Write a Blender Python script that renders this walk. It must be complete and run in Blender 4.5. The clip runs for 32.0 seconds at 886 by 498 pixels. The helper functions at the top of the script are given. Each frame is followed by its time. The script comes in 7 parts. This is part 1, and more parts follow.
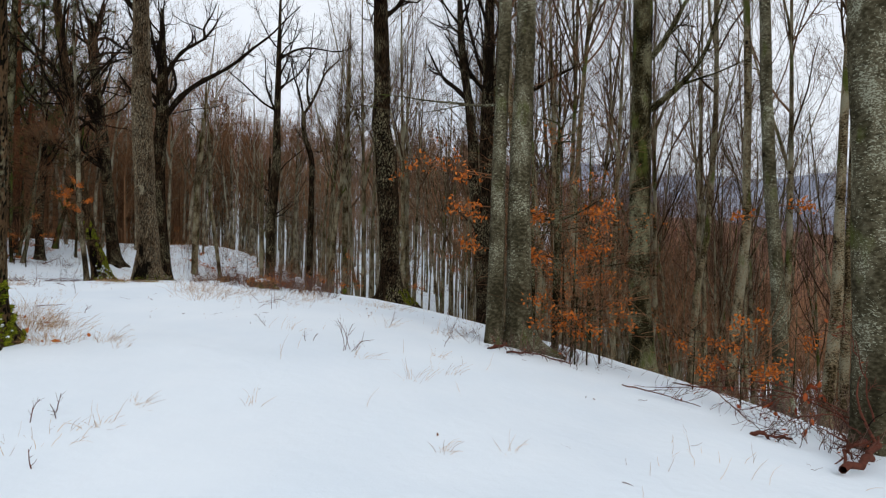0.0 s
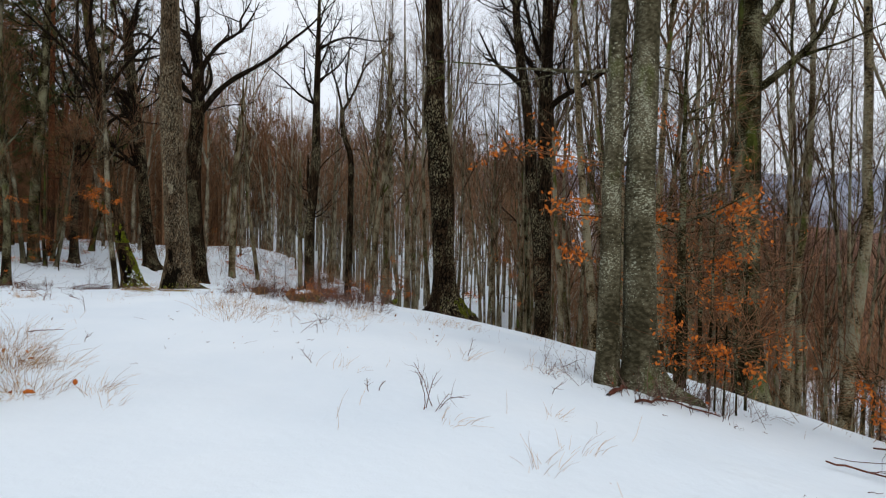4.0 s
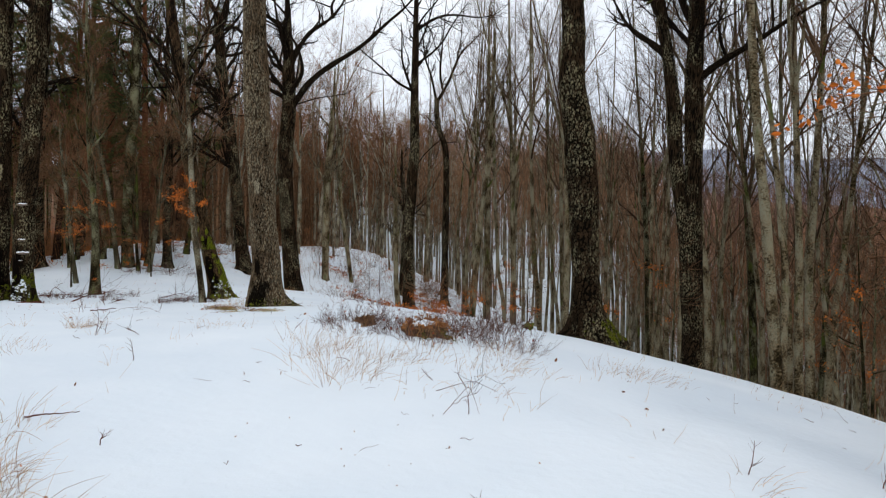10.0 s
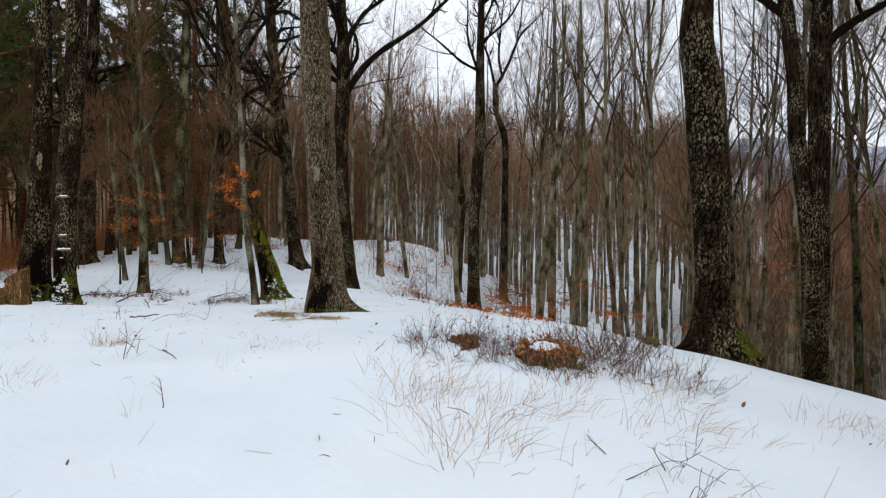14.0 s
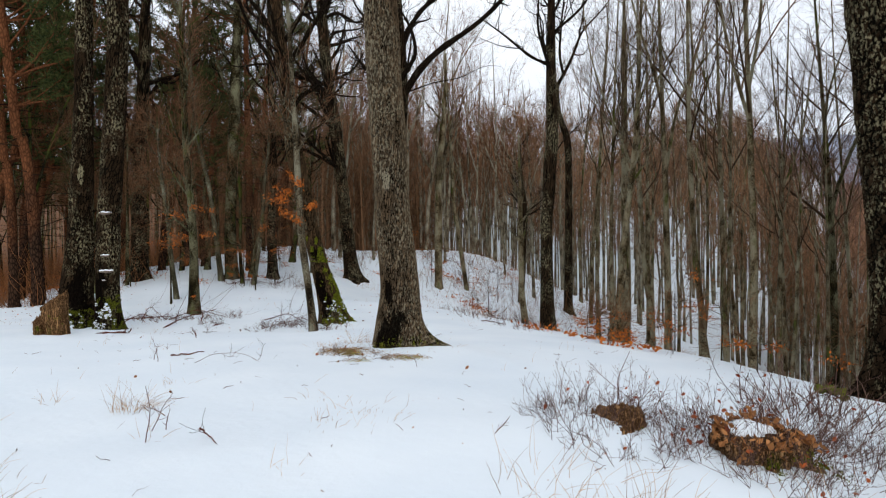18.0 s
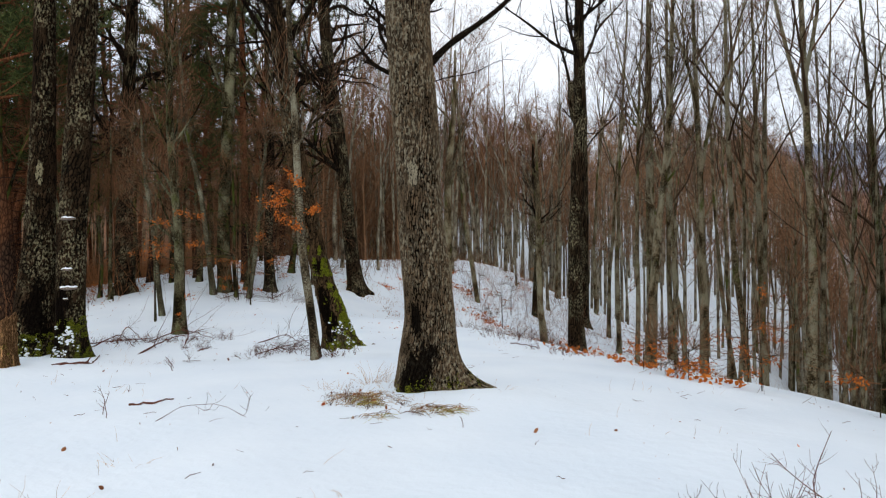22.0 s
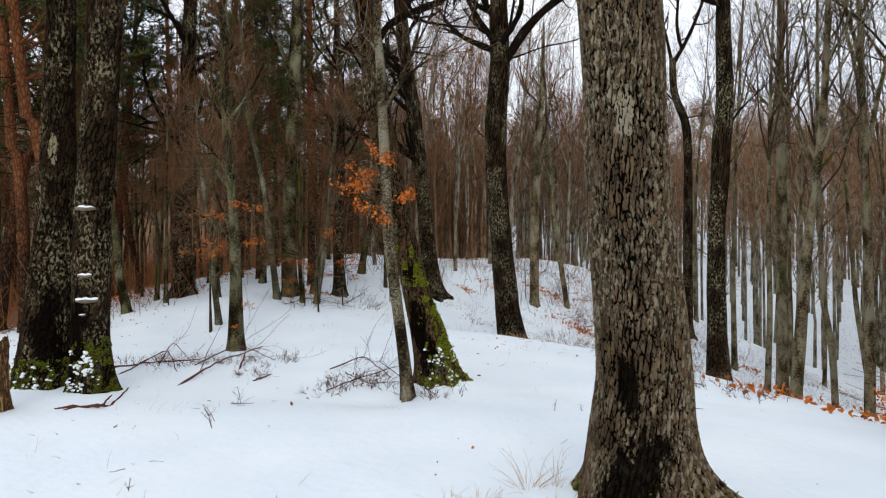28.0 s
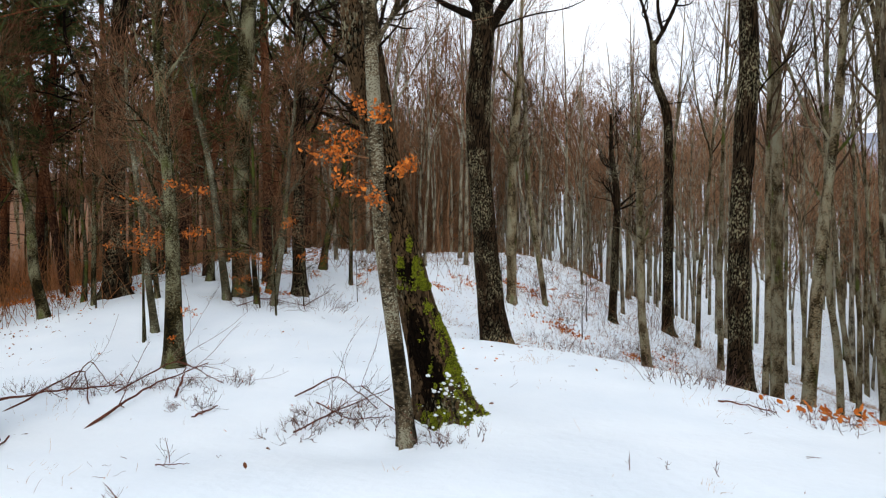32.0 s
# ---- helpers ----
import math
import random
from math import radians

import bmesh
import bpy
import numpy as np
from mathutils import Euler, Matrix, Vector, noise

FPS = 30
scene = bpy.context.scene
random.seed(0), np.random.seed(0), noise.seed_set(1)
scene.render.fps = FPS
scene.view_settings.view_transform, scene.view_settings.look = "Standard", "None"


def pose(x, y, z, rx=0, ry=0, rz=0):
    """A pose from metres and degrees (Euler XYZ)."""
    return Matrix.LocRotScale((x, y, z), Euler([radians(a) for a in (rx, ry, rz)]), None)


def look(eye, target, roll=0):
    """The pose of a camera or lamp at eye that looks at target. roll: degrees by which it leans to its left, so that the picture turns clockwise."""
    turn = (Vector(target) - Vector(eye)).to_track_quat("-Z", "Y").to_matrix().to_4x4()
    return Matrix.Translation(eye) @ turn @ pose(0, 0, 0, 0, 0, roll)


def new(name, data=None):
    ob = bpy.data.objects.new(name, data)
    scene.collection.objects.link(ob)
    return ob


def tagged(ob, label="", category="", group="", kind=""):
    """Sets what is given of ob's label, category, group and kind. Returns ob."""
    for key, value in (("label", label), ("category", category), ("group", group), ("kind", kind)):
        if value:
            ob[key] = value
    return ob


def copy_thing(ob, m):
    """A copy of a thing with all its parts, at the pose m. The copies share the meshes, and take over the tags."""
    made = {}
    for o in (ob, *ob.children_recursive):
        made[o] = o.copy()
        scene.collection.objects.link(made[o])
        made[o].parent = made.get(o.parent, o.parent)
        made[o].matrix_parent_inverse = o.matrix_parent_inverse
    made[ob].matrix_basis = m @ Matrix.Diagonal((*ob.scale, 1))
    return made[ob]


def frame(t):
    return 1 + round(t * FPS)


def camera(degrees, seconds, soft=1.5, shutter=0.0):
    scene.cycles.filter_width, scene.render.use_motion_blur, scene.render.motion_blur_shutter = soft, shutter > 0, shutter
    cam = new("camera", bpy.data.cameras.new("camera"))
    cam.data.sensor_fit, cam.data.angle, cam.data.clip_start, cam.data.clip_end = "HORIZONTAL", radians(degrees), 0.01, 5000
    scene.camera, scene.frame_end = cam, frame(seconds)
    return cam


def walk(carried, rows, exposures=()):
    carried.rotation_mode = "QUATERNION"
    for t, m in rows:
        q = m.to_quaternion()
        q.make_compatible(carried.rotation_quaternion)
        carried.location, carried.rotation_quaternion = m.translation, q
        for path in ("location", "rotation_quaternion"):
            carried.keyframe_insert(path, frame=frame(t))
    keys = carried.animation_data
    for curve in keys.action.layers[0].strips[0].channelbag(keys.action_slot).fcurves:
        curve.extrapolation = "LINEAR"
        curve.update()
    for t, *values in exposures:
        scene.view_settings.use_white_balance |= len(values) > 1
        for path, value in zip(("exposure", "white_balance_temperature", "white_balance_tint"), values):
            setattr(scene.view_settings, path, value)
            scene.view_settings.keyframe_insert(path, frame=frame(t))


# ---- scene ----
cam = camera(71.0, 32.0, soft=1.2)
PATH = [
    (0, (0.0, 0.0, 1.5), (-0.038, 2.0, 1.49), 1.1),
    (0.5, (-0.022, 0.283, 1.444), (-0.082, 2.282, 1.44), 1.0),
    (1, (-0.016, 0.555, 1.521), (-0.087, 2.554, 1.524), 1.0),
    (1.5, (-0.095, 0.804, 1.505), (-0.17, 2.803, 1.514), 1.0),
    (2, (-0.255, 1.098, 1.54), (-0.333, 3.096, 1.539), 0.9),
    (2.5, (-0.374, 1.312, 1.516), (-0.457, 3.31, 1.52), 0.9),
    (3, (-0.482, 1.62, 1.502), (-0.587, 3.617, 1.488), 0.8),
    (3.5, (-0.583, 1.792, 1.547), (-0.705, 3.788, 1.533), 0.9),
    (5.5, (-1.08, 2.745, 1.648), (-1.328, 4.729, 1.633), 1.0),
    (6, (-1.207, 2.998, 1.591), (-1.469, 4.98, 1.568), 1.0),
    (6.5, (-1.351, 3.267, 1.67), (-1.638, 5.247, 1.653), 0.9),
    (7, (-1.467, 3.463, 1.644), (-1.775, 5.439, 1.627), 0.8),
    (7.5, (-1.542, 3.748, 1.701), (-1.879, 5.719, 1.677), 0.8),
    (8, (-1.641, 3.946, 1.694), (-1.99, 5.916, 1.67), 0.7),
    (8.5, (-1.813, 4.222, 1.706), (-2.182, 6.188, 1.665), 0.7),
    (9, (-1.891, 4.356, 1.768), (-2.275, 6.319, 1.732), 0.6),
    (9.5, (-1.974, 4.631, 1.711), (-2.376, 6.59, 1.676), 0.5),
    (10, (-2.018, 4.877, 1.817), (-2.44, 6.832, 1.785), 0.4),
    (10.5, (-2.111, 5.115, 1.761), (-2.55, 7.066, 1.722), 0.4),
    (11, (-2.257, 5.375, 1.83), (-2.716, 7.321, 1.792), 0.4),
    (11.5, (-2.411, 5.54, 1.837), (-2.891, 7.481, 1.816), 0.4),
    (12, (-2.582, 5.763, 1.844), (-3.09, 7.697, 1.824), 0.3),
    (12.5, (-2.703, 5.909, 1.862), (-3.222, 7.84, 1.838), 0.4),
    (13, (-2.905, 6.175, 1.82), (-3.439, 8.102, 1.772), 0.3),
    (13.5, (-3.06, 6.347, 1.881), (-3.593, 8.274, 1.832), 0.3),
    (14, (-3.2, 6.638, 1.837), (-3.766, 8.556, 1.781), 0.2),
    (14.5, (-3.306, 6.842, 1.908), (-3.905, 8.75, 1.857), 0.1),
    (16.5, (-3.905, 7.688, 1.898), (-4.565, 9.576, 1.877), -0.3),
    (17, (-4.032, 7.887, 1.914), (-4.731, 9.76, 1.898), -0.5),
    (17.5, (-4.235, 8.098, 1.906), (-4.956, 9.963, 1.88), -0.6),
    (18, (-4.377, 8.237, 1.985), (-5.091, 10.105, 1.952), -0.7),
    (18.5, (-4.535, 8.435, 1.949), (-5.233, 10.309, 1.912), -0.8),
    (19, (-4.658, 8.628, 2.052), (-5.353, 10.503, 2.026), -0.9),
    (19.5, (-4.851, 8.815, 2.007), (-5.536, 10.694, 1.983), -0.9),
    (20, (-5.032, 9.031, 2.056), (-5.708, 10.914, 2.036), -0.8),
    (20.5, (-5.125, 9.228, 2.038), (-5.811, 11.107, 2.036), -0.9),
    (21, (-5.225, 9.536, 2.03), (-5.927, 11.409, 2.014), -0.9),
    (21.5, (-5.355, 9.761, 1.995), (-6.053, 11.636, 1.986), -0.7),
    (22, (-5.582, 10.007, 2.013), (-6.294, 11.876, 2.007), -0.8),
    (22.5, (-5.72, 10.157, 2.057), (-6.442, 12.022, 2.072), -0.8),
    (23, (-5.895, 10.411, 2.02), (-6.643, 12.266, 2.02), -0.8),
    (23.5, (-6.038, 10.593, 2.05), (-6.787, 12.447, 2.06), -0.8),
    (24, (-6.259, 10.802, 1.989), (-7.003, 12.659, 1.991), -0.8),
    (24.5, (-6.418, 10.96, 2.061), (-7.154, 12.82, 2.073), -0.9),
    (26.5, (-7.185, 11.87, 2.093), (-7.96, 13.714, 2.092), -0.3),
    (27, (-7.333, 12.057, 2.082), (-8.153, 13.881, 2.086), -0.5),
    (27.5, (-7.516, 12.366, 2.085), (-8.388, 14.166, 2.076), -0.6),
    (28, (-7.663, 12.548, 2.068), (-8.556, 14.338, 2.056), -0.6),
    (28.5, (-7.924, 12.799, 2.018), (-8.819, 14.588, 1.994), -0.6),
    (29, (-8.099, 12.969, 2.078), (-8.984, 14.762, 2.05), -0.6),
    (29.5, (-8.291, 13.235, 2.016), (-9.178, 15.028, 1.983), -0.7),
    (30, (-8.482, 13.446, 2.077), (-9.353, 15.246, 2.063), -0.6),
    (30.5, (-8.771, 13.616, 2.004), (-9.611, 15.431, 1.993), -0.7),
    (31, (-8.964, 13.793, 2.065), (-9.768, 15.625, 2.053), -0.5),
    (31.5, (-9.075, 14.014, 2.01), (-9.849, 15.858, 1.992), -0.5),
    (32, (-9.16, 14.31, 2.028), (-9.923, 16.159, 1.995), -0.6),
]
walk(cam, [(t, look(eye, target, roll)) for t, eye, target, roll in PATH], exposures=[(0, 0.19), (6, 0.28), (13, 0.38), (19, 0.44), (24, 0.54), (29, 0.67), (32, 0.80)])

# ---- sky and light: an even overcast winter sky ----
world = bpy.data.worlds.new("overcast_sky")
scene.world = world
world.use_nodes = True
wn, wl = world.node_tree.nodes, world.node_tree.links
wn.clear()
sky = wn.new("ShaderNodeTexSky")
sky.sky_type, sky.sun_disc = "NISHITA", False
sky.sun_elevation, sky.sun_rotation = radians(32), radians(150)
sky.air_density, sky.dust_density = 1.0, 4.0
coords = wn.new("ShaderNodeTexCoord")
cloud = wn.new("ShaderNodeTexNoise")
cloud.inputs["Scale"].default_value, cloud.inputs["Detail"].default_value = 2.2, 5.0
ramp = wn.new("ShaderNodeValToRGB")
ramp.color_ramp.elements[0].position, ramp.color_ramp.elements[0].color = 0.25, (7.0, 7.5, 8.4, 1)
ramp.color_ramp.elements[1].position, ramp.color_ramp.elements[1].color = 0.75, (9.5, 9.8, 10.25, 1)
mixed = wn.new("ShaderNodeMix")
mixed.data_type = "RGBA"
mixed.inputs["Factor"].default_value = 0.85
ground_glow = wn.new("ShaderNodeBackground")
ground_glow.inputs["Strength"].default_value = 0.1
world_out = wn.new("ShaderNodeOutputWorld")
wl.new(coords.outputs["Generated"], cloud.inputs["Vector"])
wl.new(cloud.outputs["Fac"], ramp.inputs["Fac"])
wl.new(sky.outputs["Color"], mixed.inputs["A"])
wl.new(ramp.outputs["Color"], mixed.inputs["B"])
wl.new(mixed.outputs["Result"], ground_glow.inputs["Color"])
wl.new(ground_glow.outputs["Background"], world_out.inputs["Surface"])
sun = new("sun", bpy.data.lights.new("sun", "SUN"))
sun.data.energy, sun.data.angle, sun.data.color = 0.5, radians(25), (1.0, 0.97, 0.93)
sun.matrix_world = look((0, 0, 40), (0 - 20 * math.sin(radians(150)), 0 - 20 * math.cos(radians(150)), 40 - 20 * math.tan(radians(32))))


# ---- materials ----
def shader(name, rough=0.8, spec=0.05):
    m = bpy.data.materials.new(name)
    m.use_nodes = True
    b = m.node_tree.nodes["Principled BSDF"]
    b.inputs["Roughness"].default_value = rough
    b.inputs["Specular IOR Level"].default_value = spec
    return m, m.node_tree.nodes, m.node_tree.links, b


def texture(n, l, kind, scale, stretch=(1, 1, 1), detail=4.0, where="Object"):
    co, mp = n.new("ShaderNodeTexCoord"), n.new("ShaderNodeMapping")
    mp.inputs["Scale"].default_value = stretch
    l.new(co.outputs[where], mp.inputs["Vector"])
    tx = n.new("ShaderNodeTex" + kind)
    tx.inputs["Scale"].default_value = scale
    if kind == "Noise":
        tx.inputs["Detail"].default_value = detail
    l.new(mp.outputs["Vector"], tx.inputs["Vector"])
    return tx


def colours(n, l, value, stops):
    r = n.new("ShaderNodeValToRGB")
    while len(r.color_ramp.elements) < len(stops):
        r.color_ramp.elements.new(0.5)
    for e, (p, c) in zip(r.color_ramp.elements, stops):
        e.position, e.color = p, (*c, 1)
    l.new(value, r.inputs["Fac"])
    return r.outputs["Color"]


def blend(n, l, fac, a, b):
    m = n.new("ShaderNodeMix")
    m.data_type = "RGBA"
    l.new(fac, m.inputs["Factor"])
    l.new(a, m.inputs["A"])
    l.new(b, m.inputs["B"])
    return m.outputs["Result"]


def maths(n, l, op, a, b=None):
    m = n.new("ShaderNodeMath")
    m.operation = op
    for k, v in enumerate((a, b)):
        if v is None:
            continue
        if isinstance(v, (int, float)):
            m.inputs[k].default_value = v
        else:
            l.new(v, m.inputs[k])
    return m.outputs[0]


def relief(n, l, b, value, strength, distance):
    k = n.new("ShaderNodeBump")
    k.inputs["Strength"].default_value, k.inputs["Distance"].default_value = strength, distance
    l.new(value, k.inputs["Height"])
    l.new(k.outputs["Normal"], b.inputs["Normal"])


def plain(name, dark, light, scale=8.0, rough=0.85, bump=0.004, by_piece=False):
    """Two tones mixed by a fine and a coarse noise; by_piece lets each island of the mesh differ."""
    m, n, l, b = shader(name, rough)
    fine, coarse = texture(n, l, "Noise", scale * 5), texture(n, l, "Noise", scale)
    v = maths(n, l, "ADD", maths(n, l, "MULTIPLY", fine.outputs["Fac"], 0.5), maths(n, l, "MULTIPLY", coarse.outputs["Fac"], 0.5))
    if by_piece:
        g = n.new("ShaderNodeNewGeometry")
        v = maths(n, l, "ADD", maths(n, l, "MULTIPLY", v, 0.4), maths(n, l, "MULTIPLY", g.outputs["Random Per Island"], 0.6))
    l.new(colours(n, l, v, [(0.25, dark), (0.75, light)]), b.inputs["Base Color"])
    if bump:
        relief(n, l, b, fine.outputs["Fac"], 0.6, bump)
    return m


def bark(name, furrow, plate, lichen, amount, scale, stretch, bump, moss=0.0, carved=False, spot=38, gap=0.38):
    """Furrowed plates, with pale lichen crusts and green moss film by patches of their own."""
    m, n, l, b = shader(name, 0.95, 0.02)
    cells = texture(n, l, "Voronoi", scale, stretch)
    cells.feature = "DISTANCE_TO_EDGE"
    grain, patch, speck = texture(n, l, "Noise", scale * 2.5, stretch, 6), texture(n, l, "Noise", 2.2, (1, 1, 0.6), 5), texture(n, l, "Noise", spot, (1, 1, 0.6), 5)
    warp = n.new("ShaderNodeMix")
    warp.data_type = "VECTOR"
    warp.inputs["Factor"].default_value = 0.06
    l.new(cells.inputs["Vector"].links[0].from_socket, warp.inputs["A"])
    l.new(grain.outputs["Color"], warp.inputs["B"])
    l.new(warp.outputs["Result"], cells.inputs["Vector"])
    edge = maths(n, l, "MINIMUM", maths(n, l, "MULTIPLY", cells.outputs["Distance"], 3.5), 1.0)
    rough_grain = texture(n, l, "Noise", scale * 4, (1, 1, 0.5), 6)
    if carved:
        own, shade = n.new("ShaderNodeAttribute"), n.new("ShaderNodeAttribute")
        own.attribute_name, shade.attribute_name = "plate", "tone"
        rise = colours(n, l, own.outputs["Fac"], [(gap, (0, 0, 0)), (gap + 0.16, (1, 1, 1))])
        inner = maths(n, l, "ADD", maths(n, l, "MULTIPLY", shade.outputs["Fac"], 0.45), maths(n, l, "MULTIPLY", maths(n, l, "ADD", rough_grain.outputs["Fac"], texture(n, l, "Noise", 30, (1, 1, 0.22), 6).outputs["Fac"]), 0.48))
        face = colours(n, l, inner, [(0.34, tuple(0.15 * v for v in plate)), (0.54, tuple(0.6 * v for v in plate)), (0.70, plate), (0.90, tuple(v * w for v, w in zip(plate, (1.9, 1.8, 1.7))))])
        dark = n.new("ShaderNodeRGB")
        dark.outputs[0].default_value = (*furrow, 1)
        c = blend(n, l, rise, dark.outputs[0], face)
        edge = maths(n, l, "MULTIPLY", own.outputs["Fac"], maths(n, l, "ADD", maths(n, l, "MULTIPLY", edge, 0.25), 0.75))
        height = maths(n, l, "ADD", maths(n, l, "MULTIPLY", edge, 0.5), maths(n, l, "MULTIPLY", rough_grain.outputs["Fac"], 0.8))
    else:
        height = maths(n, l, "ADD", edge, maths(n, l, "MULTIPLY", grain.outputs["Fac"], 0.6))
        tone = maths(n, l, "ADD", maths(n, l, "MULTIPLY", edge, 0.75), maths(n, l, "MULTIPLY", maths(n, l, "SUBTRACT", rough_grain.outputs["Fac"], 0.5), 0.9))
        c = colours(n, l, tone, [(0.12, furrow), (0.36, tuple(0.7 * v + 0.3 * w for v, w in zip(furrow, plate))), (0.62, plate), (0.95, tuple(1.7 * w for w in plate))])
    mask = maths(n, l, "MULTIPLY", colours(n, l, patch.outputs["Fac"], [(0.62 - amount, (0, 0, 0)), (0.74 - amount, (1, 1, 1))]), colours(n, l, speck.outputs["Fac"], [(0.50, (0, 0, 0)), (0.57, (1, 1, 1))]))
    lc = n.new("ShaderNodeRGB")
    lc.outputs[0].default_value = (*lichen, 1)
    c = blend(n, l, maths(n, l, "MULTIPLY", mask, edge), c, lc.outputs[0])
    if moss:
        film = texture(n, l, "Noise", 3.0, (1, 1, 0.5), 5)
        mc = n.new("ShaderNodeRGB")
        mc.outputs[0].default_value = (0.09, 0.115, 0.02, 1)
        c = blend(n, l, colours(n, l, film.outputs["Fac"], [(0.66 - moss, (0, 0, 0)), (0.8 - moss, (0.8, 0.8, 0.8))]), c, mc.outputs[0])
    if carved:
        pale = n.new("ShaderNodeAttribute")
        pale.attribute_name = "crust"
        spread = maths(n, l, "ADD", pale.outputs["Fac"], maths(n, l, "MULTIPLY", maths(n, l, "SUBTRACT", texture(n, l, "Noise", 22, (1, 1, 0.6), 6).outputs["Fac"], 0.5), 1.5))
        c = blend(n, l, maths(n, l, "MULTIPLY", colours(n, l, spread, [(0.42, (0, 0, 0)), (0.60, (0.65, 0.65, 0.65))]), rise), c, lc.outputs[0])
        wet = n.new("ShaderNodeAttribute")
        wet.attribute_name = "stain"
        wc = n.new("ShaderNodeRGB")
        wc.outputs[0].default_value = (0.003, 0.002, 0.0015, 1)
        rim = maths(n, l, "ADD", wet.outputs["Fac"], maths(n, l, "MULTIPLY", maths(n, l, "SUBTRACT", texture(n, l, "Noise", 26, (1, 1, 0.35), 6).outputs["Fac"], 0.5), 1.7))
        c = blend(n, l, colours(n, l, rim, [(0.40, (0, 0, 0)), (0.55, (0.95, 0.95, 0.95))]), c, wc.outputs[0])
    l.new(c, b.inputs["Base Color"])
    relief(n, l, b, maths(n, l, "ADD", height, maths(n, l, "MULTIPLY", mask, 0.3)), 1.0, bump)
    return m


def smooth_bark(name, dark, light, lichen, level, moss, cloudy=0.55, deep=0.25, fleck=0.60):
    """Smooth grey bark with short level dashes of pale lichen, dark knots and a film of moss."""
    m, n, l, b = shader(name, 0.9, 0.04)
    cloud, grain = texture(n, l, "Noise", 3.5, (1, 1, 0.5), 6), texture(n, l, "Noise", 40, (1, 1, 2.0), 4)
    dash, zone, knot = texture(n, l, "Noise", 30, (1, 1, 2.1), 8), texture(n, l, "Noise", 2.4, (1, 1, 0.7), 5), texture(n, l, "Voronoi", 2.3, (1, 1, 0.8))
    blotch = texture(n, l, "Noise", 20, (1, 1, 1.5), 8)
    tone = maths(n, l, "ADD", maths(n, l, "MULTIPLY", cloud.outputs["Fac"], cloudy), maths(n, l, "MULTIPLY", blotch.outputs["Fac"], 1 - cloudy))
    c = colours(n, l, tone, [(0.39, tuple(deep * v for v in dark)), (0.46, dark), (0.58, light)])
    at = maths(n, l, "ADD", dash.outputs["Fac"], maths(n, l, "MULTIPLY", maths(n, l, "SUBTRACT", zone.outputs["Fac"], 0.5), 0.75))
    mask = colours(n, l, at, [(level - 0.01, (0, 0, 0)), (level + 0.02, (0.95, 0.95, 0.95))])
    lc = n.new("ShaderNodeRGB")
    lc.outputs[0].default_value = (*lichen, 1)
    c = blend(n, l, mask, c, lc.outputs[0])
    dots = maths(n, l, "ADD", texture(n, l, "Noise", 55, (1, 1, 1.3), 3).outputs["Fac"], maths(n, l, "MULTIPLY", maths(n, l, "SUBTRACT", cloud.outputs["Fac"], 0.5), 1.8 * cloudy))
    c = blend(n, l, colours(n, l, dots, [(fleck, (0, 0, 0)), (fleck + 0.03, (0.95, 0.95, 0.95))]), c, lc.outputs[0])
    spot = n.new("ShaderNodeRGB")
    spot.outputs[0].default_value = (0.012, 0.009, 0.007, 1)
    c = blend(n, l, colours(n, l, knot.outputs["Distance"], [(0.05, (1, 1, 1)), (0.1, (0, 0, 0))]), c, spot.outputs[0])
    if moss:
        film = texture(n, l, "Noise", 2.6, (1, 1, 0.4), 5)
        mc = n.new("ShaderNodeRGB")
        mc.outputs[0].default_value = (0.062, 0.075, 0.014, 1)
        c = blend(n, l, colours(n, l, film.outputs["Fac"], [(0.64 - moss, (0, 0, 0)), (0.73 - moss, (0.85, 0.85, 0.85))]), c, mc.outputs[0])
    l.new(c, b.inputs["Base Color"])
    relief(n, l, b, maths(n, l, "ADD", maths(n, l, "MULTIPLY", mask, 0.6), maths(n, l, "ADD", grain.outputs["Fac"], dash.outputs["Fac"])), 0.7, 0.006)
    return m


def pine_bark():
    """Grey-brown scales on the lower stem, thin orange bark higher up, as pines have."""
    m, n, l, b = shader("pine_bark", 0.95, 0.02)
    co, sep = n.new("ShaderNodeTexCoord"), n.new("ShaderNodeSeparateXYZ")
    l.new(co.outputs["Object"], sep.inputs[0])
    scale, grain, cloud = texture(n, l, "Voronoi", 14, (1, 1, 0.4)), texture(n, l, "Noise", 40, (1, 1, 0.4), 6), texture(n, l, "Noise", 1.6, (1, 1, 0.5), 5)
    scale.feature = "DISTANCE_TO_EDGE"
    edge = maths(n, l, "MINIMUM", maths(n, l, "MULTIPLY", scale.outputs["Distance"], 4.0), 1.0)
    tone = maths(n, l, "ADD", maths(n, l, "MULTIPLY", edge, 0.5), maths(n, l, "MULTIPLY", grain.outputs["Fac"], 0.5))
    low = colours(n, l, tone, [(0.25, (0.008, 0.005, 0.004)), (0.8, (0.060, 0.032, 0.019))])
    high = colours(n, l, tone, [(0.15, (0.055, 0.020, 0.009)), (0.85, (0.20, 0.078, 0.033))])
    up = maths(n, l, "ADD", maths(n, l, "MULTIPLY", sep.outputs["Z"], 0.1), maths(n, l, "SUBTRACT", cloud.outputs["Fac"], 0.5))
    l.new(blend(n, l, colours(n, l, up, [(0.18, (0, 0, 0)), (0.55, (1, 1, 1))]), low, high), b.inputs["Base Color"])
    relief(n, l, b, tone, 0.9, 0.02)
    return m


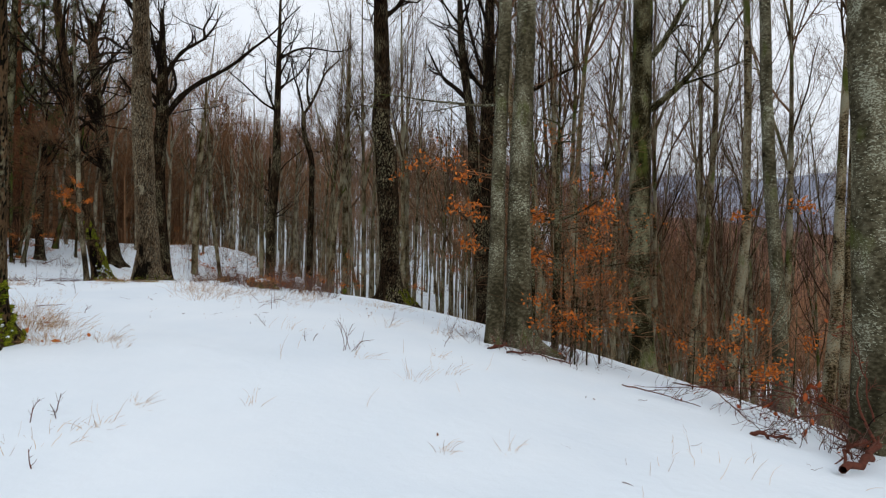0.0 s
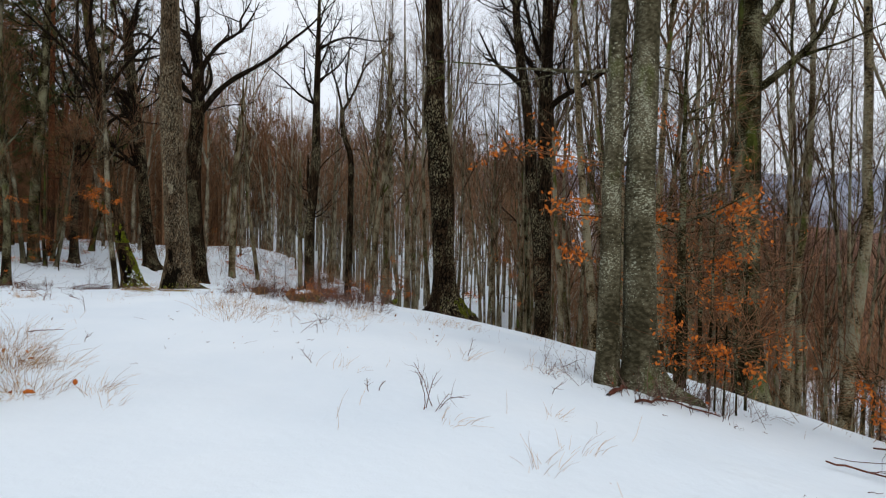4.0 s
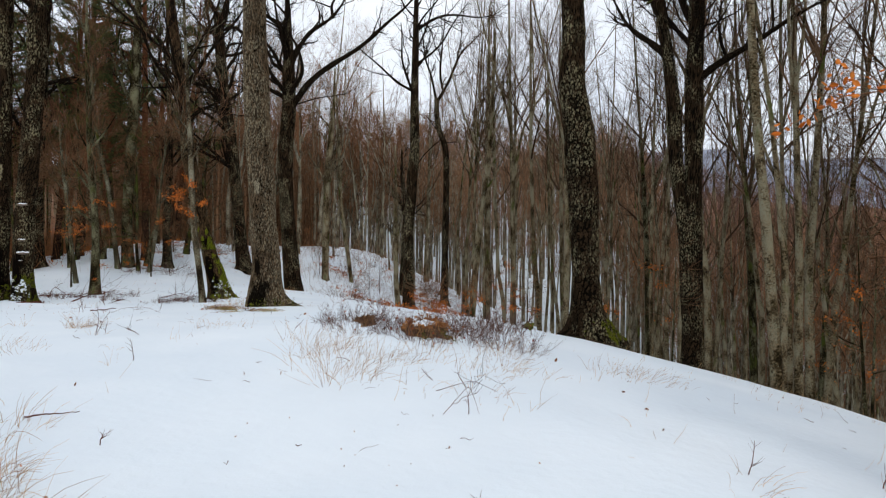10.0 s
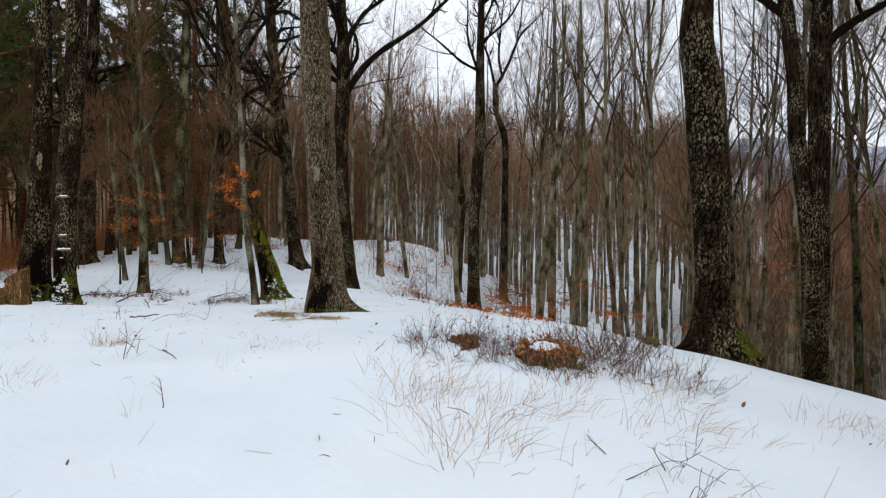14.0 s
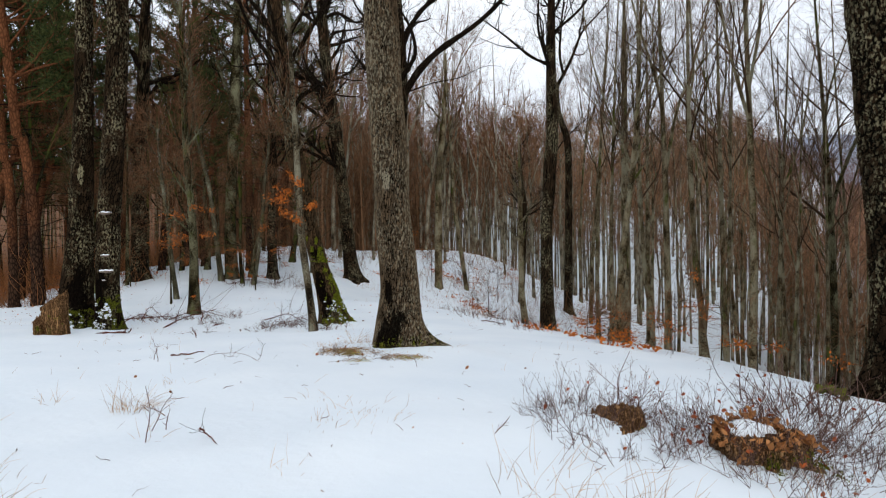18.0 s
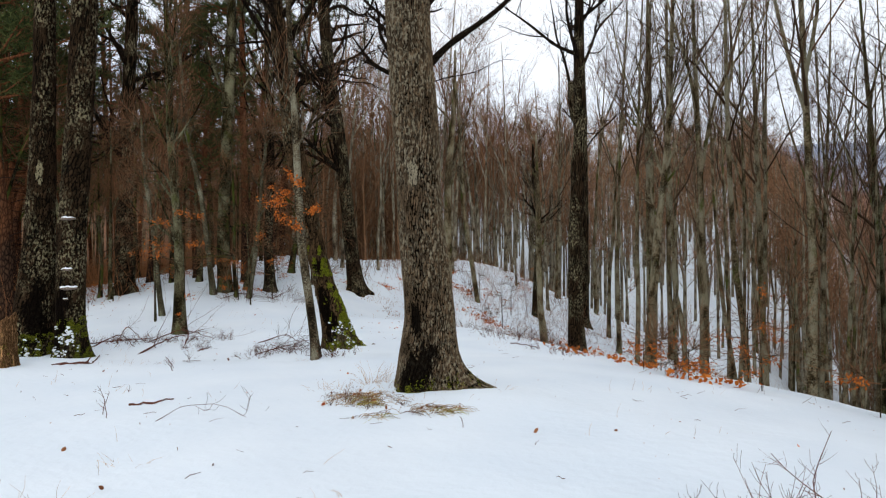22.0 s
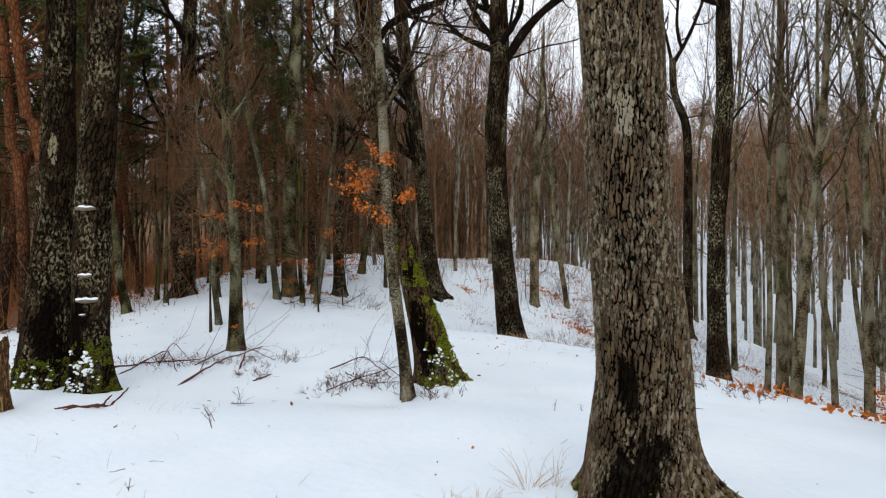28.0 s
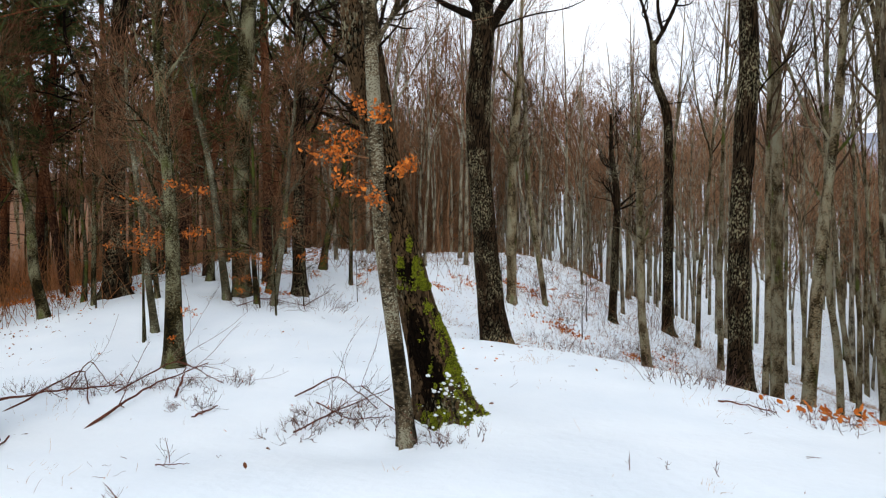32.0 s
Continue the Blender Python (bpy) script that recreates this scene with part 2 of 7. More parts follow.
OAK = bark("oak_bark", (0.003, 0.002, 0.001), (0.075, 0.053, 0.032), (0.32, 0.285, 0.20), 0.225, 30, (1, 1, 0.35), 0.014, carved=True, spot=34, gap=0.36)
OAK_DARK = bark("dark_oak_bark", (0.004, 0.003, 0.002), (0.022, 0.014, 0.008), (0.31, 0.275, 0.165), 0.17, 26, (1, 1, 0.35), 0.02, carved=True, spot=30)
OAK_MOSSY = bark("mossy_oak_bark", (0.006, 0.005, 0.003), (0.060, 0.038, 0.020), (0.30, 0.29, 0.19), 0.10, 26, (1, 1, 0.35), 0.02, 0.03, carved=True, spot=30)
OAK_LIMB = bark("oak_limb_bark", (0.004, 0.003, 0.002), (0.028, 0.019, 0.012), (0.18, 0.17, 0.12), 0.03, 30, (1, 1, 1), 0.01)
BEECH = smooth_bark("beech_bark", (0.044, 0.038, 0.021), (0.102, 0.090, 0.056), (0.27, 0.275, 0.20), 0.65, 0.05, 0.5, 0.55, 0.655)
BEECH_GREEN = smooth_bark("greenish_beech_bark", (0.014, 0.011, 0.004), (0.060, 0.046, 0.021), (0.17, 0.165, 0.10), 0.61, 0.06)
BEECH_BROWN = smooth_bark("brownish_beech_bark", (0.026, 0.019, 0.010), (0.105, 0.078, 0.046), (0.22, 0.21, 0.15), 0.64, 0.0)
# mossy bark for under the pines, their shade put into its darker tones
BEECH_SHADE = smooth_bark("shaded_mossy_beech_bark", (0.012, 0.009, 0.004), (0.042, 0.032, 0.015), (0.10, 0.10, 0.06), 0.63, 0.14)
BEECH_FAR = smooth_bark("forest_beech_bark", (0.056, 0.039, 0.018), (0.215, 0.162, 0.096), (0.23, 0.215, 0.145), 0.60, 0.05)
# forest beech bark again, lightened so its colour carries the haze of distance
BEECH_HAZED = smooth_bark("pale_far_beech_bark", (0.095, 0.074, 0.046), (0.31, 0.255, 0.175), (0.30, 0.29, 0.22), 0.60, 0.03)
PINE = pine_bark()
TWIG = plain("bare_twigs", (0.007, 0.004, 0.003), (0.028, 0.016, 0.010), 3, by_piece=True, bump=0)
TWIG_BROWN = plain("reddish_brown_twigs", (0.060, 0.028, 0.013), (0.25, 0.125, 0.062), 3, by_piece=True, bump=0)
BRANCH_BROWN = plain("dark_brown_beech_branches", (0.030, 0.018, 0.010), (0.150, 0.088, 0.050), 3, by_piece=True, bump=0)
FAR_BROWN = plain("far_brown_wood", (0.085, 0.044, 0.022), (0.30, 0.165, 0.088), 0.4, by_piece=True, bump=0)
# reddish far woods with the valley's haze mixed into the colour
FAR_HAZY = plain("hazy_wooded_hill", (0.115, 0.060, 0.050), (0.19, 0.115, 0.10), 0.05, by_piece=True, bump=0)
NEEDLES = plain("pine_needles", (0.018, 0.029, 0.009), (0.085, 0.095, 0.030), 2, by_piece=True, bump=0)
ORANGE = plain("withered_beech_leaves", (0.32, 0.075, 0.012), (0.62, 0.19, 0.035), 6, by_piece=True, bump=0)
BROWN_LEAF = plain("brown_fallen_leaves", (0.12, 0.045, 0.02), (0.30, 0.13, 0.06), 6, by_piece=True, bump=0)
STRAW = plain("dry_straw_grass", (0.20, 0.095, 0.040), (0.60, 0.37, 0.16), 6, by_piece=True, bump=0)
MOSS = plain("bright_moss", (0.014, 0.022, 0.003), (0.19, 0.20, 0.018), 14, by_piece=True, bump=0)
MOSS_BRIGHT = plain("yellow_green_moss", (0.010, 0.017, 0.002), (0.27, 0.30, 0.020), 14, by_piece=True, bump=0)
BRUSH = plain("orange_brown_brushwood", (0.13, 0.050, 0.018), (0.34, 0.145, 0.055), 3, by_piece=True, bump=0)
CUT_WOOD = bark("rotten_stump_wood", (0.075, 0.038, 0.016), (0.36, 0.20, 0.092), (0.42, 0.30, 0.16), 0.04, 34, (1, 1, 0.10), 0.012, 0.05)
STICK = plain("wet_fallen_wood", (0.035, 0.014, 0.009), (0.165, 0.056, 0.036), 10, bump=0.005)
FUNGUS = plain("bracket_fungus", (0.10, 0.075, 0.055), (0.25, 0.20, 0.16), 12)
CAP_SNOW = plain("settled_snow", (0.74, 0.79, 0.84), (0.82, 0.86, 0.89), 10, 0.7)


def snow_material():
    m, n, l, b = shader("snow", 0.75, 0.25)
    big, fine, grain = texture(n, l, "Noise", 0.7, detail=6), texture(n, l, "Noise", 9, detail=6), texture(n, l, "Noise", 70, detail=3)
    white = colours(n, l, big.outputs["Fac"], [(0.3, (0.725, 0.80, 0.86)), (0.7, (0.80, 0.862, 0.905))])
    soil = texture(n, l, "Noise", 13, detail=6)
    brown = colours(n, l, soil.outputs["Fac"], [(0.3, (0.085, 0.036, 0.015)), (0.7, (0.27, 0.12, 0.045))])
    at = n.new("ShaderNodeAttribute")
    at.attribute_name = "litter"
    edge = maths(n, l, "ADD", at.outputs["Fac"], maths(n, l, "MULTIPLY", maths(n, l, "SUBTRACT", fine.outputs["Fac"], 0.5), 1.4))
    l.new(blend(n, l, colours(n, l, edge, [(0.45, (0, 0, 0)), (0.6, (1, 1, 1))]), white, brown), b.inputs["Base Color"])
    relief(n, l, b, maths(n, l, "ADD", maths(n, l, "MULTIPLY", fine.outputs["Fac"], 1.0), maths(n, l, "MULTIPLY", grain.outputs["Fac"], 0.15)), 0.3, 0.03)
    return m


SNOW = snow_material()


# ---- mesh helpers ----
def smooth01(v, a, b):
    k = np.clip((np.asarray(v, float) - a) / (b - a), 0.0, 1.0)
    return k * k * (3 - 2 * k)


def ridge_coords(x, y):
    """Distance to the right of the ridge line and distance along it."""
    return (x + 9) * 0.883 + (y - 15) * 0.47, -(x + 9) * 0.47 + (y - 15) * 0.883


def ground_z(x, y):
    """Height of the snow: a ridge that falls to the right, a bowl ahead of it and far hills across the valley."""
    x, y = np.asarray(x, float), np.asarray(y, float)
    s, u = ridge_coords(x, y)
    crest = np.interp(u, [-60, -17, -12, -8, -4, 0, 4, 5.5, 7, 10, 14, 18, 24, 34, 60, 140], [-1.5, 0.1, 0.33, 0.52, 0.62, 0.44, 0.2, 0.04, 0.02, -0.05, 0.0, 0.3, 0.8, 1.2, 1.0, 2.0])
    crest = crest + 0.03 * np.clip(-s - 1.5, 0, 6) * (1 - smooth01(u, 6, 9))
    crest = crest + (0.08 * np.clip(-s, 0, 5) - 0.13 * np.clip(-s - 6, 0, 14)) * smooth01(u, 11, 16)
    s = s + 4.5 * smooth01(u, 10, 16) - 9.0 * smooth01(u, 19, 34) + 7.0 * smooth01(u, 33, 46)
    k = 0.019 + 0.031 * smooth01(u, 4, 16)
    cap = 0.60 - 0.16 * smooth01(u, 2, 12) - 0.13 * smooth01(u, 12, 18) + 0.16 * smooth01(u, 22, 32)
    bend = cap / (2 * k)
    e = np.maximum(s - 1.5, 0.0)
    z = crest - np.where(e < bend, k * e * e, k * bend * bend + cap * (e - bend))
    z = z - 0.035 * np.maximum(-s - 9, 0) * (1 - smooth01(-s, 30, 70))
    r = np.hypot(x + 5, y - 10)
    a = np.degrees(np.arctan2(x + 5, y - 10))
    bowl = np.interp(r, [0, 38, 60, 100, 150, 400, 1500], [-11, -10, -4.5, 3.5, 13, 40, 60])
    far = np.interp(r, [0, 110, 150, 240, 420, 800, 1500], [-42, -42, -34, -8, 17, 20, 5])
    far = far + (5 * np.sin(a * 0.11) + 3 * np.sin(a * 0.31 + 1)) * smooth01(r, 180, 400)
    w = smooth01(a, 4, 22)
    low = bowl * (1 - w) + far * w
    low = np.where(np.abs(a) > 120, -60.0, low)
    z = np.logaddexp(z / 1.5, low / 1.5) * 1.5
    return z + 0.03 * np.sin(x * 0.9 + 1.3 * np.sin(y * 0.53)) * np.sin(y * 0.71 + 0.8 * np.sin(x * 0.37)) + 0.012 * np.sin(x * 2.7 + y * 1.1 + np.sin(y * 1.9)) * np.sin(y * 2.3 - x * 0.6)


def mesh_of(name, verts, faces, mat, smooth=True, more=None, split=0):
    """A mesh from arrays of corners and of quads or triangles."""
    me = bpy.data.meshes.new(name)
    verts, faces = np.asarray(verts, np.float32), np.asarray(faces, np.int32)
    k = faces.shape[1]
    me.vertices.add(len(verts))
    me.vertices.foreach_set("co", verts.ravel())
    me.loops.add(faces.size)
    me.loops.foreach_set("vertex_index", faces.ravel())
    me.polygons.add(len(faces))
    me.polygons.foreach_set("loop_start", np.arange(0, faces.size, k, dtype=np.int32))
    me.polygons.foreach_set("loop_total", np.full(len(faces), k, np.int32))
    me.polygons.foreach_set("use_smooth", np.full(len(faces), smooth))
    me.materials.append(mat)
    if more:
        me.materials.append(more)
        me.polygons.foreach_set("material_index", (np.arange(len(faces)) >= split).astype(np.int32))
    me.update()
    me.validate()
    return me


def part(name, me, parent, label="", kind=""):
    ob = new(name, me)
    ob.parent = parent
    return tagged(ob, label, kind=kind)


def thing(name, x, y, label, category, group="", sink=0.0):
    ob = new(name)
    ob.empty_display_size = 0.2
    ob.location = (x, y, float(ground_z(x, y)) - sink)
    return tagged(ob, label, category, group)


def unit(v):
    return v / np.maximum(np.linalg.norm(v, axis=-1, keepdims=True), 1e-9)


def tubes(curves, radii, sides):
    """Corners and quads of tubes along n curves of k points."""
    curves, radii = np.asarray(curves, float), np.asarray(radii, float)
    n, k, _ = curves.shape
    t = unit(np.gradient(curves, axis=1))
    ref = np.where(np.abs(t[:, :1, 2:3]) > 0.8, np.array([1.0, 0.1, 0.0]), np.array([0.1, 0.0, 1.0]))
    a = unit(np.cross(t, np.broadcast_to(ref, t.shape)))
    b = np.cross(t, a)
    ang = np.arange(sides) * 2 * math.pi / sides
    ring = a[:, :, None] * np.cos(ang)[:, None] + b[:, :, None] * np.sin(ang)[:, None]
    v = curves[:, :, None] + ring * radii[:, :, None, None]
    idx = np.arange(n * k * sides).reshape(n, k, sides)
    nxt = np.roll(idx, -1, 2)
    f = np.stack([idx[:, :-1], nxt[:, :-1], nxt[:, 1:], idx[:, 1:]], -1)
    return v.reshape(-1, 3), f.reshape(-1, 4)


def sprout(rng, curves, radii, m, span, length, angle, points, thin=0.6, wobble=0.15, rise=0.1, start_rise=0.0):
    """m side branches of the given curves: their curves and radii."""
    n, k, _ = curves.shape
    own = rng.integers(0, n, m) if m % n else np.repeat(np.arange(n), m // n)
    tt = rng.uniform(span[0], span[1], m) * (k - 1.001)
    i = tt.astype(int)
    fr = (tt - i)[:, None]
    p = curves[own, i] * (1 - fr) + curves[own, i + 1] * fr
    r = radii[own, i] * (1 - fr[:, 0]) + radii[own, i + 1] * fr[:, 0]
    t = unit(curves[own, i + 1] - curves[own, i])
    side = rng.normal(size=(m, 3))
    side = unit(side - (side * t).sum(1, keepdims=True) * t)
    ang = np.radians(rng.uniform(angle[0], angle[1], m))[:, None]
    d = unit(np.cos(ang) * t + np.sin(ang) * side + np.array([0, 0, start_rise]))
    ln = rng.uniform(length[0], length[1], m) * (1.15 - 0.5 * tt / (k - 1))
    out = [p]
    sweep, phase, turns = rng.normal(size=(m, 3)), rng.uniform(0, 2 * math.pi, m), rng.uniform(0.5, 1.6, m)
    for k in range(points - 1):
        bend = sweep * np.cos(phase + 2 * math.pi * turns * k / (points - 1))[:, None] + 0.4 * rng.normal(size=(m, 3))
        d = unit(d + bend * wobble * 5 / (points - 1) + np.array([0, 0, rise * 5 / (points - 1)]))
        p = p + d * (ln / (points - 1))[:, None]
        out.append(p)
    rr = (r * thin)[:, None] * np.linspace(1, 0.25, points)[None]
    return np.stack(out, 1), rr


def lattice(u, v, period, seed):
    """Smooth value noise, 0 to 1, that repeats along u after a whole number of cells."""
    iu, iv = np.floor(u), np.floor(v)
    fu, fv = u - iu, v - iv
    fu, fv = fu * fu * (3 - 2 * fu), fv * fv * (3 - 2 * fv)

    def corner(i, j):
        h = np.sin((i % period) * 127.1 + j * 311.7 + seed * 74.7) * 43758.5453
        return h - np.floor(h)

    low = corner(iu, iv) * (1 - fu) + corner(iu + 1, iv) * fu
    high = corner(iu, iv + 1) * (1 - fu) + corner(iu + 1, iv + 1) * fu
    return low * (1 - fv) + high * fv


def flakes(u, v, period, seed, jitter):
    """Cells on a sheet that closes along u: the distance to the nearest crack, and a random number for each cell."""
    iu, iv = np.floor(u), np.floor(v)
    near = []
    for du in (-1, 0, 1):
        for dv in (-1, 0, 1):
            cu, cv = iu + du, iv + dv
            h = np.sin((cu % period) * 127.1 + cv * 311.7 + seed * 74.7) * 43758.5453
            h = h - np.floor(h)
            g = np.sin((cu % period) * 269.5 + cv * 183.3 + seed * 31.3) * 24634.6345
            g = g - np.floor(g)
            near.append((cu + 0.5 + jitter * (h - 0.5) - u, cv + 0.5 + 0.95 * (g - 0.5) - v, (h * 7.31 + g * 3.77) % 1.0))
    one, bu, bv, who = np.full(u.shape, 9.0), np.zeros(u.shape), np.zeros(u.shape), np.zeros(u.shape)
    for x, y, h in near:
        d = x * x + y * y
        closer = d < one
        one, bu, bv, who = np.where(closer, d, one), np.where(closer, x, bu), np.where(closer, y, bv), np.where(closer, h, who)
    gap = np.full(u.shape, 9.0)
    for x, y, h in near:
        du, dv = x - bu, y - bv
        length = np.hypot(du, dv)
        d = ((x + bu) * du + (y + bv) * dv) / (2 * np.maximum(length, 1e-6))
        d = d * (1 + 0.9 * np.abs(dv) / np.maximum(length, 1e-6))
        gap = np.where(length > 1e-4, np.minimum(gap, d), gap)
    return gap, who


def plates(theta, z, around, tall, seed):
    """Furrowed bark: 0 in the cracks and up to 1 on the flakes, and a random tone for each flake."""
    a = theta / (2 * math.pi)
    p1, p3 = max(3, around // 5), around * 3
    w1, w2, w3 = lattice(a * p1, z / (tall * 3), p1, seed), lattice(a * around, z / (tall * 0.9), around, seed + 1), lattice(a * p3, z / (tall * 0.3), p3, seed + 2)
    w4 = lattice(a * p3 * 2, z / (tall * 0.12), p3 * 2, seed + 3)
    u = a * around + 1.2 * (w1 - 0.5) + 0.5 * (w2 - 0.5) + 0.40 * (w3 - 0.5) + 0.36 * (w4 - 0.5)
    v = z / tall + 1.6 * (w1 - 0.5) + 0.8 * (w2 - 0.5) + 0.35 * (w3 - 0.5) + 0.3 * (w4 - 0.5)
    gap, tone = flakes(u, v, around, seed, 0.7)
    small, fleck = flakes(u * 2, v * 2.2, around * 2, seed + 5, 0.9)
    k = smooth01(gap, 0.015, 0.10 + 0.24 * w2 * w1 * 2)
    split = smooth01(small, 0.0, 0.13)
    return k * (0.72 + 0.28 * split) * (0.74 + 0.16 * tone + 0.10 * fleck) * (0.70 + 0.30 * w4), 0.65 * tone + 0.35 * fleck


def trunk_curve(axis, height, tip):
    """Fills a trunk's few axis points (height, dx, dy, radius) up to its full height."""
    a = np.array(axis, float)
    top = a[-1]
    lean = (a[-1, 1:3] - a[0, 1:3]) / max(a[-1, 0], 0.5)
    extra = [[h, *(top[1:3] + lean * (h - top[0]) * 0.6), top[3] + (tip - top[3]) * (h - top[0]) / (height - top[0])] for h in np.linspace(top[0] + 1.0, height, 7)] if height > top[0] + 1 else []
    return np.array([*a, *extra]) if len(extra) else a


def trunk_mesh(name, axis, height, tip, mat, sides, step, depth, around, tall, seed, flare=0.5, lobes=5, roots=(), stains=(), crusts=()):
    """A trunk with a root flare and bark relief; also its centre line and radii, in ten points."""
    a = trunk_curve(axis, height, tip)
    zs = np.concatenate([np.arange(-0.35, min(4.8, height), step), np.arange(min(4.8, height), height, step * 4), [height]])
    zs = np.unique(zs)
    cx, cy, cr = (np.interp(zs, a[:, 0], a[:, c]) for c in (1, 2, 3))
    soft = np.ones(5) / 5
    for _ in range(3):
        cx, cy, cr = (np.convolve(np.pad(c, 2, mode="edge"), soft, "valid") for c in (cx, cy, cr))
    th = np.arange(sides) * 2 * math.pi / sides
    t2, z2 = np.meshgrid(th, zs)
    low = np.exp(-np.maximum(z2, -0.1) / 0.22)
    r = cr[:, None] * (1 + flare * low * (0.35 + 0.65 * np.maximum(np.cos(lobes * t2 + seed + 0.8 * np.sin(2 * t2 + seed)), -0.3)))
    r = r * (1 + 0.03 * np.sin(2 * t2 + z2 * 1.3 + seed) + 0.02 * np.sin(3 * t2 - z2 * 2.1 + seed * 2))
    r = r * (1 + 0.018 * np.sin(z2 * 4.1 + 2 * np.cos(t2 + seed) + seed) + 0.014 * np.sin(5 * t2 + z2 * 3.3 + seed * 3))
    for way, reach, high in roots:
        off = np.angle(np.exp(1j * (t2 - radians(way))))
        r = r + reach * np.exp(-((off / 0.33) ** 2)) * np.exp(-np.maximum(z2, 0) / high)
    plate, tone = plates(t2, z2, around, tall, seed)
    if depth:
        r = r + depth * (plate - 0.6) * (1 + 0.3 * np.sin(7 * t2 + 3 * z2 + seed))
    stain = np.zeros_like(r)
    for way, wide, z_mid, high in stains:
        off = np.angle(np.exp(1j * (t2 - radians(way)))) / wide + 0.25 * np.sin(z2 * 9)
        stain = np.maximum(stain, np.exp(-(off ** 2)) * np.exp(-(((z2 - z_mid) / high) ** 2)))
    crust = np.zeros_like(r)
    for way, wide, z_mid, high in crusts:
        off = np.angle(np.exp(1j * (t2 - radians(way)))) / wide
        crust = np.maximum(crust, np.exp(-(off ** 2)) * np.exp(-(((z2 - z_mid) / high) ** 2)))
    v = np.stack([cx[:, None] + r * np.cos(t2), cy[:, None] + r * np.sin(t2), z2], -1)
    n = len(zs)
    idx = np.arange(n * sides).reshape(n, sides)
    f = np.stack([idx[:-1], np.roll(idx, -1, 1)[:-1], np.roll(idx, -1, 1)[1:], idx[1:]], -1).reshape(-1, 4)
    line = np.linspace(0.3, height, 12)
    centre = np.stack([np.interp(line, zs, cx), np.interp(line, zs, cy), line], -1)
    me = mesh_of(name, v.reshape(-1, 3), f, mat)
    if depth:
        for key, value in (("plate", plate), ("tone", tone), ("stain", stain), ("crust", crust)):
            me.attributes.new(key, "FLOAT", "POINT").data.foreach_set("value", value.ravel().astype(np.float32))
    return me, centre, np.interp(line, zs, cr)


def leaf_blades(rng, places, size, spread=0.0):
    """Oval, folded and curled leaves, eight triangles each, at the given places."""
    m = len(places)
    d = unit(rng.normal(size=(m, 3)) + np.array([0, 0, -0.3]))
    s = unit(np.cross(d, rng.normal(size=(m, 3))))
    up = np.cross(d, s)
    ln = size * rng.uniform(0.6, 1.3, m)[:, None]
    p = places + rng.normal(size=(m, 3)) * spread
    curl = 0.2 * np.sin(ln / size * 23)

    def at(k, side, lift):
        return p + (d * k + s * side + up * (lift + curl * k * k)) * ln

    v = np.stack([at(0, 0, 0), at(0.3, 0.24, 0.06), at(0.68, 0.22, 0.05), at(1, 0, 0.02), at(0.68, -0.22, 0.05), at(0.3, -0.24, 0.06), at(0.34, 0, -0.04), at(0.7, 0, -0.03)], 1)
    base = np.arange(m)[:, None] * 8
    f = np.concatenate([base + np.array(q) for q in ([0, 1, 6], [0, 6, 5], [1, 2, 6], [2, 7, 6], [6, 7, 4], [6, 4, 5], [2, 3, 7], [7, 3, 4])])
    return v.reshape(-1, 3), f


def quill(p, d, length, width):
    """Three-sided tapering blades from p along d."""
    a = unit(np.cross(d, np.array([0.31, 0.52, 0.8])))
    b = np.cross(d, a)
    w = np.asarray(width, float).reshape(-1, 1)
    tip = p + d * np.asarray(length, float).reshape(-1, 1)
    v = np.stack([p + a * w, p - a * w * 0.5 + b * w * 0.87, p - a * w * 0.5 - b * w * 0.87, tip], 1)
    base = np.arange(len(p))[:, None] * 4
    f = np.concatenate([base + np.array(q) for q in ([0, 1, 3], [1, 2, 3], [2, 0, 3])])
    return v.reshape(-1, 3), f


def join(pieces):
    vs, fs, k = [], [], 0
    for v, f in pieces:
        vs.append(v)
        fs.append(f + k)
        k += len(v)
    return np.concatenate(vs), np.concatenate(fs)


def tufts_on(rng, me, way, wide, low, high, count, size, patch=3.0):
    """Small upright tufts on that side of a trunk's skin, in patches."""
    v = np.empty(len(me.vertices) * 3, np.float32)
    me.vertices.foreach_get("co", v)
    v = v.reshape(-1, 3).astype(float)
    nrm = np.empty(len(me.vertices) * 3, np.float32)
    me.vertices.foreach_get("normal", nrm)
    nrm = nrm.reshape(-1, 3).astype(float)
    off = np.abs(np.angle(np.exp(1j * (np.arctan2(nrm[:, 1], nrm[:, 0]) - radians(way)))))
    edge = np.sin(v[:, 2] * patch * 3.1 + 2) * np.sin(v[:, 0] * patch * 9 + v[:, 1] * patch * 7) * 0.5
    odds = 0.02 + smooth01(0.6 * lattice(v[:, 0] * 14 + v[:, 1] * 11, v[:, 2] * 11, 997, 5) + 0.4 * lattice(v[:, 0] * 37 + v[:, 1] * 31, v[:, 2] * 33, 997, 9), 0.42, 0.66)
    ok = (off < wide * (0.8 + edge)) & (v[:, 2] > low) & (v[:, 2] < high * (0.9 + 0.3 * edge))
    pick = rng.choice(np.flatnonzero(ok), count, p=odds[ok] / odds[ok].sum())
    p = v[pick] + rng.normal(size=(count, 3)) * 0.006
    d = unit(nrm[pick] + rng.normal(size=(count, 3)) * 0.7 + np.array([0, 0, 0.15]))
    return quill(p, d, rng.uniform(0.5, 1.4, count) * size, np.full(count, size * 0.33))


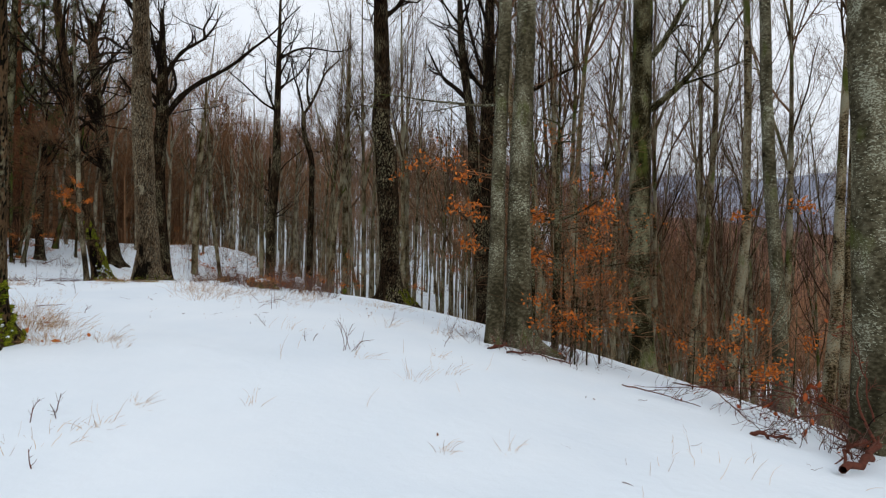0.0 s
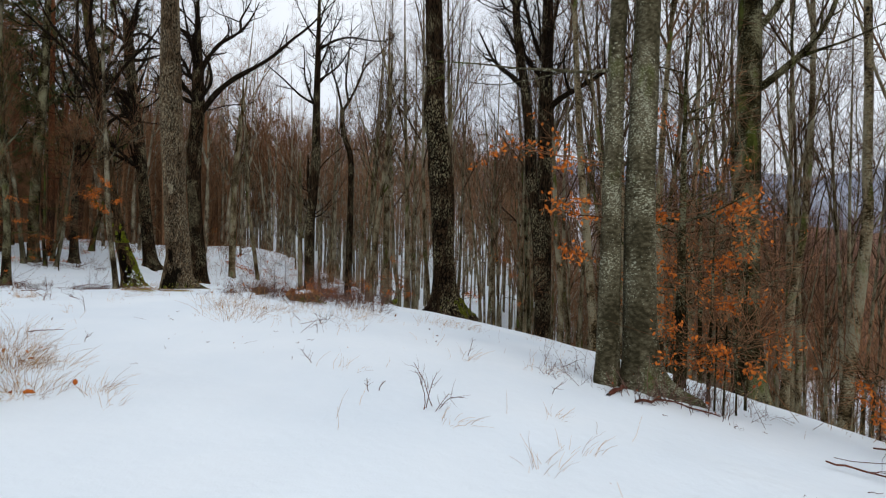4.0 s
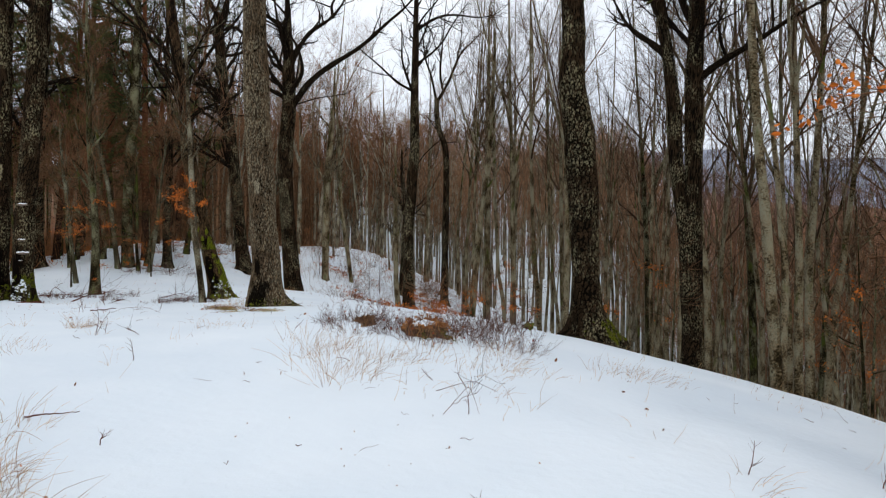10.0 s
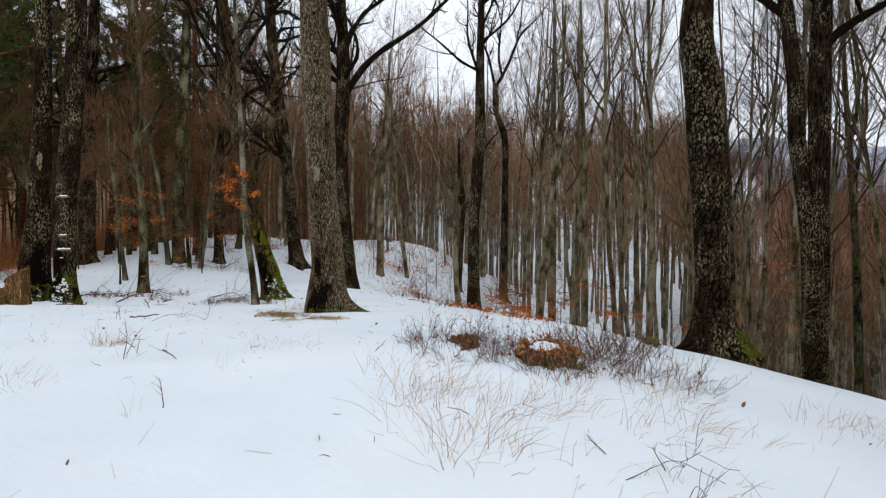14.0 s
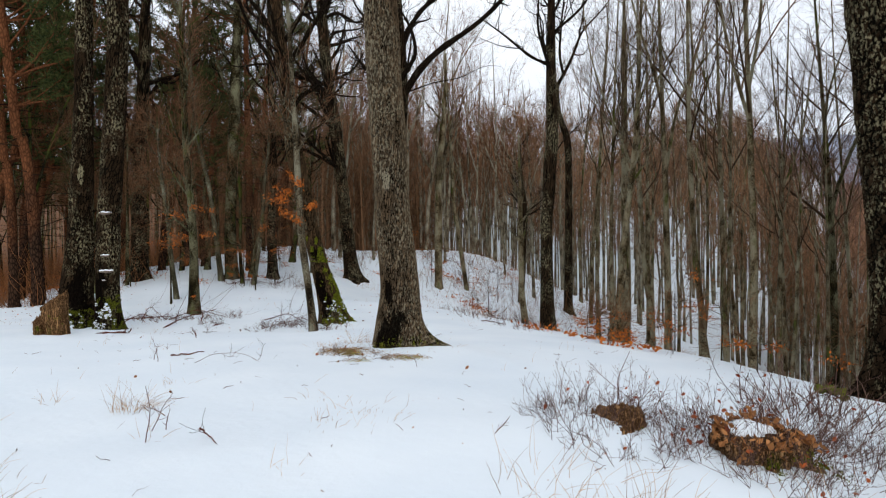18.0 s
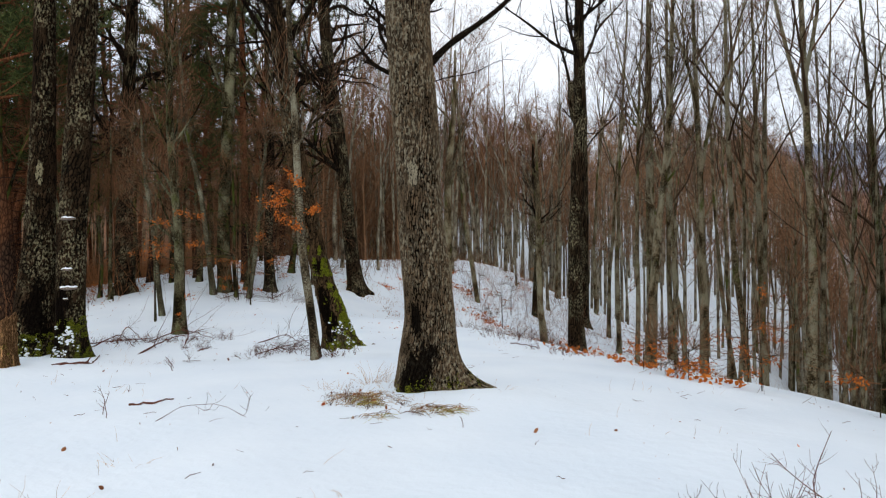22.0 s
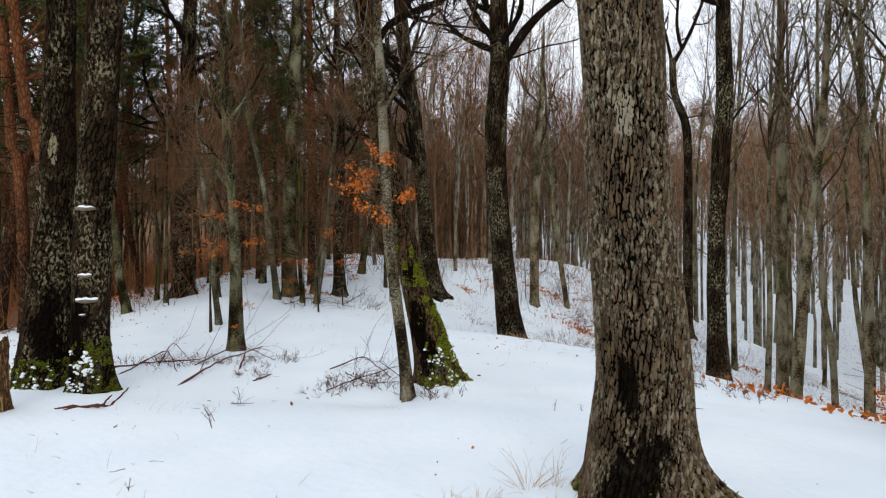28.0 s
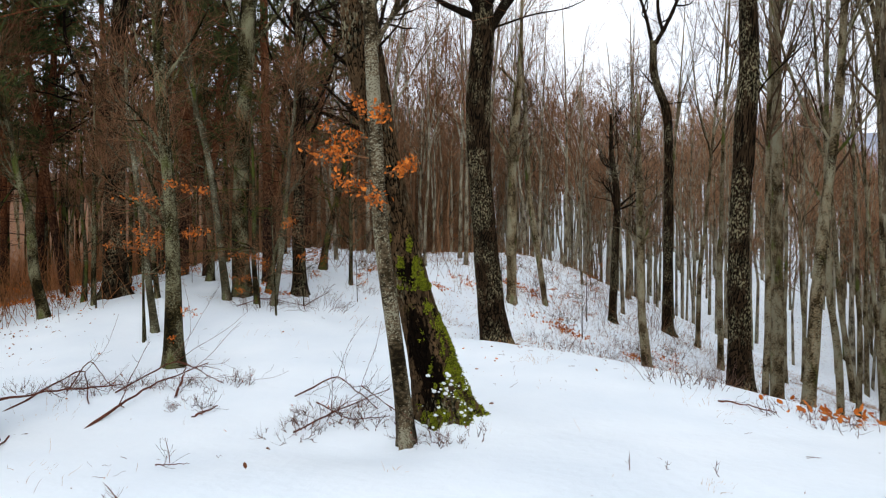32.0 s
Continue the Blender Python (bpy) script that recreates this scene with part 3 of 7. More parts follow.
# ---- the ground: one sheet of snow to the horizon ----
def spaced(fine_a, fine_b, step, far):
    mid = np.arange(fine_a, fine_b, step)
    out, d, p = [], step, fine_b
    while p < far:
        out.append(p)
        d *= 1.16
        p += d
    lead, d, p = [], step, fine_a
    while p > -far:
        d *= 1.16
        p -= d
        lead.append(p)
    return np.concatenate([lead[::-1], mid, out])


def build_ground():
    xs, ys = spaced(-28, 8, 0.16, 2600), spaced(-2, 48, 0.16, 2600)
    gx, gy = np.meshgrid(xs, ys)
    gz = ground_z(gx, gy)
    near = (1 - smooth01(np.hypot(gx + 6, gy - 14), 25, 45))
    wind = 2 * lattice(gx * 2.1, gy * 1.6, 9973, 3) + lattice(gx * 4.3, gy * 3.1, 9973, 4) - 1.5
    gz = gz + near * 0.004 * wind
    for bx, by, br, bh in MOUNDS:
        gz = gz + bh * np.exp(-((gx - bx) ** 2 + (gy - by) ** 2) / (br * br))
    ny, nx = gx.shape
    idx = np.arange(nx * ny).reshape(ny, nx)
    f = np.stack([idx[:-1, :-1], idx[:-1, 1:], idx[1:, 1:], idx[1:, :-1]], -1).reshape(-1, 4)
    me = mesh_of("ground", np.stack([gx, gy, gz], -1).reshape(-1, 3), f, SNOW)
    s, u = ridge_coords(gx, gy)
    r, a = np.hypot(gx + 5, gy - 10), np.degrees(np.arctan2(gx + 5, gy - 10))
    litter = np.maximum(0.85 * smooth01(-s, 9.5, 14) * smooth01(u, 8, 16), 1.2 * smooth01(r, 150, 190) * smooth01(a, 6, 16))
    litter = np.maximum(litter, 0.33 * smooth01(s, 3, 8) * smooth01(u, 5, 12))
    at = me.attributes.new("litter", "FLOAT", "POINT")
    at.data.foreach_set("value", litter.ravel().astype(np.float32))
    tagged(new("ground", me), "fresh white snow on a forest ridge", "ground", kind="structure")


MOUNDS = [(-8.35, 16.6, 0.9, 0.05), (-4.9, 13.0, 0.7, 0.08), (-3.85, 12.95, 0.7, 0.08), (-11.65, 20.45, 0.6, 0.15), (-11.98, 19.5, 0.65, -0.14), (-16, 17.7, 1.3, 0.08), (0.9, 9.0, 0.8, 0.05)]
build_ground()


# ---- trees ----
def decide(e, mat, twig_mat, centre, radii, rng, limbs, span, length, angle, wobble, rise, subs=7, twigs=6, thin=0.38, whole=False, given=(), fine_r=0.0026):
    """Limbs, branches and twigs of a bare tree on its centre line; given: limbs of known course (points, first radius)."""
    c1, r1 = [], []
    if limbs:
        c1, r1 = sprout(rng, centre[None], radii[None], limbs, span, length, angle, 9, thin, wobble, rise)
        c1, r1 = list(c1), list(r1)
    for pts, rad in given:
        q = np.array(pts, float)
        d = np.concatenate([[0], np.cumsum(np.linalg.norm(np.diff(q, axis=0), axis=1))])
        k = np.linspace(0, d[-1], 9)
        w = np.stack([np.interp(k, d, q[:, c]) for c in range(3)], -1)
        w[1:-1] += rng.normal(size=(7, 3)) * 0.012 * d[-1] / 4
        c1.append(w)
        r1.append(np.linspace(rad, rad * 0.14, 9))
    if not c1:
        return
    c1, r1 = np.array(c1), np.array(r1)
    c2, r2 = sprout(rng, c1, r1, len(c1) * subs, (0.2, 0.98), (length[0] * 0.3, length[1] * 0.45), (30, 65), 5, 0.55, wobble, rise)
    c3, r3 = sprout(rng, c2, np.maximum(r2, 0.004), len(c2) * twigs, (0.15, 1.0), (0.3, 1.0), (25, 60), 3 if whole else 4, 0.5, wobble, rise)
    fine = [tubes(c2, np.maximum(r2, 0.004), 4), tubes(c3, np.maximum(r3, fine_r), 3)]
    if whole:
        fine = [tubes(c1, r1, 5), *fine]
    else:
        for c, r in zip(c1, r1):
            w = np.linspace(0, 8, 25)
            line = np.stack([np.interp(w, range(9), c[:, k]) for k in range(3)], -1)
            for _ in range(2):
                line[1:-1] = (line[:-2] + line[1:-1] + line[2:]) / 3
            part("limb", mesh_of("limb", *tubes(line[None], (np.interp(w, range(9), r) * (1 + 0.08 * rng.normal(size=25)))[None], 9), mat), e)
    v, f = join(fine)
    part("crown", mesh_of("crown", v, f, mat, more=twig_mat, split=len(f) - len(fine[-1][1])), e, "bare branches and fine twigs", "stuff")


def tree(label, where, axis, height, tip, mat, seed, sides=48, step=0.05, depth=0.012, around=22, tall=0.16, flare=0.5, lobes=5, limbs=12, span=(0.4, 0.97), length=(2.0, 4.5), angle=(35, 65), wobble=0.24, rise=0.12, twig_mat=None, name="oak_tree", category="oak tree", given=(), subs=7, twigs=6, roots=(), stains=(), crusts=(), limb_mat=None):
    e = thing(name, *where, label, category)
    me, centre, radii = trunk_mesh("trunk", axis, height, tip, mat, sides, step, depth, around, tall, seed, flare, lobes, roots, stains, crusts)
    part("trunk", me, e)
    decide(e, limb_mat or (OAK_LIMB if depth else mat), twig_mat or TWIG, centre, radii, np.random.default_rng(seed), limbs, span, length, angle, wobble, rise, subs, twigs, given=given)
    return e


BARE_BEECH = dict(name="beech_tree", category="beech tree", depth=0.0, flare=0.35, wobble=0.13, rise=0.10, angle=(25, 50), sides=28, step=0.12)
oak_main = tree("thick oak with deeply furrowed grey-brown bark on the snowy ridge", (-8.35, 16.62), [(-0.15, 0.02, 0.01, 0.366), (0.31, 0.03, 0.01, 0.32), (0.85, 0.06, 0.02, 0.288), (1.94, -0.01, -0.01, 0.263), (3.02, -0.055, -0.03, 0.258), (4.11, -0.12, -0.06, 0.25)], 15, 0.10, OAK, 1, sides=380, step=0.009, depth=0.024, around=60, tall=0.105, flare=0.25, lobes=4, roots=((14, 0.50, 0.17), (-100, 0.10, 0.3), (150, 0.15, 0.2)), stains=((-80, 0.62, 0.25, 0.38), (-96, 0.25, 0.85, 0.20)), crusts=((-79, 0.30, 2.45, 0.17),), limbs=16, span=(0.45, 0.97), length=(2.5, 5.5), wobble=0.3)
leaning_oak = tree("leaning old oak with bright moss on its swollen foot", (-11.75, 20.40), [(0.0, 0.08, 0.03, 0.302), (0.79, -0.07, -0.03, 0.242), (1.33, -0.21, -0.09, 0.2), (1.88, -0.34, -0.14, 0.188), (2.55, -0.45, -0.19, 0.175), (3.33, -0.6, -0.25, 0.175), (4.06, -0.72, -0.3, 0.175), (4.54, -0.76, -0.31, 0.169)], 12, 0.07, OAK_MOSSY, 2, sides=190, step=0.014, depth=0.026, around=26, tall=0.11, roots=((25, 0.2, 0.25),), stains=((-85, 0.75, 0.75, 0.6), (-65, 0.5, 1.65, 0.16)), limbs=14, span=(0.35, 0.97), wobble=0.36)
thin_beech = tree("slender lichen-spotted beech leaning beside the mossy oak", (-11.85, 19.80), [(-0.2, 0.03, 0.01, 0.088), (0.42, -0.02, -0.01, 0.081), (0.98, -0.08, -0.03, 0.078), (1.54, -0.15, -0.06, 0.078), (2.1, -0.21, -0.09, 0.074), (2.93, -0.24, -0.1, 0.069), (3.77, -0.26, -0.11, 0.064), (4.33, -0.28, -0.12, 0.062)], 9, 0.02, BEECH_BROWN, 3, **BARE_BEECH, limbs=9, length=(0.8, 2.2), span=(0.35, 0.95), twig_mat=TWIG_BROWN)
tree("dark crooked oak with spreading upper limbs", (-18.70, 33.90), [(-0.29, 0.03, 0.01, 0.447), (1.18, -0.16, -0.06, 0.306), (3.53, -0.35, -0.14, 0.282), (6.59, -0.63, -0.25, 0.282), (9.65, -1.03, -0.41, 0.259), (12.48, -1.21, -0.48, 0.235)], 13, 0.06, OAK_DARK, 4, depth=0.014, limbs=22, length=(2.0, 5.0), span=(0.25, 0.97), wobble=0.36)
tree("dark oak with a long bare limb reaching sideways", (-14.59, 30.50), [(0.0, 0.29, 0.12, 0.451), (1.24, 0.13, 0.05, 0.358), (3.11, 0.0, 0.0, 0.326), (4.97, -0.13, -0.05, 0.311), (6.84, -0.15, -0.06, 0.326), (8.7, 0.01, 0.0, 0.311), (9.64, -0.01, -0.0, 0.295)], 14, 0.07, OAK_DARK, 5, sides=110, step=0.02, depth=0.028, around=22, tall=0.16, limbs=14, span=(0.62, 0.97), wobble=0.34, length=(1.5, 4.5), given=[([(0.14, 0.07, 8.71), (0.63, 0.31, 9.62), (1.19, 0.58, 10.4), (2.12, 1.03, 10.98), (3.06, 1.49, 11.73), (3.9, 1.9, 12.76), (4.76, 2.31, 13.59), (5.13, 2.49, 14.22), (6.0, 2.92, 15.32)], 0.15), ([(0.05, 0.03, 10.48), (0.27, 0.13, 11.16), (0.62, 0.3, 11.86), (0.94, 0.46, 12.27), (1.51, 0.74, 12.61), (1.77, 0.86, 12.86), (2.09, 1.02, 13.38), (2.46, 1.19, 14.37)], 0.14), ([(1.7, 0.83, 12.79), (1.64, 0.8, 13.37), (1.94, 0.94, 13.95), (2.22, 1.08, 14.73)], 0.08), ([(0.18, 0.09, 8.79), (0.98, 0.47, 9.13), (1.9, 0.93, 9.35), (2.56, 1.25, 9.57), (2.97, 1.44, 9.94), (3.62, 1.76, 9.84)], 0.03), ([(-0.3, -0.15, 12.27), (-0.97, -0.47, 12.69), (-1.31, -0.64, 13.29), (-1.53, -0.75, 14.15)], 0.1), ([(0.94, 0.46, 12.27), (1.26, 0.61, 12.73), (1.11, 0.54, 13.24), (0.88, 0.43, 13.74), (0.83, 0.4, 14.26)], 0.04)])
tree("straight young beech with tiers of withered leaves", (-17.20, 22.10), [(-0.12, -0.03, -0.01, 0.173), (0.84, -0.01, -0.0, 0.132), (2.34, -0.01, -0.0, 0.104), (4.21, -0.13, -0.06, 0.09), (6.09, -0.19, -0.08, 0.083)], 10, 0.03, BEECH_GREEN, 6, **BARE_BEECH, limbs=24, length=(0.7, 1.8), span=(0.16, 0.95), twig_mat=TWIG_BROWN)
tree("thin bent beech pole with few twigs", (-19.74, 24.05), [(-0.0, 0.0, 0.0, 0.081), (1.05, -0.13, -0.05, 0.071), (2.24, -0.2, -0.08, 0.06), (4.02, -0.4, -0.17, 0.05)], 6, 0.015, BEECH, 7, **BARE_BEECH, limbs=16, length=(0.6, 1.4), twig_mat=TWIG_BROWN)
twin_a = tree("massive dark oak trunk of a twin pair, mossy and lichened", (-16.40, 17.80), [(-0.06, -0.06, -0.03, 0.428), (0.71, -0.01, -0.0, 0.342), (1.52, 0.05, 0.02, 0.285), (2.34, 0.11, 0.05, 0.236), (3.97, 0.18, 0.08, 0.195), (5.6, 0.22, 0.1, 0.179)], 14, 0.08, OAK_DARK, 8, sides=190, step=0.014, depth=0.018, around=26, tall=0.14, flare=0.4, limbs=9, span=(0.5, 0.97), stains=((-35, 0.6, 0.7, 0.8),), crusts=((-48, 0.3, 3.3, 0.25),))
twin_b = tree("dark oak trunk of a twin pair with bracket fungi", (-15.60, 17.85), [(0.0, 0.0, 0.0, 0.276), (0.77, 0.02, 0.01, 0.229), (1.56, 0.04, 0.02, 0.229), (2.35, 0.06, 0.03, 0.217), (3.93, 0.18, 0.08, 0.217), (5.51, 0.28, 0.13, 0.217)], 14, 0.08, OAK_DARK, 9, sides=170, step=0.014, depth=0.016, around=22, tall=0.14, flare=0.5, limbs=9, span=(0.5, 0.97), stains=((-80, 0.6, 0.8, 0.7),))
edge_oak = tree("lichen-crusted oak bulging with burrs at the slope's edge", (-1.88, 17.60), [(-0.01, 0.14, 0.04, 0.466), (0.6, 0.07, 0.02, 0.324), (1.19, 0.04, 0.01, 0.27), (2.17, 0.01, 0.0, 0.27), (3.15, -0.06, -0.02, 0.294), (4.13, -0.11, -0.03, 0.294), (5.11, -0.28, -0.08, 0.26), (6.09, -0.25, -0.07, 0.231)], 14, 0.08, OAK_DARK, 10, sides=170, step=0.016, depth=0.036, around=20, tall=0.13, flare=0.5, roots=((15, 0.25, 0.25), (190, 0.3, 0.12)), limbs=13, span=(0.5, 0.97), length=(2.5, 5.0), wobble=0.3)
double_oak = tree("dark double-stemmed oak with a long limb, forked above a single foot", (1.02, 23.10), [(0.0, 0.11, 0.03, 0.36), (1.0, 0.1, 0.03, 0.27), (2.75, 0.1, 0.03, 0.255), (5.54, 0.08, 0.02, 0.24), (8.33, 0.07, 0.02, 0.225), (9.73, 0.1, 0.03, 0.205)], 17, 0.08, OAK_DARK, 11, sides=90, step=0.025, depth=0.018, limbs=14, span=(0.5, 0.97), wobble=0.30, length=(2.5, 5.0), given=[([(0.22, -0.04, 8.36), (0.53, -0.09, 8.64), (0.91, -0.15, 8.86), (1.45, -0.24, 9.12), (1.91, -0.32, 9.44), (2.36, -0.39, 9.73), (2.92, -0.49, 10.05), (3.59, -0.6, 10.24)], 0.12), ([(0.1, -0.02, 9.58), (-0.05, 0.01, 9.98), (0.03, -0.0, 10.36), (0.19, -0.03, 10.8)], 0.1)])
side_stem = tree("leaning side stem of the forked dark oak", (1.02, 23.10), [(0.0, 0.12, 0.03, 0.2), (3.84, -0.09, 0.02, 0.2), (5.1, -0.24, 0.04, 0.19), (6.04, -0.38, 0.06, 0.185), (7.45, -0.42, 0.07, 0.18), (8.88, -0.59, 0.1, 0.165), (10.0, -0.77, 0.13, 0.15), (10.64, -0.89, 0.15, 0.14)], 15, 0.05, OAK_DARK, 12, sides=60, step=0.03, depth=0.014, limbs=5, span=(0.72, 0.97), given=[([(-0.71, 0.12, 9.12), (-1.1, 0.18, 9.53), (-1.43, 0.24, 9.73), (-1.78, 0.3, 10.12), (-1.99, 0.33, 10.6), (-2.26, 0.38, 11.15)], 0.1), ([(-0.68, 0.11, 9.67), (-0.88, 0.15, 10.17), (-1.11, 0.18, 10.67), (-1.26, 0.21, 11.17)], 0.08)])
for piece in list(side_stem.children):
    piece.parent = double_oak
    piece.name = "side_" + piece.name.split(".")[0]
bpy.data.objects.remove(side_stem)
pair_beech = tree("grey lichen-spotted beech stem of a close pair", (0.60, 8.72), [(0.0, -0.03, -0.0, 0.125), (1.0, -0.01, -0.0, 0.108), (2.28, -0.01, -0.0, 0.099), (3.56, 0.02, 0.0, 0.092), (4.2, 0.04, 0.0, 0.09)], 15, 0.05, BEECH, 13, **{**BARE_BEECH, "sides": 64, "step": 0.05}, limbs=9, span=(0.45, 0.97), length=(1.5, 3.5), given=[([(-0.01, 0.0, 3.39), (-0.34, 0.12, 3.38), (-0.72, 0.26, 3.47), (-1.13, 0.41, 3.55), (-1.68, 0.6, 3.64), (-2.29, 0.82, 3.76)], 0.02)])
tree("stout grey beech stem with lichen crusts and spreading roots", (0.90, 8.72), [(0.0, 0.06, 0.0, 0.205), (0.5, 0.02, 0.0, 0.178), (1.06, -0.0, -0.0, 0.168), (2.33, -0.01, -0.0, 0.155), (3.29, 0.01, 0.0, 0.145), (4.25, 0.04, 0.0, 0.128)], 16, 0.06, BEECH, 14, **{**BARE_BEECH, "sides": 72, "step": 0.05, "flare": 0.5}, roots=((-25, 0.28, 0.10), (-80, 0.12, 0.12)), limbs=9, span=(0.4, 0.97), length=(1.5, 3.5))
tree("tall greenish beech with lichen, standing on the slope", (4.22, 14.30), [(-0.06, 0.14, 0.01, 0.294), (1.52, 0.02, 0.0, 0.249), (4.35, -0.02, -0.0, 0.226), (7.75, -0.02, -0.0, 0.226)], 17, 0.06, BEECH_GREEN, 15, **BARE_BEECH, limbs=11, span=(0.3, 0.97), length=(1.5, 4))
tree("pale grey beech on the slope", (4.93, 9.80), [(0.0, 0.26, 0.0, 0.150), (0.7, 0.20, 0.0, 0.118), (2.0, 0.12, 0.0, 0.102), (3.76, -0.05, -0.0, 0.092), (6.42, -0.17, -0.0, 0.082)], 15, 0.04, BEECH, 16, **BARE_BEECH, limbs=9, span=(0.4, 0.97), length=(1.2, 3))
tree("large grey beech with knots and pale lichen crusts", (4.05, 5.99), [(0.0, 0.01, 0.0, 0.215), (1.62, -0.04, -0.0, 0.194), (3.23, -0.09, -0.0, 0.189), (4.31, -0.15, -0.0, 0.183)], 15, 0.07, BEECH, 17, **{**BARE_BEECH, "sides": 64, "step": 0.05}, limbs=8, span=(0.5, 0.97), length=(1.5, 3.5))
tree("slim dark oak with mottled lichen and a knotty elbow", (-8.40, 28.20), [(0.0, 0.02, 0.01, 0.29), (1.32, -0.02, -0.01, 0.21), (3.61, -0.02, -0.01, 0.19), (6.13, 0.14, 0.06, 0.21), (6.59, 0.19, 0.08, 0.179), (8.19, 0.16, 0.07, 0.17)], 14, 0.05, OAK_DARK, 18, sides=80, step=0.03, depth=0.014, limbs=12, span=(0.58, 0.97), wobble=0.32, given=[([(0.12, 0.23, 11.24), (0.75, 0.47, 11.85), (1.61, 0.74, 12.05), (2.6, 1.04, 11.87), (3.25, 1.27, 12.1), (3.64, 1.46, 12.59)], 0.06), ([(0.18, 0.18, 6.01), (0.45, 0.41, 6.5), (1.0, 0.76, 7.1), (1.56, 1.11, 7.59)], 0.03)])
tree("crooked forked young oak", (-10.5, 44.8), [(-0.24, -0.03, -0.01, 0.26), (4.03, 0.01, 0.0, 0.22), (7.74, 0.06, 0.01, 0.2), (10.15, 0.04, 0.01, 0.2), (10.96, -0.18, -0.04, 0.19), (11.51, -0.58, -0.12, 0.18), (12.91, -0.59, -0.13, 0.16)], 13.5, 0.1, OAK_DARK, 19, depth=0.01, limbs=0, length=(2.5, 5.0), wobble=0.35, subs=9, given=[([(-0.55, -0.12, 12.84), (-0.74, -0.16, 14.02), (-1.0, -0.21, 15.12), (-1.37, -0.29, 15.93), (-1.49, -0.32, 17.32), (-1.75, -0.37, 18.79)], 0.1), ([(-0.56, -0.12, 13.28), (-0.06, -0.01, 14.2), (0.44, 0.09, 15.13), (0.8, 0.17, 16.31), (1.51, 0.32, 17.05), (2.16, 0.46, 17.64), (2.87, 0.61, 18.82)], 0.11), ([(-0.2, -0.04, 14.02), (-0.43, -0.09, 15.12), (-0.36, -0.08, 16.23), (-0.15, -0.03, 17.7), (-0.09, -0.02, 19.17), (0.04, 0.01, 20.64)], 0.08), ([(-0.62, -0.13, 11.51), (-1.13, -0.24, 12.17), (-1.49, -0.32, 12.54)], 0.04), ([(0.04, 0.01, 10.59), (0.58, 0.12, 10.63), (1.13, 0.24, 10.56)], 0.03), ([(0.58, 0.12, 15.5), (0.9, 0.19, 16.97), (1.0, 0.21, 18.44), (1.2, 0.26, 19.91)], 0.05)])
tree("slim bent beech on the slope", (-10.77, 34.75), [(0.0, 0.12, 0.05, 0.178), (2.03, -0.07, -0.03, 0.125), (3.99, -0.1, -0.04, 0.125), (6.66, -0.11, -0.04, 0.098)], 9, 0.02, BEECH_FAR, 20, **BARE_BEECH, limbs=9, length=(0.8, 2.2))
foot_oak = tree("old oak with a broad moss-covered foot", (-4.85, 6.2), [(0, 0, 0, 0.36), (0.4, -0.02, 0, 0.30), (3, -0.05, 0, 0.27)], 13, 0.08, OAK_MOSSY, 21, sides=90, step=0.03, depth=0.018, flare=0.9, lobes=3, limbs=8, span=(0.5, 0.97))
tree("moss-sided forked beech at the wood's edge", (-20.65, 27.75), [(0.0, 0.03, 0.01, 0.27), (1.87, 0.01, 0.0, 0.206), (4.93, 0.13, 0.06, 0.193), (7.07, 0.27, 0.11, 0.232), (7.99, 0.35, 0.14, 0.193)], 15, 0.06, BEECH_GREEN, 22, **BARE_BEECH, limbs=12, span=(0.4, 0.97), length=(1.5, 3.5))
tree("dark oak at the edge of the pines", (-24.4, 27.6), [(-0.73, -0.46, -0.19, 0.388), (1.45, -0.52, -0.21, 0.3), (4.98, -0.41, -0.17, 0.247), (10.16, -0.11, -0.05, 0.212)], 14, 0.06, OAK_DARK, 23, depth=0.014, limbs=14, span=(0.25, 0.97), wobble=0.34)
tree("crooked thin hornbeam leaning over the snow", (-23.98, 24.63), [(0.0, 0.0, 0.0, 0.129), (1.14, -0.25, -0.1, 0.117), (2.52, -0.3, -0.12, 0.094), (3.63, -0.61, -0.25, 0.071)], 7, 0.02, BEECH_GREEN, 24, **BARE_BEECH, limbs=20, length=(0.8, 2.0), twig_mat=TWIG_BROWN)
tree("thin dark sapling under the pines", (-24.12, 26.05), [(-0.0, -0.0, -0.0, 0.064), (1.66, 0.04, 0.02, 0.058), (2.41, 0.06, 0.03, 0.048)], 6, 0.015, BEECH_GREEN, 25, **BARE_BEECH, limbs=16, length=(0.5, 1.3), twig_mat=TWIG_BROWN)
tree("rusty-barked broken oak with withered leaves around", (-19.6, 28.9), [(0.0, 0.05, 0.02, 0.203), (1.81, -0.0, -0.0, 0.163), (4.2, 0.13, 0.05, 0.132), (6.32, 0.17, 0.07, 0.112), (7.73, 0.05, 0.02, 0.102)], 12, 0.05, OAK_DARK, 26, depth=0.014, limbs=15, span=(0.22, 0.97), wobble=0.34)
tree("thin leaning beech pole", (-20.55, 27.07), [(-0.0, 0.03, 0.01, 0.112), (1.47, -0.12, -0.05, 0.088), (3.39, -0.31, -0.13, 0.075), (6.04, -0.83, -0.34, 0.063), (7.8, -0.88, -0.36, 0.05)], 10, 0.02, BEECH, 27, **BARE_BEECH, limbs=16, length=(0.6, 1.6), twig_mat=TWIG_BROWN)
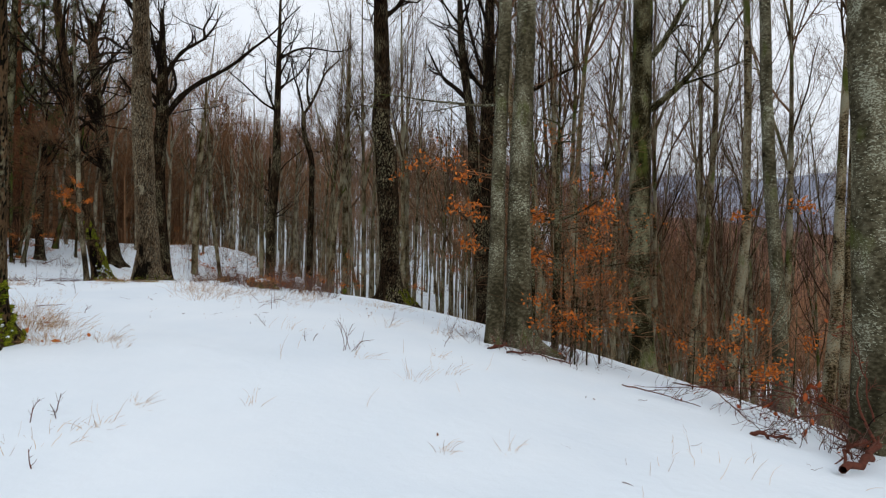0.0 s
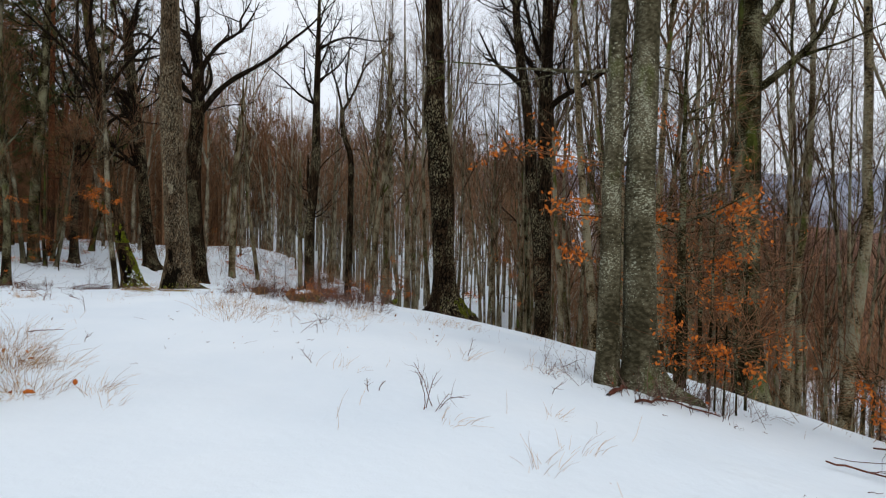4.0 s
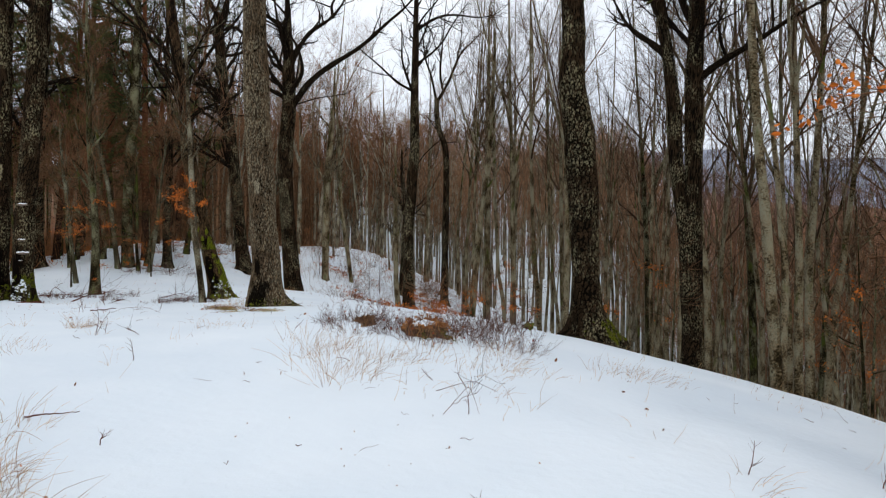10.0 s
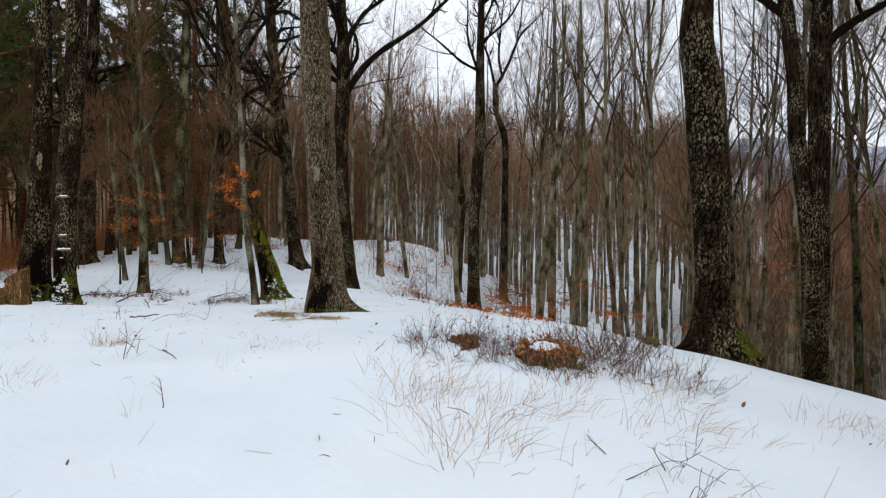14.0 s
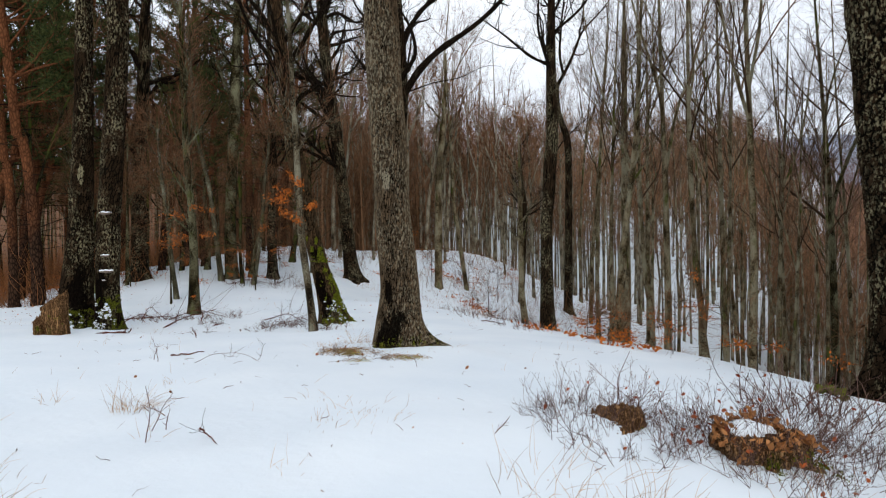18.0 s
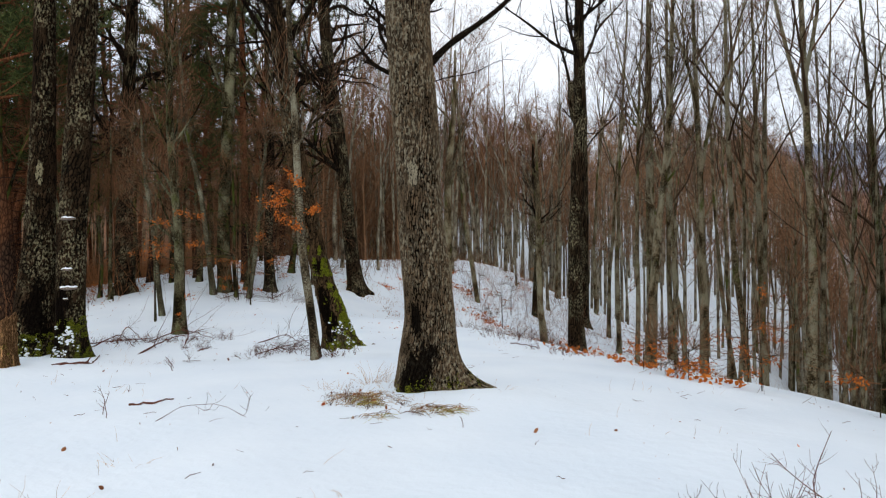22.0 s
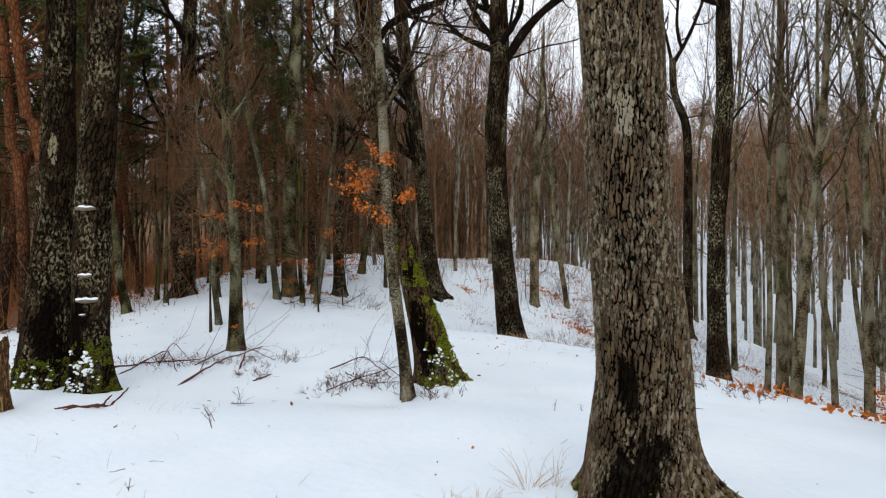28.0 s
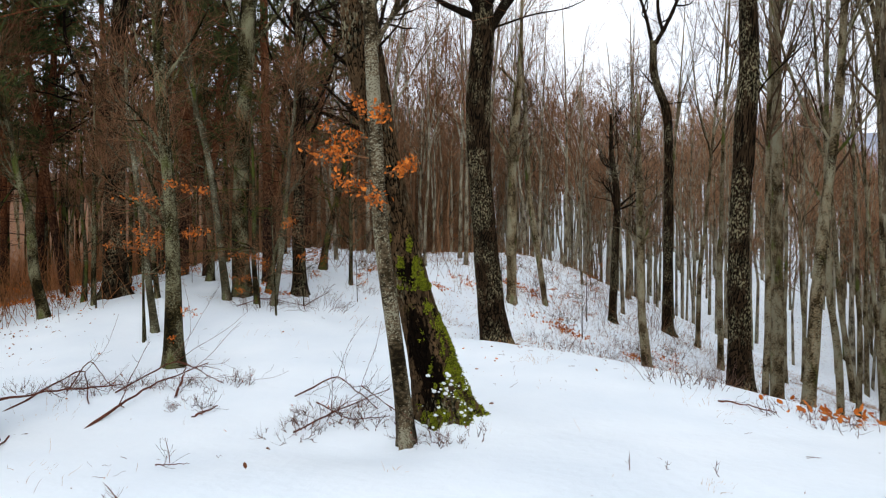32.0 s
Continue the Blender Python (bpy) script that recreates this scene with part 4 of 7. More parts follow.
tree("thin leaning beech sapling", (-19.16, 27.25), [(0.0, -0.04, -0.02, 0.091), (1.0, 0.14, 0.06, 0.077), (2.3, 0.29, 0.12, 0.065)], 6, 0.015, BEECH, 28, **BARE_BEECH, limbs=16, length=(0.5, 1.3), twig_mat=TWIG_BROWN)
tree("mid-sized grey beech on the ridge", (-16.04, 38.04), [(0.0, -0.0, -0.0, 0.201), (3.02, 0.03, 0.01, 0.19), (6.38, 0.06, 0.02, 0.179), (8.61, 0.39, 0.16, 0.134)], 12, 0.03, BEECH_FAR, 29, **BARE_BEECH, limbs=11, length=(1.0, 2.6))
tree("slim curved beech on the ridge", (-15.06, 39.68), [(-0.0, 0.0, 0.0, 0.117), (2.35, -0.3, -0.13, 0.117), (4.69, -0.61, -0.25, 0.117), (7.5, -0.69, -0.28, 0.094)], 11, 0.02, BEECH_FAR, 30, **BARE_BEECH, limbs=10, length=(0.8, 2.2))
tree("dark broken-topped young oak", (-12.62, 42.00), [(0.0, -0.05, -0.02, 0.172), (2.94, 0.09, 0.04, 0.16), (5.52, 0.21, 0.09, 0.147), (7.12, -0.05, -0.02, 0.11)], 9, 0.04, OAK_DARK, 31, depth=0.008, limbs=10, span=(0.5, 0.97), length=(1, 2.5))
tree("tall straight grey beech on the slope", (-6.67, 37.96), [(0.0, -0.07, -0.03, 0.224), (3.54, -0.06, -0.03, 0.192), (6.98, -0.06, -0.02, 0.176), (11.56, -0.08, -0.03, 0.144), (13.85, -0.05, -0.02, 0.112)], 18, 0.04, BEECH_FAR, 32, **BARE_BEECH, limbs=14, span=(0.4, 0.97), length=(1.5, 3.5))
tree("leaning grey beech low on the slope", (-6.74, 32.15), [(0.0, -0.01, -0.01, 0.193), (3.93, 0.27, 0.11, 0.15), (6.21, 0.4, 0.16, 0.128), (9.05, 0.85, 0.35, 0.096), (11.9, 0.94, 0.39, 0.086)], 15, 0.04, BEECH_FAR, 33, **BARE_BEECH, limbs=12, span=(0.4, 0.97), length=(1.5, 3.5))

for n, (x, y, axis, height) in enumerate((
    (-23.28, 29.45, [(0, 0, 0, 0.13), (1.2, 0.05, 0.02, 0.10), (2.6, -0.06, -0.02, 0.085)], 7),
    (-19.62, 27.17, [(0, 0, 0, 0.075), (1.0, -0.08, -0.03, 0.06), (2.2, -0.04, -0.02, 0.05)], 5.5),
    (-20.37, 28.59, [(0, 0, 0, 0.11), (0.6, 0.06, 0.02, 0.085), (1.9, 0.42, 0.16, 0.07), (3.2, 0.55, 0.2, 0.055)], 6.5),
    (-22.08, 33.89, [(0, 0, 0, 0.16), (0.9, 0.12, 0.04, 0.13), (3.6, 0.80, 0.28, 0.10)], 9),
    (-19.88, 32.21, [(0, 0, 0, 0.07), (1.6, 0.04, 0.0, 0.06), (3.0, 0.0, 0.02, 0.045)], 5),
    (-25.6, 26.9, [(0, 0, 0, 0.08), (1.2, 0.10, 0.04, 0.06), (2.6, 0.02, 0.0, 0.045)], 5.5),
    (-22.4, 26.6, [(0, 0, 0, 0.07), (1.4, -0.14, -0.05, 0.055), (2.9, -0.10, -0.03, 0.04)], 5),
)):
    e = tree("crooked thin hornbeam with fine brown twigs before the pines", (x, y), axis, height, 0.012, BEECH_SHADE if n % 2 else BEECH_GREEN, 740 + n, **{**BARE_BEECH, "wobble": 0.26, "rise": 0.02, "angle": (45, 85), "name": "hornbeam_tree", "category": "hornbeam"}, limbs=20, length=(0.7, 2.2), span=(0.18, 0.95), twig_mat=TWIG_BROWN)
    e["group"] = "thin hornbeams before the pines"


# ---- the beech wood on the slopes ----
WALKED = np.array([(0, 0), (-1.2, 3), (-2.6, 5.8), (-4.4, 8.2), (-5.6, 10), (-7.3, 12), (-9.2, 14.3), (-12, 20)])
PLACED = [(o.location.x, o.location.y) for o in scene.objects if o.parent is None and o.type == "EMPTY"]


def scatter(rng, count, gap, keep, box):
    """Places at least gap apart, out of the walked strip and off the trees that stand already."""
    out = []
    for _ in range(count * 30):
        x, y = rng.uniform(box[0], box[1]), rng.uniform(box[2], box[3])
        if not keep(x, y) or np.hypot(WALKED[:, 0] - x, WALKED[:, 1] - y).min() < 7.5:
            continue
        if any((x - p) ** 2 + (y - q) ** 2 < gap * gap for p, q in out) or any((x - p) ** 2 + (y - q) ** 2 < 1.4 for p, q in PLACED):
            continue
        out.append((x, y))
        if len(out) == count:
            break
    return out


def forest_tree(rng, seed, height, radius, limbs, leaders, mat, twig_mat, name, category, label, fork=(0.36, 0.62), length=(1.8, 5.2), subs=7, twigs=7):
    """A slender forest tree: a swaying stem that parts into steep leaders, with arching limbs and fine twigs."""
    e = new(name)
    tagged(e, label, category)
    sway = np.cumsum(rng.normal(size=(5, 2)) * np.array([0.08, 0.16, 0.26, 0.34, 0.4])[:, None], 0) * height / 16
    axis = [(0, 0, 0, radius * 1.25), (0.5, 0, 0, radius), *((height * k, *sway[j], radius * w) for j, (k, w) in enumerate(((0.18, 0.92), (0.36, 0.78), (0.54, 0.55), (0.72, 0.34), (0.88, 0.17))))]
    me, centre, radii = trunk_mesh("trunk", axis, height, 0.008, mat, 9, 0.4, 0.0, 9, 0.2, seed, 0.35)
    part("trunk", me, e)
    c0, r0 = sprout(rng, centre[None], radii[None], leaders, fork, (0.36 * height, 0.52 * height), (12, 28), 9, 0.72, 0.16, 0.10)
    w = np.linspace(4, 11, 9)
    top = np.stack([np.interp(w, range(12), centre[:, k]) for k in range(3)], -1)
    stems, radii = np.concatenate([top[None], c0]), np.concatenate([np.interp(w, range(12), radii)[None], r0])
    c1, r1 = sprout(rng, stems, np.maximum(radii, 0.012), limbs, (0.08, 0.98), length, (20, 46), 9, 0.55, 0.17, 0.10)
    c2, r2 = sprout(rng, c1, r1, limbs * subs, (0.2, 0.98), (length[0] * 0.4, length[1] * 0.5), (22, 50), 6, 0.55, 0.22, 0.06)
    c3, r3 = sprout(rng, c2, np.maximum(r2, 0.004), limbs * subs * twigs, (0.15, 1.0), (0.3, 1.1), (20, 52), 4, 0.5, 0.26, 0.05)
    fine = [tubes(c0, np.maximum(r0, 0.008), 7), tubes(c1, np.maximum(r1, 0.005), 5), tubes(c2, np.maximum(r2, 0.004), 4), tubes(c3, np.maximum(r3, 0.0028), 3)]
    v, f = join(fine)
    part("crown", mesh_of("crown", v, f, mat, more=twig_mat, split=len(fine[0][1])), e, "forked leaders, bare branches and fine twigs", "stuff")
    return e


def plant(rng, kinds, places, low=0.8, high=1.2, sink=0.05):
    """Puts each kind down once and copies of it on the other places."""
    used = set()
    for n, (x, y) in enumerate(places):
        k = int(rng.integers(0, len(kinds)))
        scale = rng.uniform(low, high)
        m = pose(x, y, float(ground_z(x, y)) - sink, rng.normal() * 2.0, rng.normal() * 2.0, rng.uniform(0, 360)) @ Matrix.Diagonal((scale, scale, scale, 1))
        if k in used:
            copy_thing(kinds[k], m)
        else:
            kinds[k].matrix_basis = m
            used.add(k)
    for k, e in enumerate(kinds):
        if k not in used:
            for o in (*e.children_recursive, e):
                bpy.data.objects.remove(o)


rng = np.random.default_rng(7)
near_beech = [forest_tree(rng, 40 + k, rng.uniform(15, 20), rng.uniform(0.085, 0.120), 16, 2, BEECH_FAR, BRANCH_BROWN, "beech_tree", "beech tree", "bare grey beech of the wood on the snowy slope") for k in range(7)]
far_beech = [forest_tree(rng, 60 + k, rng.uniform(13, 17), rng.uniform(0.07, 0.11), 14, 2, BEECH_HAZED, TWIG_BROWN, "beech_tree", "beech tree", "slim bare beech deep in the wood") for k in range(5)]


def on_slope(x, y):
    s, u = ridge_coords(x, y)
    return s > 11.5 and s < 34 and -16 < u < 34


def ahead(x, y):
    s, u = ridge_coords(x, y)
    return -7 < s < 13 and 25 < u < 60


def in_pines(x, y):
    s, u = ridge_coords(x, y)
    return (s < -8 or (s < -3.5 - 0.06 * (u - 19) and u > 19)) and 12.5 < u < 52 and s > -42 and not (s < -16 and u < 17)


for o in near_beech:
    o["group"] = "beeches of the slope"
for o in far_beech:
    o["group"] = "beeches deep in the wood"
for n, (x, y, r, h, mat) in enumerate(((5.8, 35.3, 0.204, 25, BEECH_GREEN), (10.0, 39.4, 0.187, 25, BEECH_GREEN), (-6.1, 46.3, 0.158, 22, BEECH_FAR), (-4.85, 32.8, 0.151, 21, BEECH_FAR), (-5.4, 35.1, 0.108, 19, BEECH_FAR), (-3.6, 35.7, 0.079, 18, BEECH_FAR), (-2.6, 36.1, 0.144, 21, BEECH_FAR), (-0.7, 36.8, 0.108, 20, BEECH_FAR), (1.5, 37.6, 0.187, 22, BEECH_GREEN), (2.1, 37.8, 0.108, 20, BEECH_FAR))):
    e = forest_tree(np.random.default_rng(640 + n), 640 + n, h, r, 11, 2 + n % 2, mat, BRANCH_BROWN, "beech_tree", "beech tree", "tall forked grey-green beech low on the snowy slope", (0.4, 0.6), (1.8, 4.4))
    e["group"] = "tall beeches low on the slope"
    e.location = (x, y, float(ground_z(x, y)) - 0.1)
    PLACED.append((x, y))
plant(rng, near_beech, [(5.6, 21.8), (8.6, 21.5)] + scatter(rng, 74, 2.6, on_slope, (-20, 30, 0, 50)) + scatter(rng, 34, 2.0, lambda x, y: on_slope(x, y) and ridge_coords(x, y)[1] < 12, (0, 30, 0, 40)))
plant(rng, far_beech, scatter(rng, 150, 2.0, lambda x, y: (ahead(x, y) and not in_pines(x, y)) or (30 < ridge_coords(x, y)[0] < 48 and -10 < ridge_coords(x, y)[1] < 40), (-45, 45, 10, 75)))

dense = np.random.default_rng(171)
twiggy = [forest_tree(dense, 175 + k, 18, 0.085, 22, 3, BEECH_FAR, BRANCH_BROWN, "beech_tree", "beech tree", "slender beech with a close crown of brown twigs", (0.3, 0.5), (1.8, 4.6), 7, 9) for k in range(3)]
for o in twiggy:
    o["group"] = "twiggy beeches of the slope"
plant(dense, twiggy, [(4.4, 25.6), (7.0, 24.2), (9.6, 20.4)] + scatter(dense, 4, 3.2, lambda x, y: 14 < ridge_coords(x, y)[0] < 34 and 1 < ridge_coords(x, y)[1] < 9, (0, 34, -2, 32)))


def pine(rng, seed, height, boughs=42, low=0.30):
    e = new("pine_tree")
    tagged(e, "tall pine with reddish flaking bark and dark green needles", "pine tree", "pines at the wood's edge")
    lean = rng.normal(size=2) * 0.55
    axis = [(0, 0, 0, 0.19), (0.5, 0, 0, 0.15), (height * 0.25, *(lean * 0.3), 0.135), (height * 0.5, *lean, 0.12), (height * 0.8, *(lean * 1.9), 0.08)]
    me, centre, radii = trunk_mesh("trunk", axis, height, 0.02, PINE, 12, 0.3, 0.0, 9, 0.2, seed, 0.3)
    part("trunk", me, e)
    dead, dr = sprout(rng, centre[None], radii[None] * 0 + 0.03, 22, (0.1, 0.5), (0.6, 2.0), (70, 100), 5, 0.5, 0.12, -0.03)
    part("dead_wood", mesh_of("dead_wood", *tubes(dead, dr, 4), TWIG), e, "bare dead lower branches", "stuff")
    c1, r1 = sprout(rng, centre[None], np.maximum(radii[None], 0.05), boughs, (low, 0.99), (1.5, 3.8), (60, 95), 6, 0.35, 0.14, 0.05)
    part("bough_wood", mesh_of("bough_wood", *tubes(c1, r1, 4), PINE), e, "", "stuff")
    c2, _ = sprout(rng, c1, r1, boughs * 7, (0.35, 1.0), (0.3, 0.8), (25, 60), 4, 0.5, 0.15, 0.08)
    p = np.repeat(c2.reshape(-1, 3), 6, 0)
    along = np.repeat(unit(c2[:, -1] - c2[:, 0]), 24, 0)
    d = unit(rng.normal(size=p.shape) + 0.6 * along + np.array([0, 0, 0.3]))
    part("needles", mesh_of("needles", *quill(p, d, rng.uniform(0.16, 0.34, len(p)), np.full(len(p), 0.016)), NEEDLES), e, "dark green needles", "stuff")
    return e


pines = [pine(rng, 80 + k, rng.uniform(14, 18)) for k in range(4)]
plant(rng, pines, [(-27.5, 23), (-26, 24), (-28.5, 25), (-30, 26.5), (-33, 28), (-24.5, 22.8), (-34, 25)] + scatter(rng, 40, 2.9, lambda x, y: in_pines(x, y) and (ridge_coords(x, y)[0] > -0.5 * ridge_coords(x, y)[1] - 1 or rng.uniform() < 0.45), (-62, 0, 12, 70)), 0.85, 1.2)
bushy = [pine(np.random.default_rng(130 + k), 130 + k, 13.0, 66, 0.36) for k in range(1)]
for o in bushy:
    o["label"] = "bushy dark green pine rising behind the oaks"
plant(np.random.default_rng(132), bushy, [(-24.3, 30.4), (-28.6, 32.5)], 0.85, 1.0)
for x, y, lean in ((-29.05, 28.92, -9), (-31.6, 28.2, -5), (-26.6, 30.2, 3)):
    copy_thing(pines[1], Matrix.Translation((x, y, float(ground_z(x, y)) - 0.05)) @ Matrix.Rotation(radians(lean), 4, (-0.78, 0.62, 0)))
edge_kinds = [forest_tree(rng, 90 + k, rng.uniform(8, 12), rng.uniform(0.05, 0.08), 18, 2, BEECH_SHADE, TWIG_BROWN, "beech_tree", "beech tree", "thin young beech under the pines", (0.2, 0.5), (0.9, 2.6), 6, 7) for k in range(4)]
for o in edge_kinds:
    o["group"] = "young beeches under the pines"
plant(rng, edge_kinds, scatter(rng, 62, 1.6, lambda x, y: -40 < ridge_coords(x, y)[0] < -4 and 13 < ridge_coords(x, y)[1] < 40, (-50, 5, 12, 60)))


# ---- the far woods ----
def far_wood(rng, places, height, twigs, bough, width, names, mats, labels, low=0.4):
    p = np.array(places)
    n = len(p)
    z = ground_z(p[:, 0], p[:, 1])
    h = rng.uniform(height[0], height[1], n)
    k = np.linspace(0, 1, 4)
    curve = np.stack([p[:, :1] + rng.normal(size=(n, 4)) * 0.25 * k, p[:, 1:] + rng.normal(size=(n, 4)) * 0.25 * k, z[:, None] - 0.3 + h[:, None] * k], -1)
    radius = rng.uniform(0.08, 0.15, n)[:, None] * np.linspace(1, 0.15, 4)
    c1, r1 = sprout(rng, curve, np.maximum(radius, 0.05), n * bough, (low, 0.98), (1.5, 4.0), (20, 50), 3, 0.45, 0.12, 0.1)
    v, f = join([tubes(curve, radius, 4), tubes(c1, r1, 3)])
    tagged(new(names[0], mesh_of(names[0], v, f, mats[0])), labels[0], "woodland", kind="stuff")
    own = np.repeat(np.arange(len(c1)), twigs)
    w = rng.uniform(0.2, 1, len(own))[:, None]
    q = c1[own, 0] * (1 - w) + c1[own, 2] * w
    d = unit(rng.normal(size=q.shape) * 0.8 + unit(c1[own, 2] - c1[own, 0]) + np.array([0, 0, 0.25]))
    v, f = quill(q, d, rng.uniform(0.6, 1.8, len(q)), np.full(len(q), width))
    tagged(new(names[1], mesh_of(names[1], v, f, mats[1])), labels[1], "twigs", kind="stuff")


def polar(rng, count, r0, r1, a0, a1):
    r, a = np.sqrt(rng.uniform(r0 * r0, r1 * r1, count)), np.radians(rng.uniform(a0, a1, count))
    return np.stack([-5 + r * np.sin(a), 10 + r * np.cos(a)], -1)


far_wood(rng, polar(rng, 1500, 46, 130, -34, 30), (9, 19), 16, 9, 0.020, ("far_beech_stems", "far_beech_twigs"), (BEECH_HAZED, FAR_BROWN), ("grey beech stems on the opposite snowy slope", "brown mass of bare twigs on the opposite slope"))
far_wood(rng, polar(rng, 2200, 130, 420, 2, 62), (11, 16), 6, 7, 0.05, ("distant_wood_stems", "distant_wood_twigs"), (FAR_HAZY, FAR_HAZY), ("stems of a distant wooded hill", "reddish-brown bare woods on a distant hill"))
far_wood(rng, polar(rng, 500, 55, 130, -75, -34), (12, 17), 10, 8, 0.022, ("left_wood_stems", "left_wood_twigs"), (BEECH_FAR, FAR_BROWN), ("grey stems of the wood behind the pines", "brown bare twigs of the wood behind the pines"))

far_wood(np.random.default_rng(77), polar(np.random.default_rng(76), 330, 44, 92, -42, -22), (4, 9), 14, 9, 0.018, ("undergrowth_stems", "undergrowth_twigs"), (FAR_BROWN, FAR_BROWN), ("thin brown stems of young growth in the wood", "brown twigs of young growth in the wood"), 0.12)

far_wood(np.random.default_rng(79), polar(np.random.default_rng(78), 300, 42, 95, 5, 46), (11, 18), 18, 9, 0.016, ("slope_wood_stems", "slope_wood_twigs"), (BEECH_FAR, FAR_BROWN), ("grey-brown beech stems lower down the snowy slope", "brown bare twigs lower down the snowy slope"), 0.3)


def mountain():
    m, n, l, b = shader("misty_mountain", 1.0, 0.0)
    # the mist is put into this blue-grey colour; none hangs in the air
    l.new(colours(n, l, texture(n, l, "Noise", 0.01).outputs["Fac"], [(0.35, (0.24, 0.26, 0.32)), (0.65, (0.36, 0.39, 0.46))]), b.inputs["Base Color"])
    a = np.radians(np.linspace(-20, 75, 150))
    k = np.linspace(0, 1, 12)
    A, K = np.meshgrid(a, k)
    r = 1500 + 500 * K
    top = 225 + 35 * np.sin(A * 5 + 1) + 14 * np.sin(A * 13) + 6 * np.sin(A * 37)
    v = np.stack([-5 + r * np.sin(A), 10 + r * np.cos(A), -60 + (top + 60) * np.sin(K * math.pi / 2)], -1)
    idx = np.arange(v.shape[0] * v.shape[1]).reshape(v.shape[:2])
    f = np.stack([idx[:-1, :-1], idx[:-1, 1:], idx[1:, 1:], idx[1:, :-1]], -1).reshape(-1, 4)
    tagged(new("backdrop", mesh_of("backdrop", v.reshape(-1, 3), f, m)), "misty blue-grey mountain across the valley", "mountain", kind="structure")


mountain()


# ---- moss, fungi and withered leaves on the trees ----
def merged(*groups):
    return [row for group in groups for row in group]


def child(e, name):
    return next(o for o in e.children if o.name.split(".")[0] == name)


def moss_part(e, seed, places, mat=None):
    g = np.random.default_rng(seed)
    v, f = join([tufts_on(g, child(e, "trunk").data, *p) for p in places])
    part("moss", mesh_of("moss", v, f, mat or MOSS, False), e, "bright yellow-green moss" if mat else "dark green moss", "stuff")


def snow_crumbs(e, seed, way, wide, low, high, count):
    """Lumps of snow caught in the moss at a trunk's foot."""
    g = np.random.default_rng(seed)
    v, _ = tufts_on(g, child(e, "trunk").data, way, wide, low, high, count, 0.05)
    at = v.reshape(-1, 4, 3).mean(1)
    pieces = []
    for c in at:
        n = 6
        k = np.linspace(0.15, math.pi - 0.15, 5)
        ring = np.linspace(0, 2 * math.pi, n, endpoint=False)
        size = g.uniform(0.008, 0.028) * np.array([1, 1, 0.6])
        ball = np.stack([np.sin(k)[:, None] * np.cos(ring), np.sin(k)[:, None] * np.sin(ring), np.cos(k)[:, None] * np.ones(n)], -1) * size * g.uniform(0.75, 1.25, (5, n, 1))
        idx = np.arange(5 * n).reshape(5, n)
        pieces.append((ball.reshape(-1, 3) + c, np.stack([idx[:-1], np.roll(idx, -1, 1)[:-1], np.roll(idx, -1, 1)[1:], idx[1:]], -1).reshape(-1, 4)))
    v, f = join(pieces)
    part("caught_snow", mesh_of("caught_snow", v, f, CAP_SNOW), e, "snow caught in the moss", "stuff")


moss_part(leaning_oak, 1, [(2, 0.85, 0.0, 0.75, 11000, 0.022), (10, 0.7, 0.5, 1.45, 6500, 0.02), (-40, 0.5, 1.45, 1.95, 5500, 0.022), (-70, 0.6, 0.0, 0.25, 3000, 0.02)], MOSS_BRIGHT)
snow_crumbs(leaning_oak, 2, -25, 1.0, 0.02, 0.6, 100)
moss_part(oak_main, 3, [(-110, 0.6, 0.0, 0.14, 500, 0.022), (-30, 0.5, 0.0, 0.22, 350, 0.018)])
moss_part(twin_a, 4, [(-40, 1.0, 0.0, 0.5, 7000, 0.02)])
moss_part(twin_b, 5, [(-25, 0.9, 0.0, 0.85, 6500, 0.018)])
snow_crumbs(twin_b, 6, -55, 0.7, 0.1, 0.6, 120)
snow_crumbs(twin_a, 10, -50, 0.6, 0.05, 0.4, 50)
moss_part(foot_oak, 8, [(-50, 1.3, 0.0, 0.6, 6000, 0.036)], MOSS_BRIGHT)
snow_crumbs(foot_oak, 9, -50, 1.0, 0.05, 0.4, 40)
moss_part(edge_oak, 7, [(-10, 0.8, 0.0, 0.45, 3000, 0.03)])


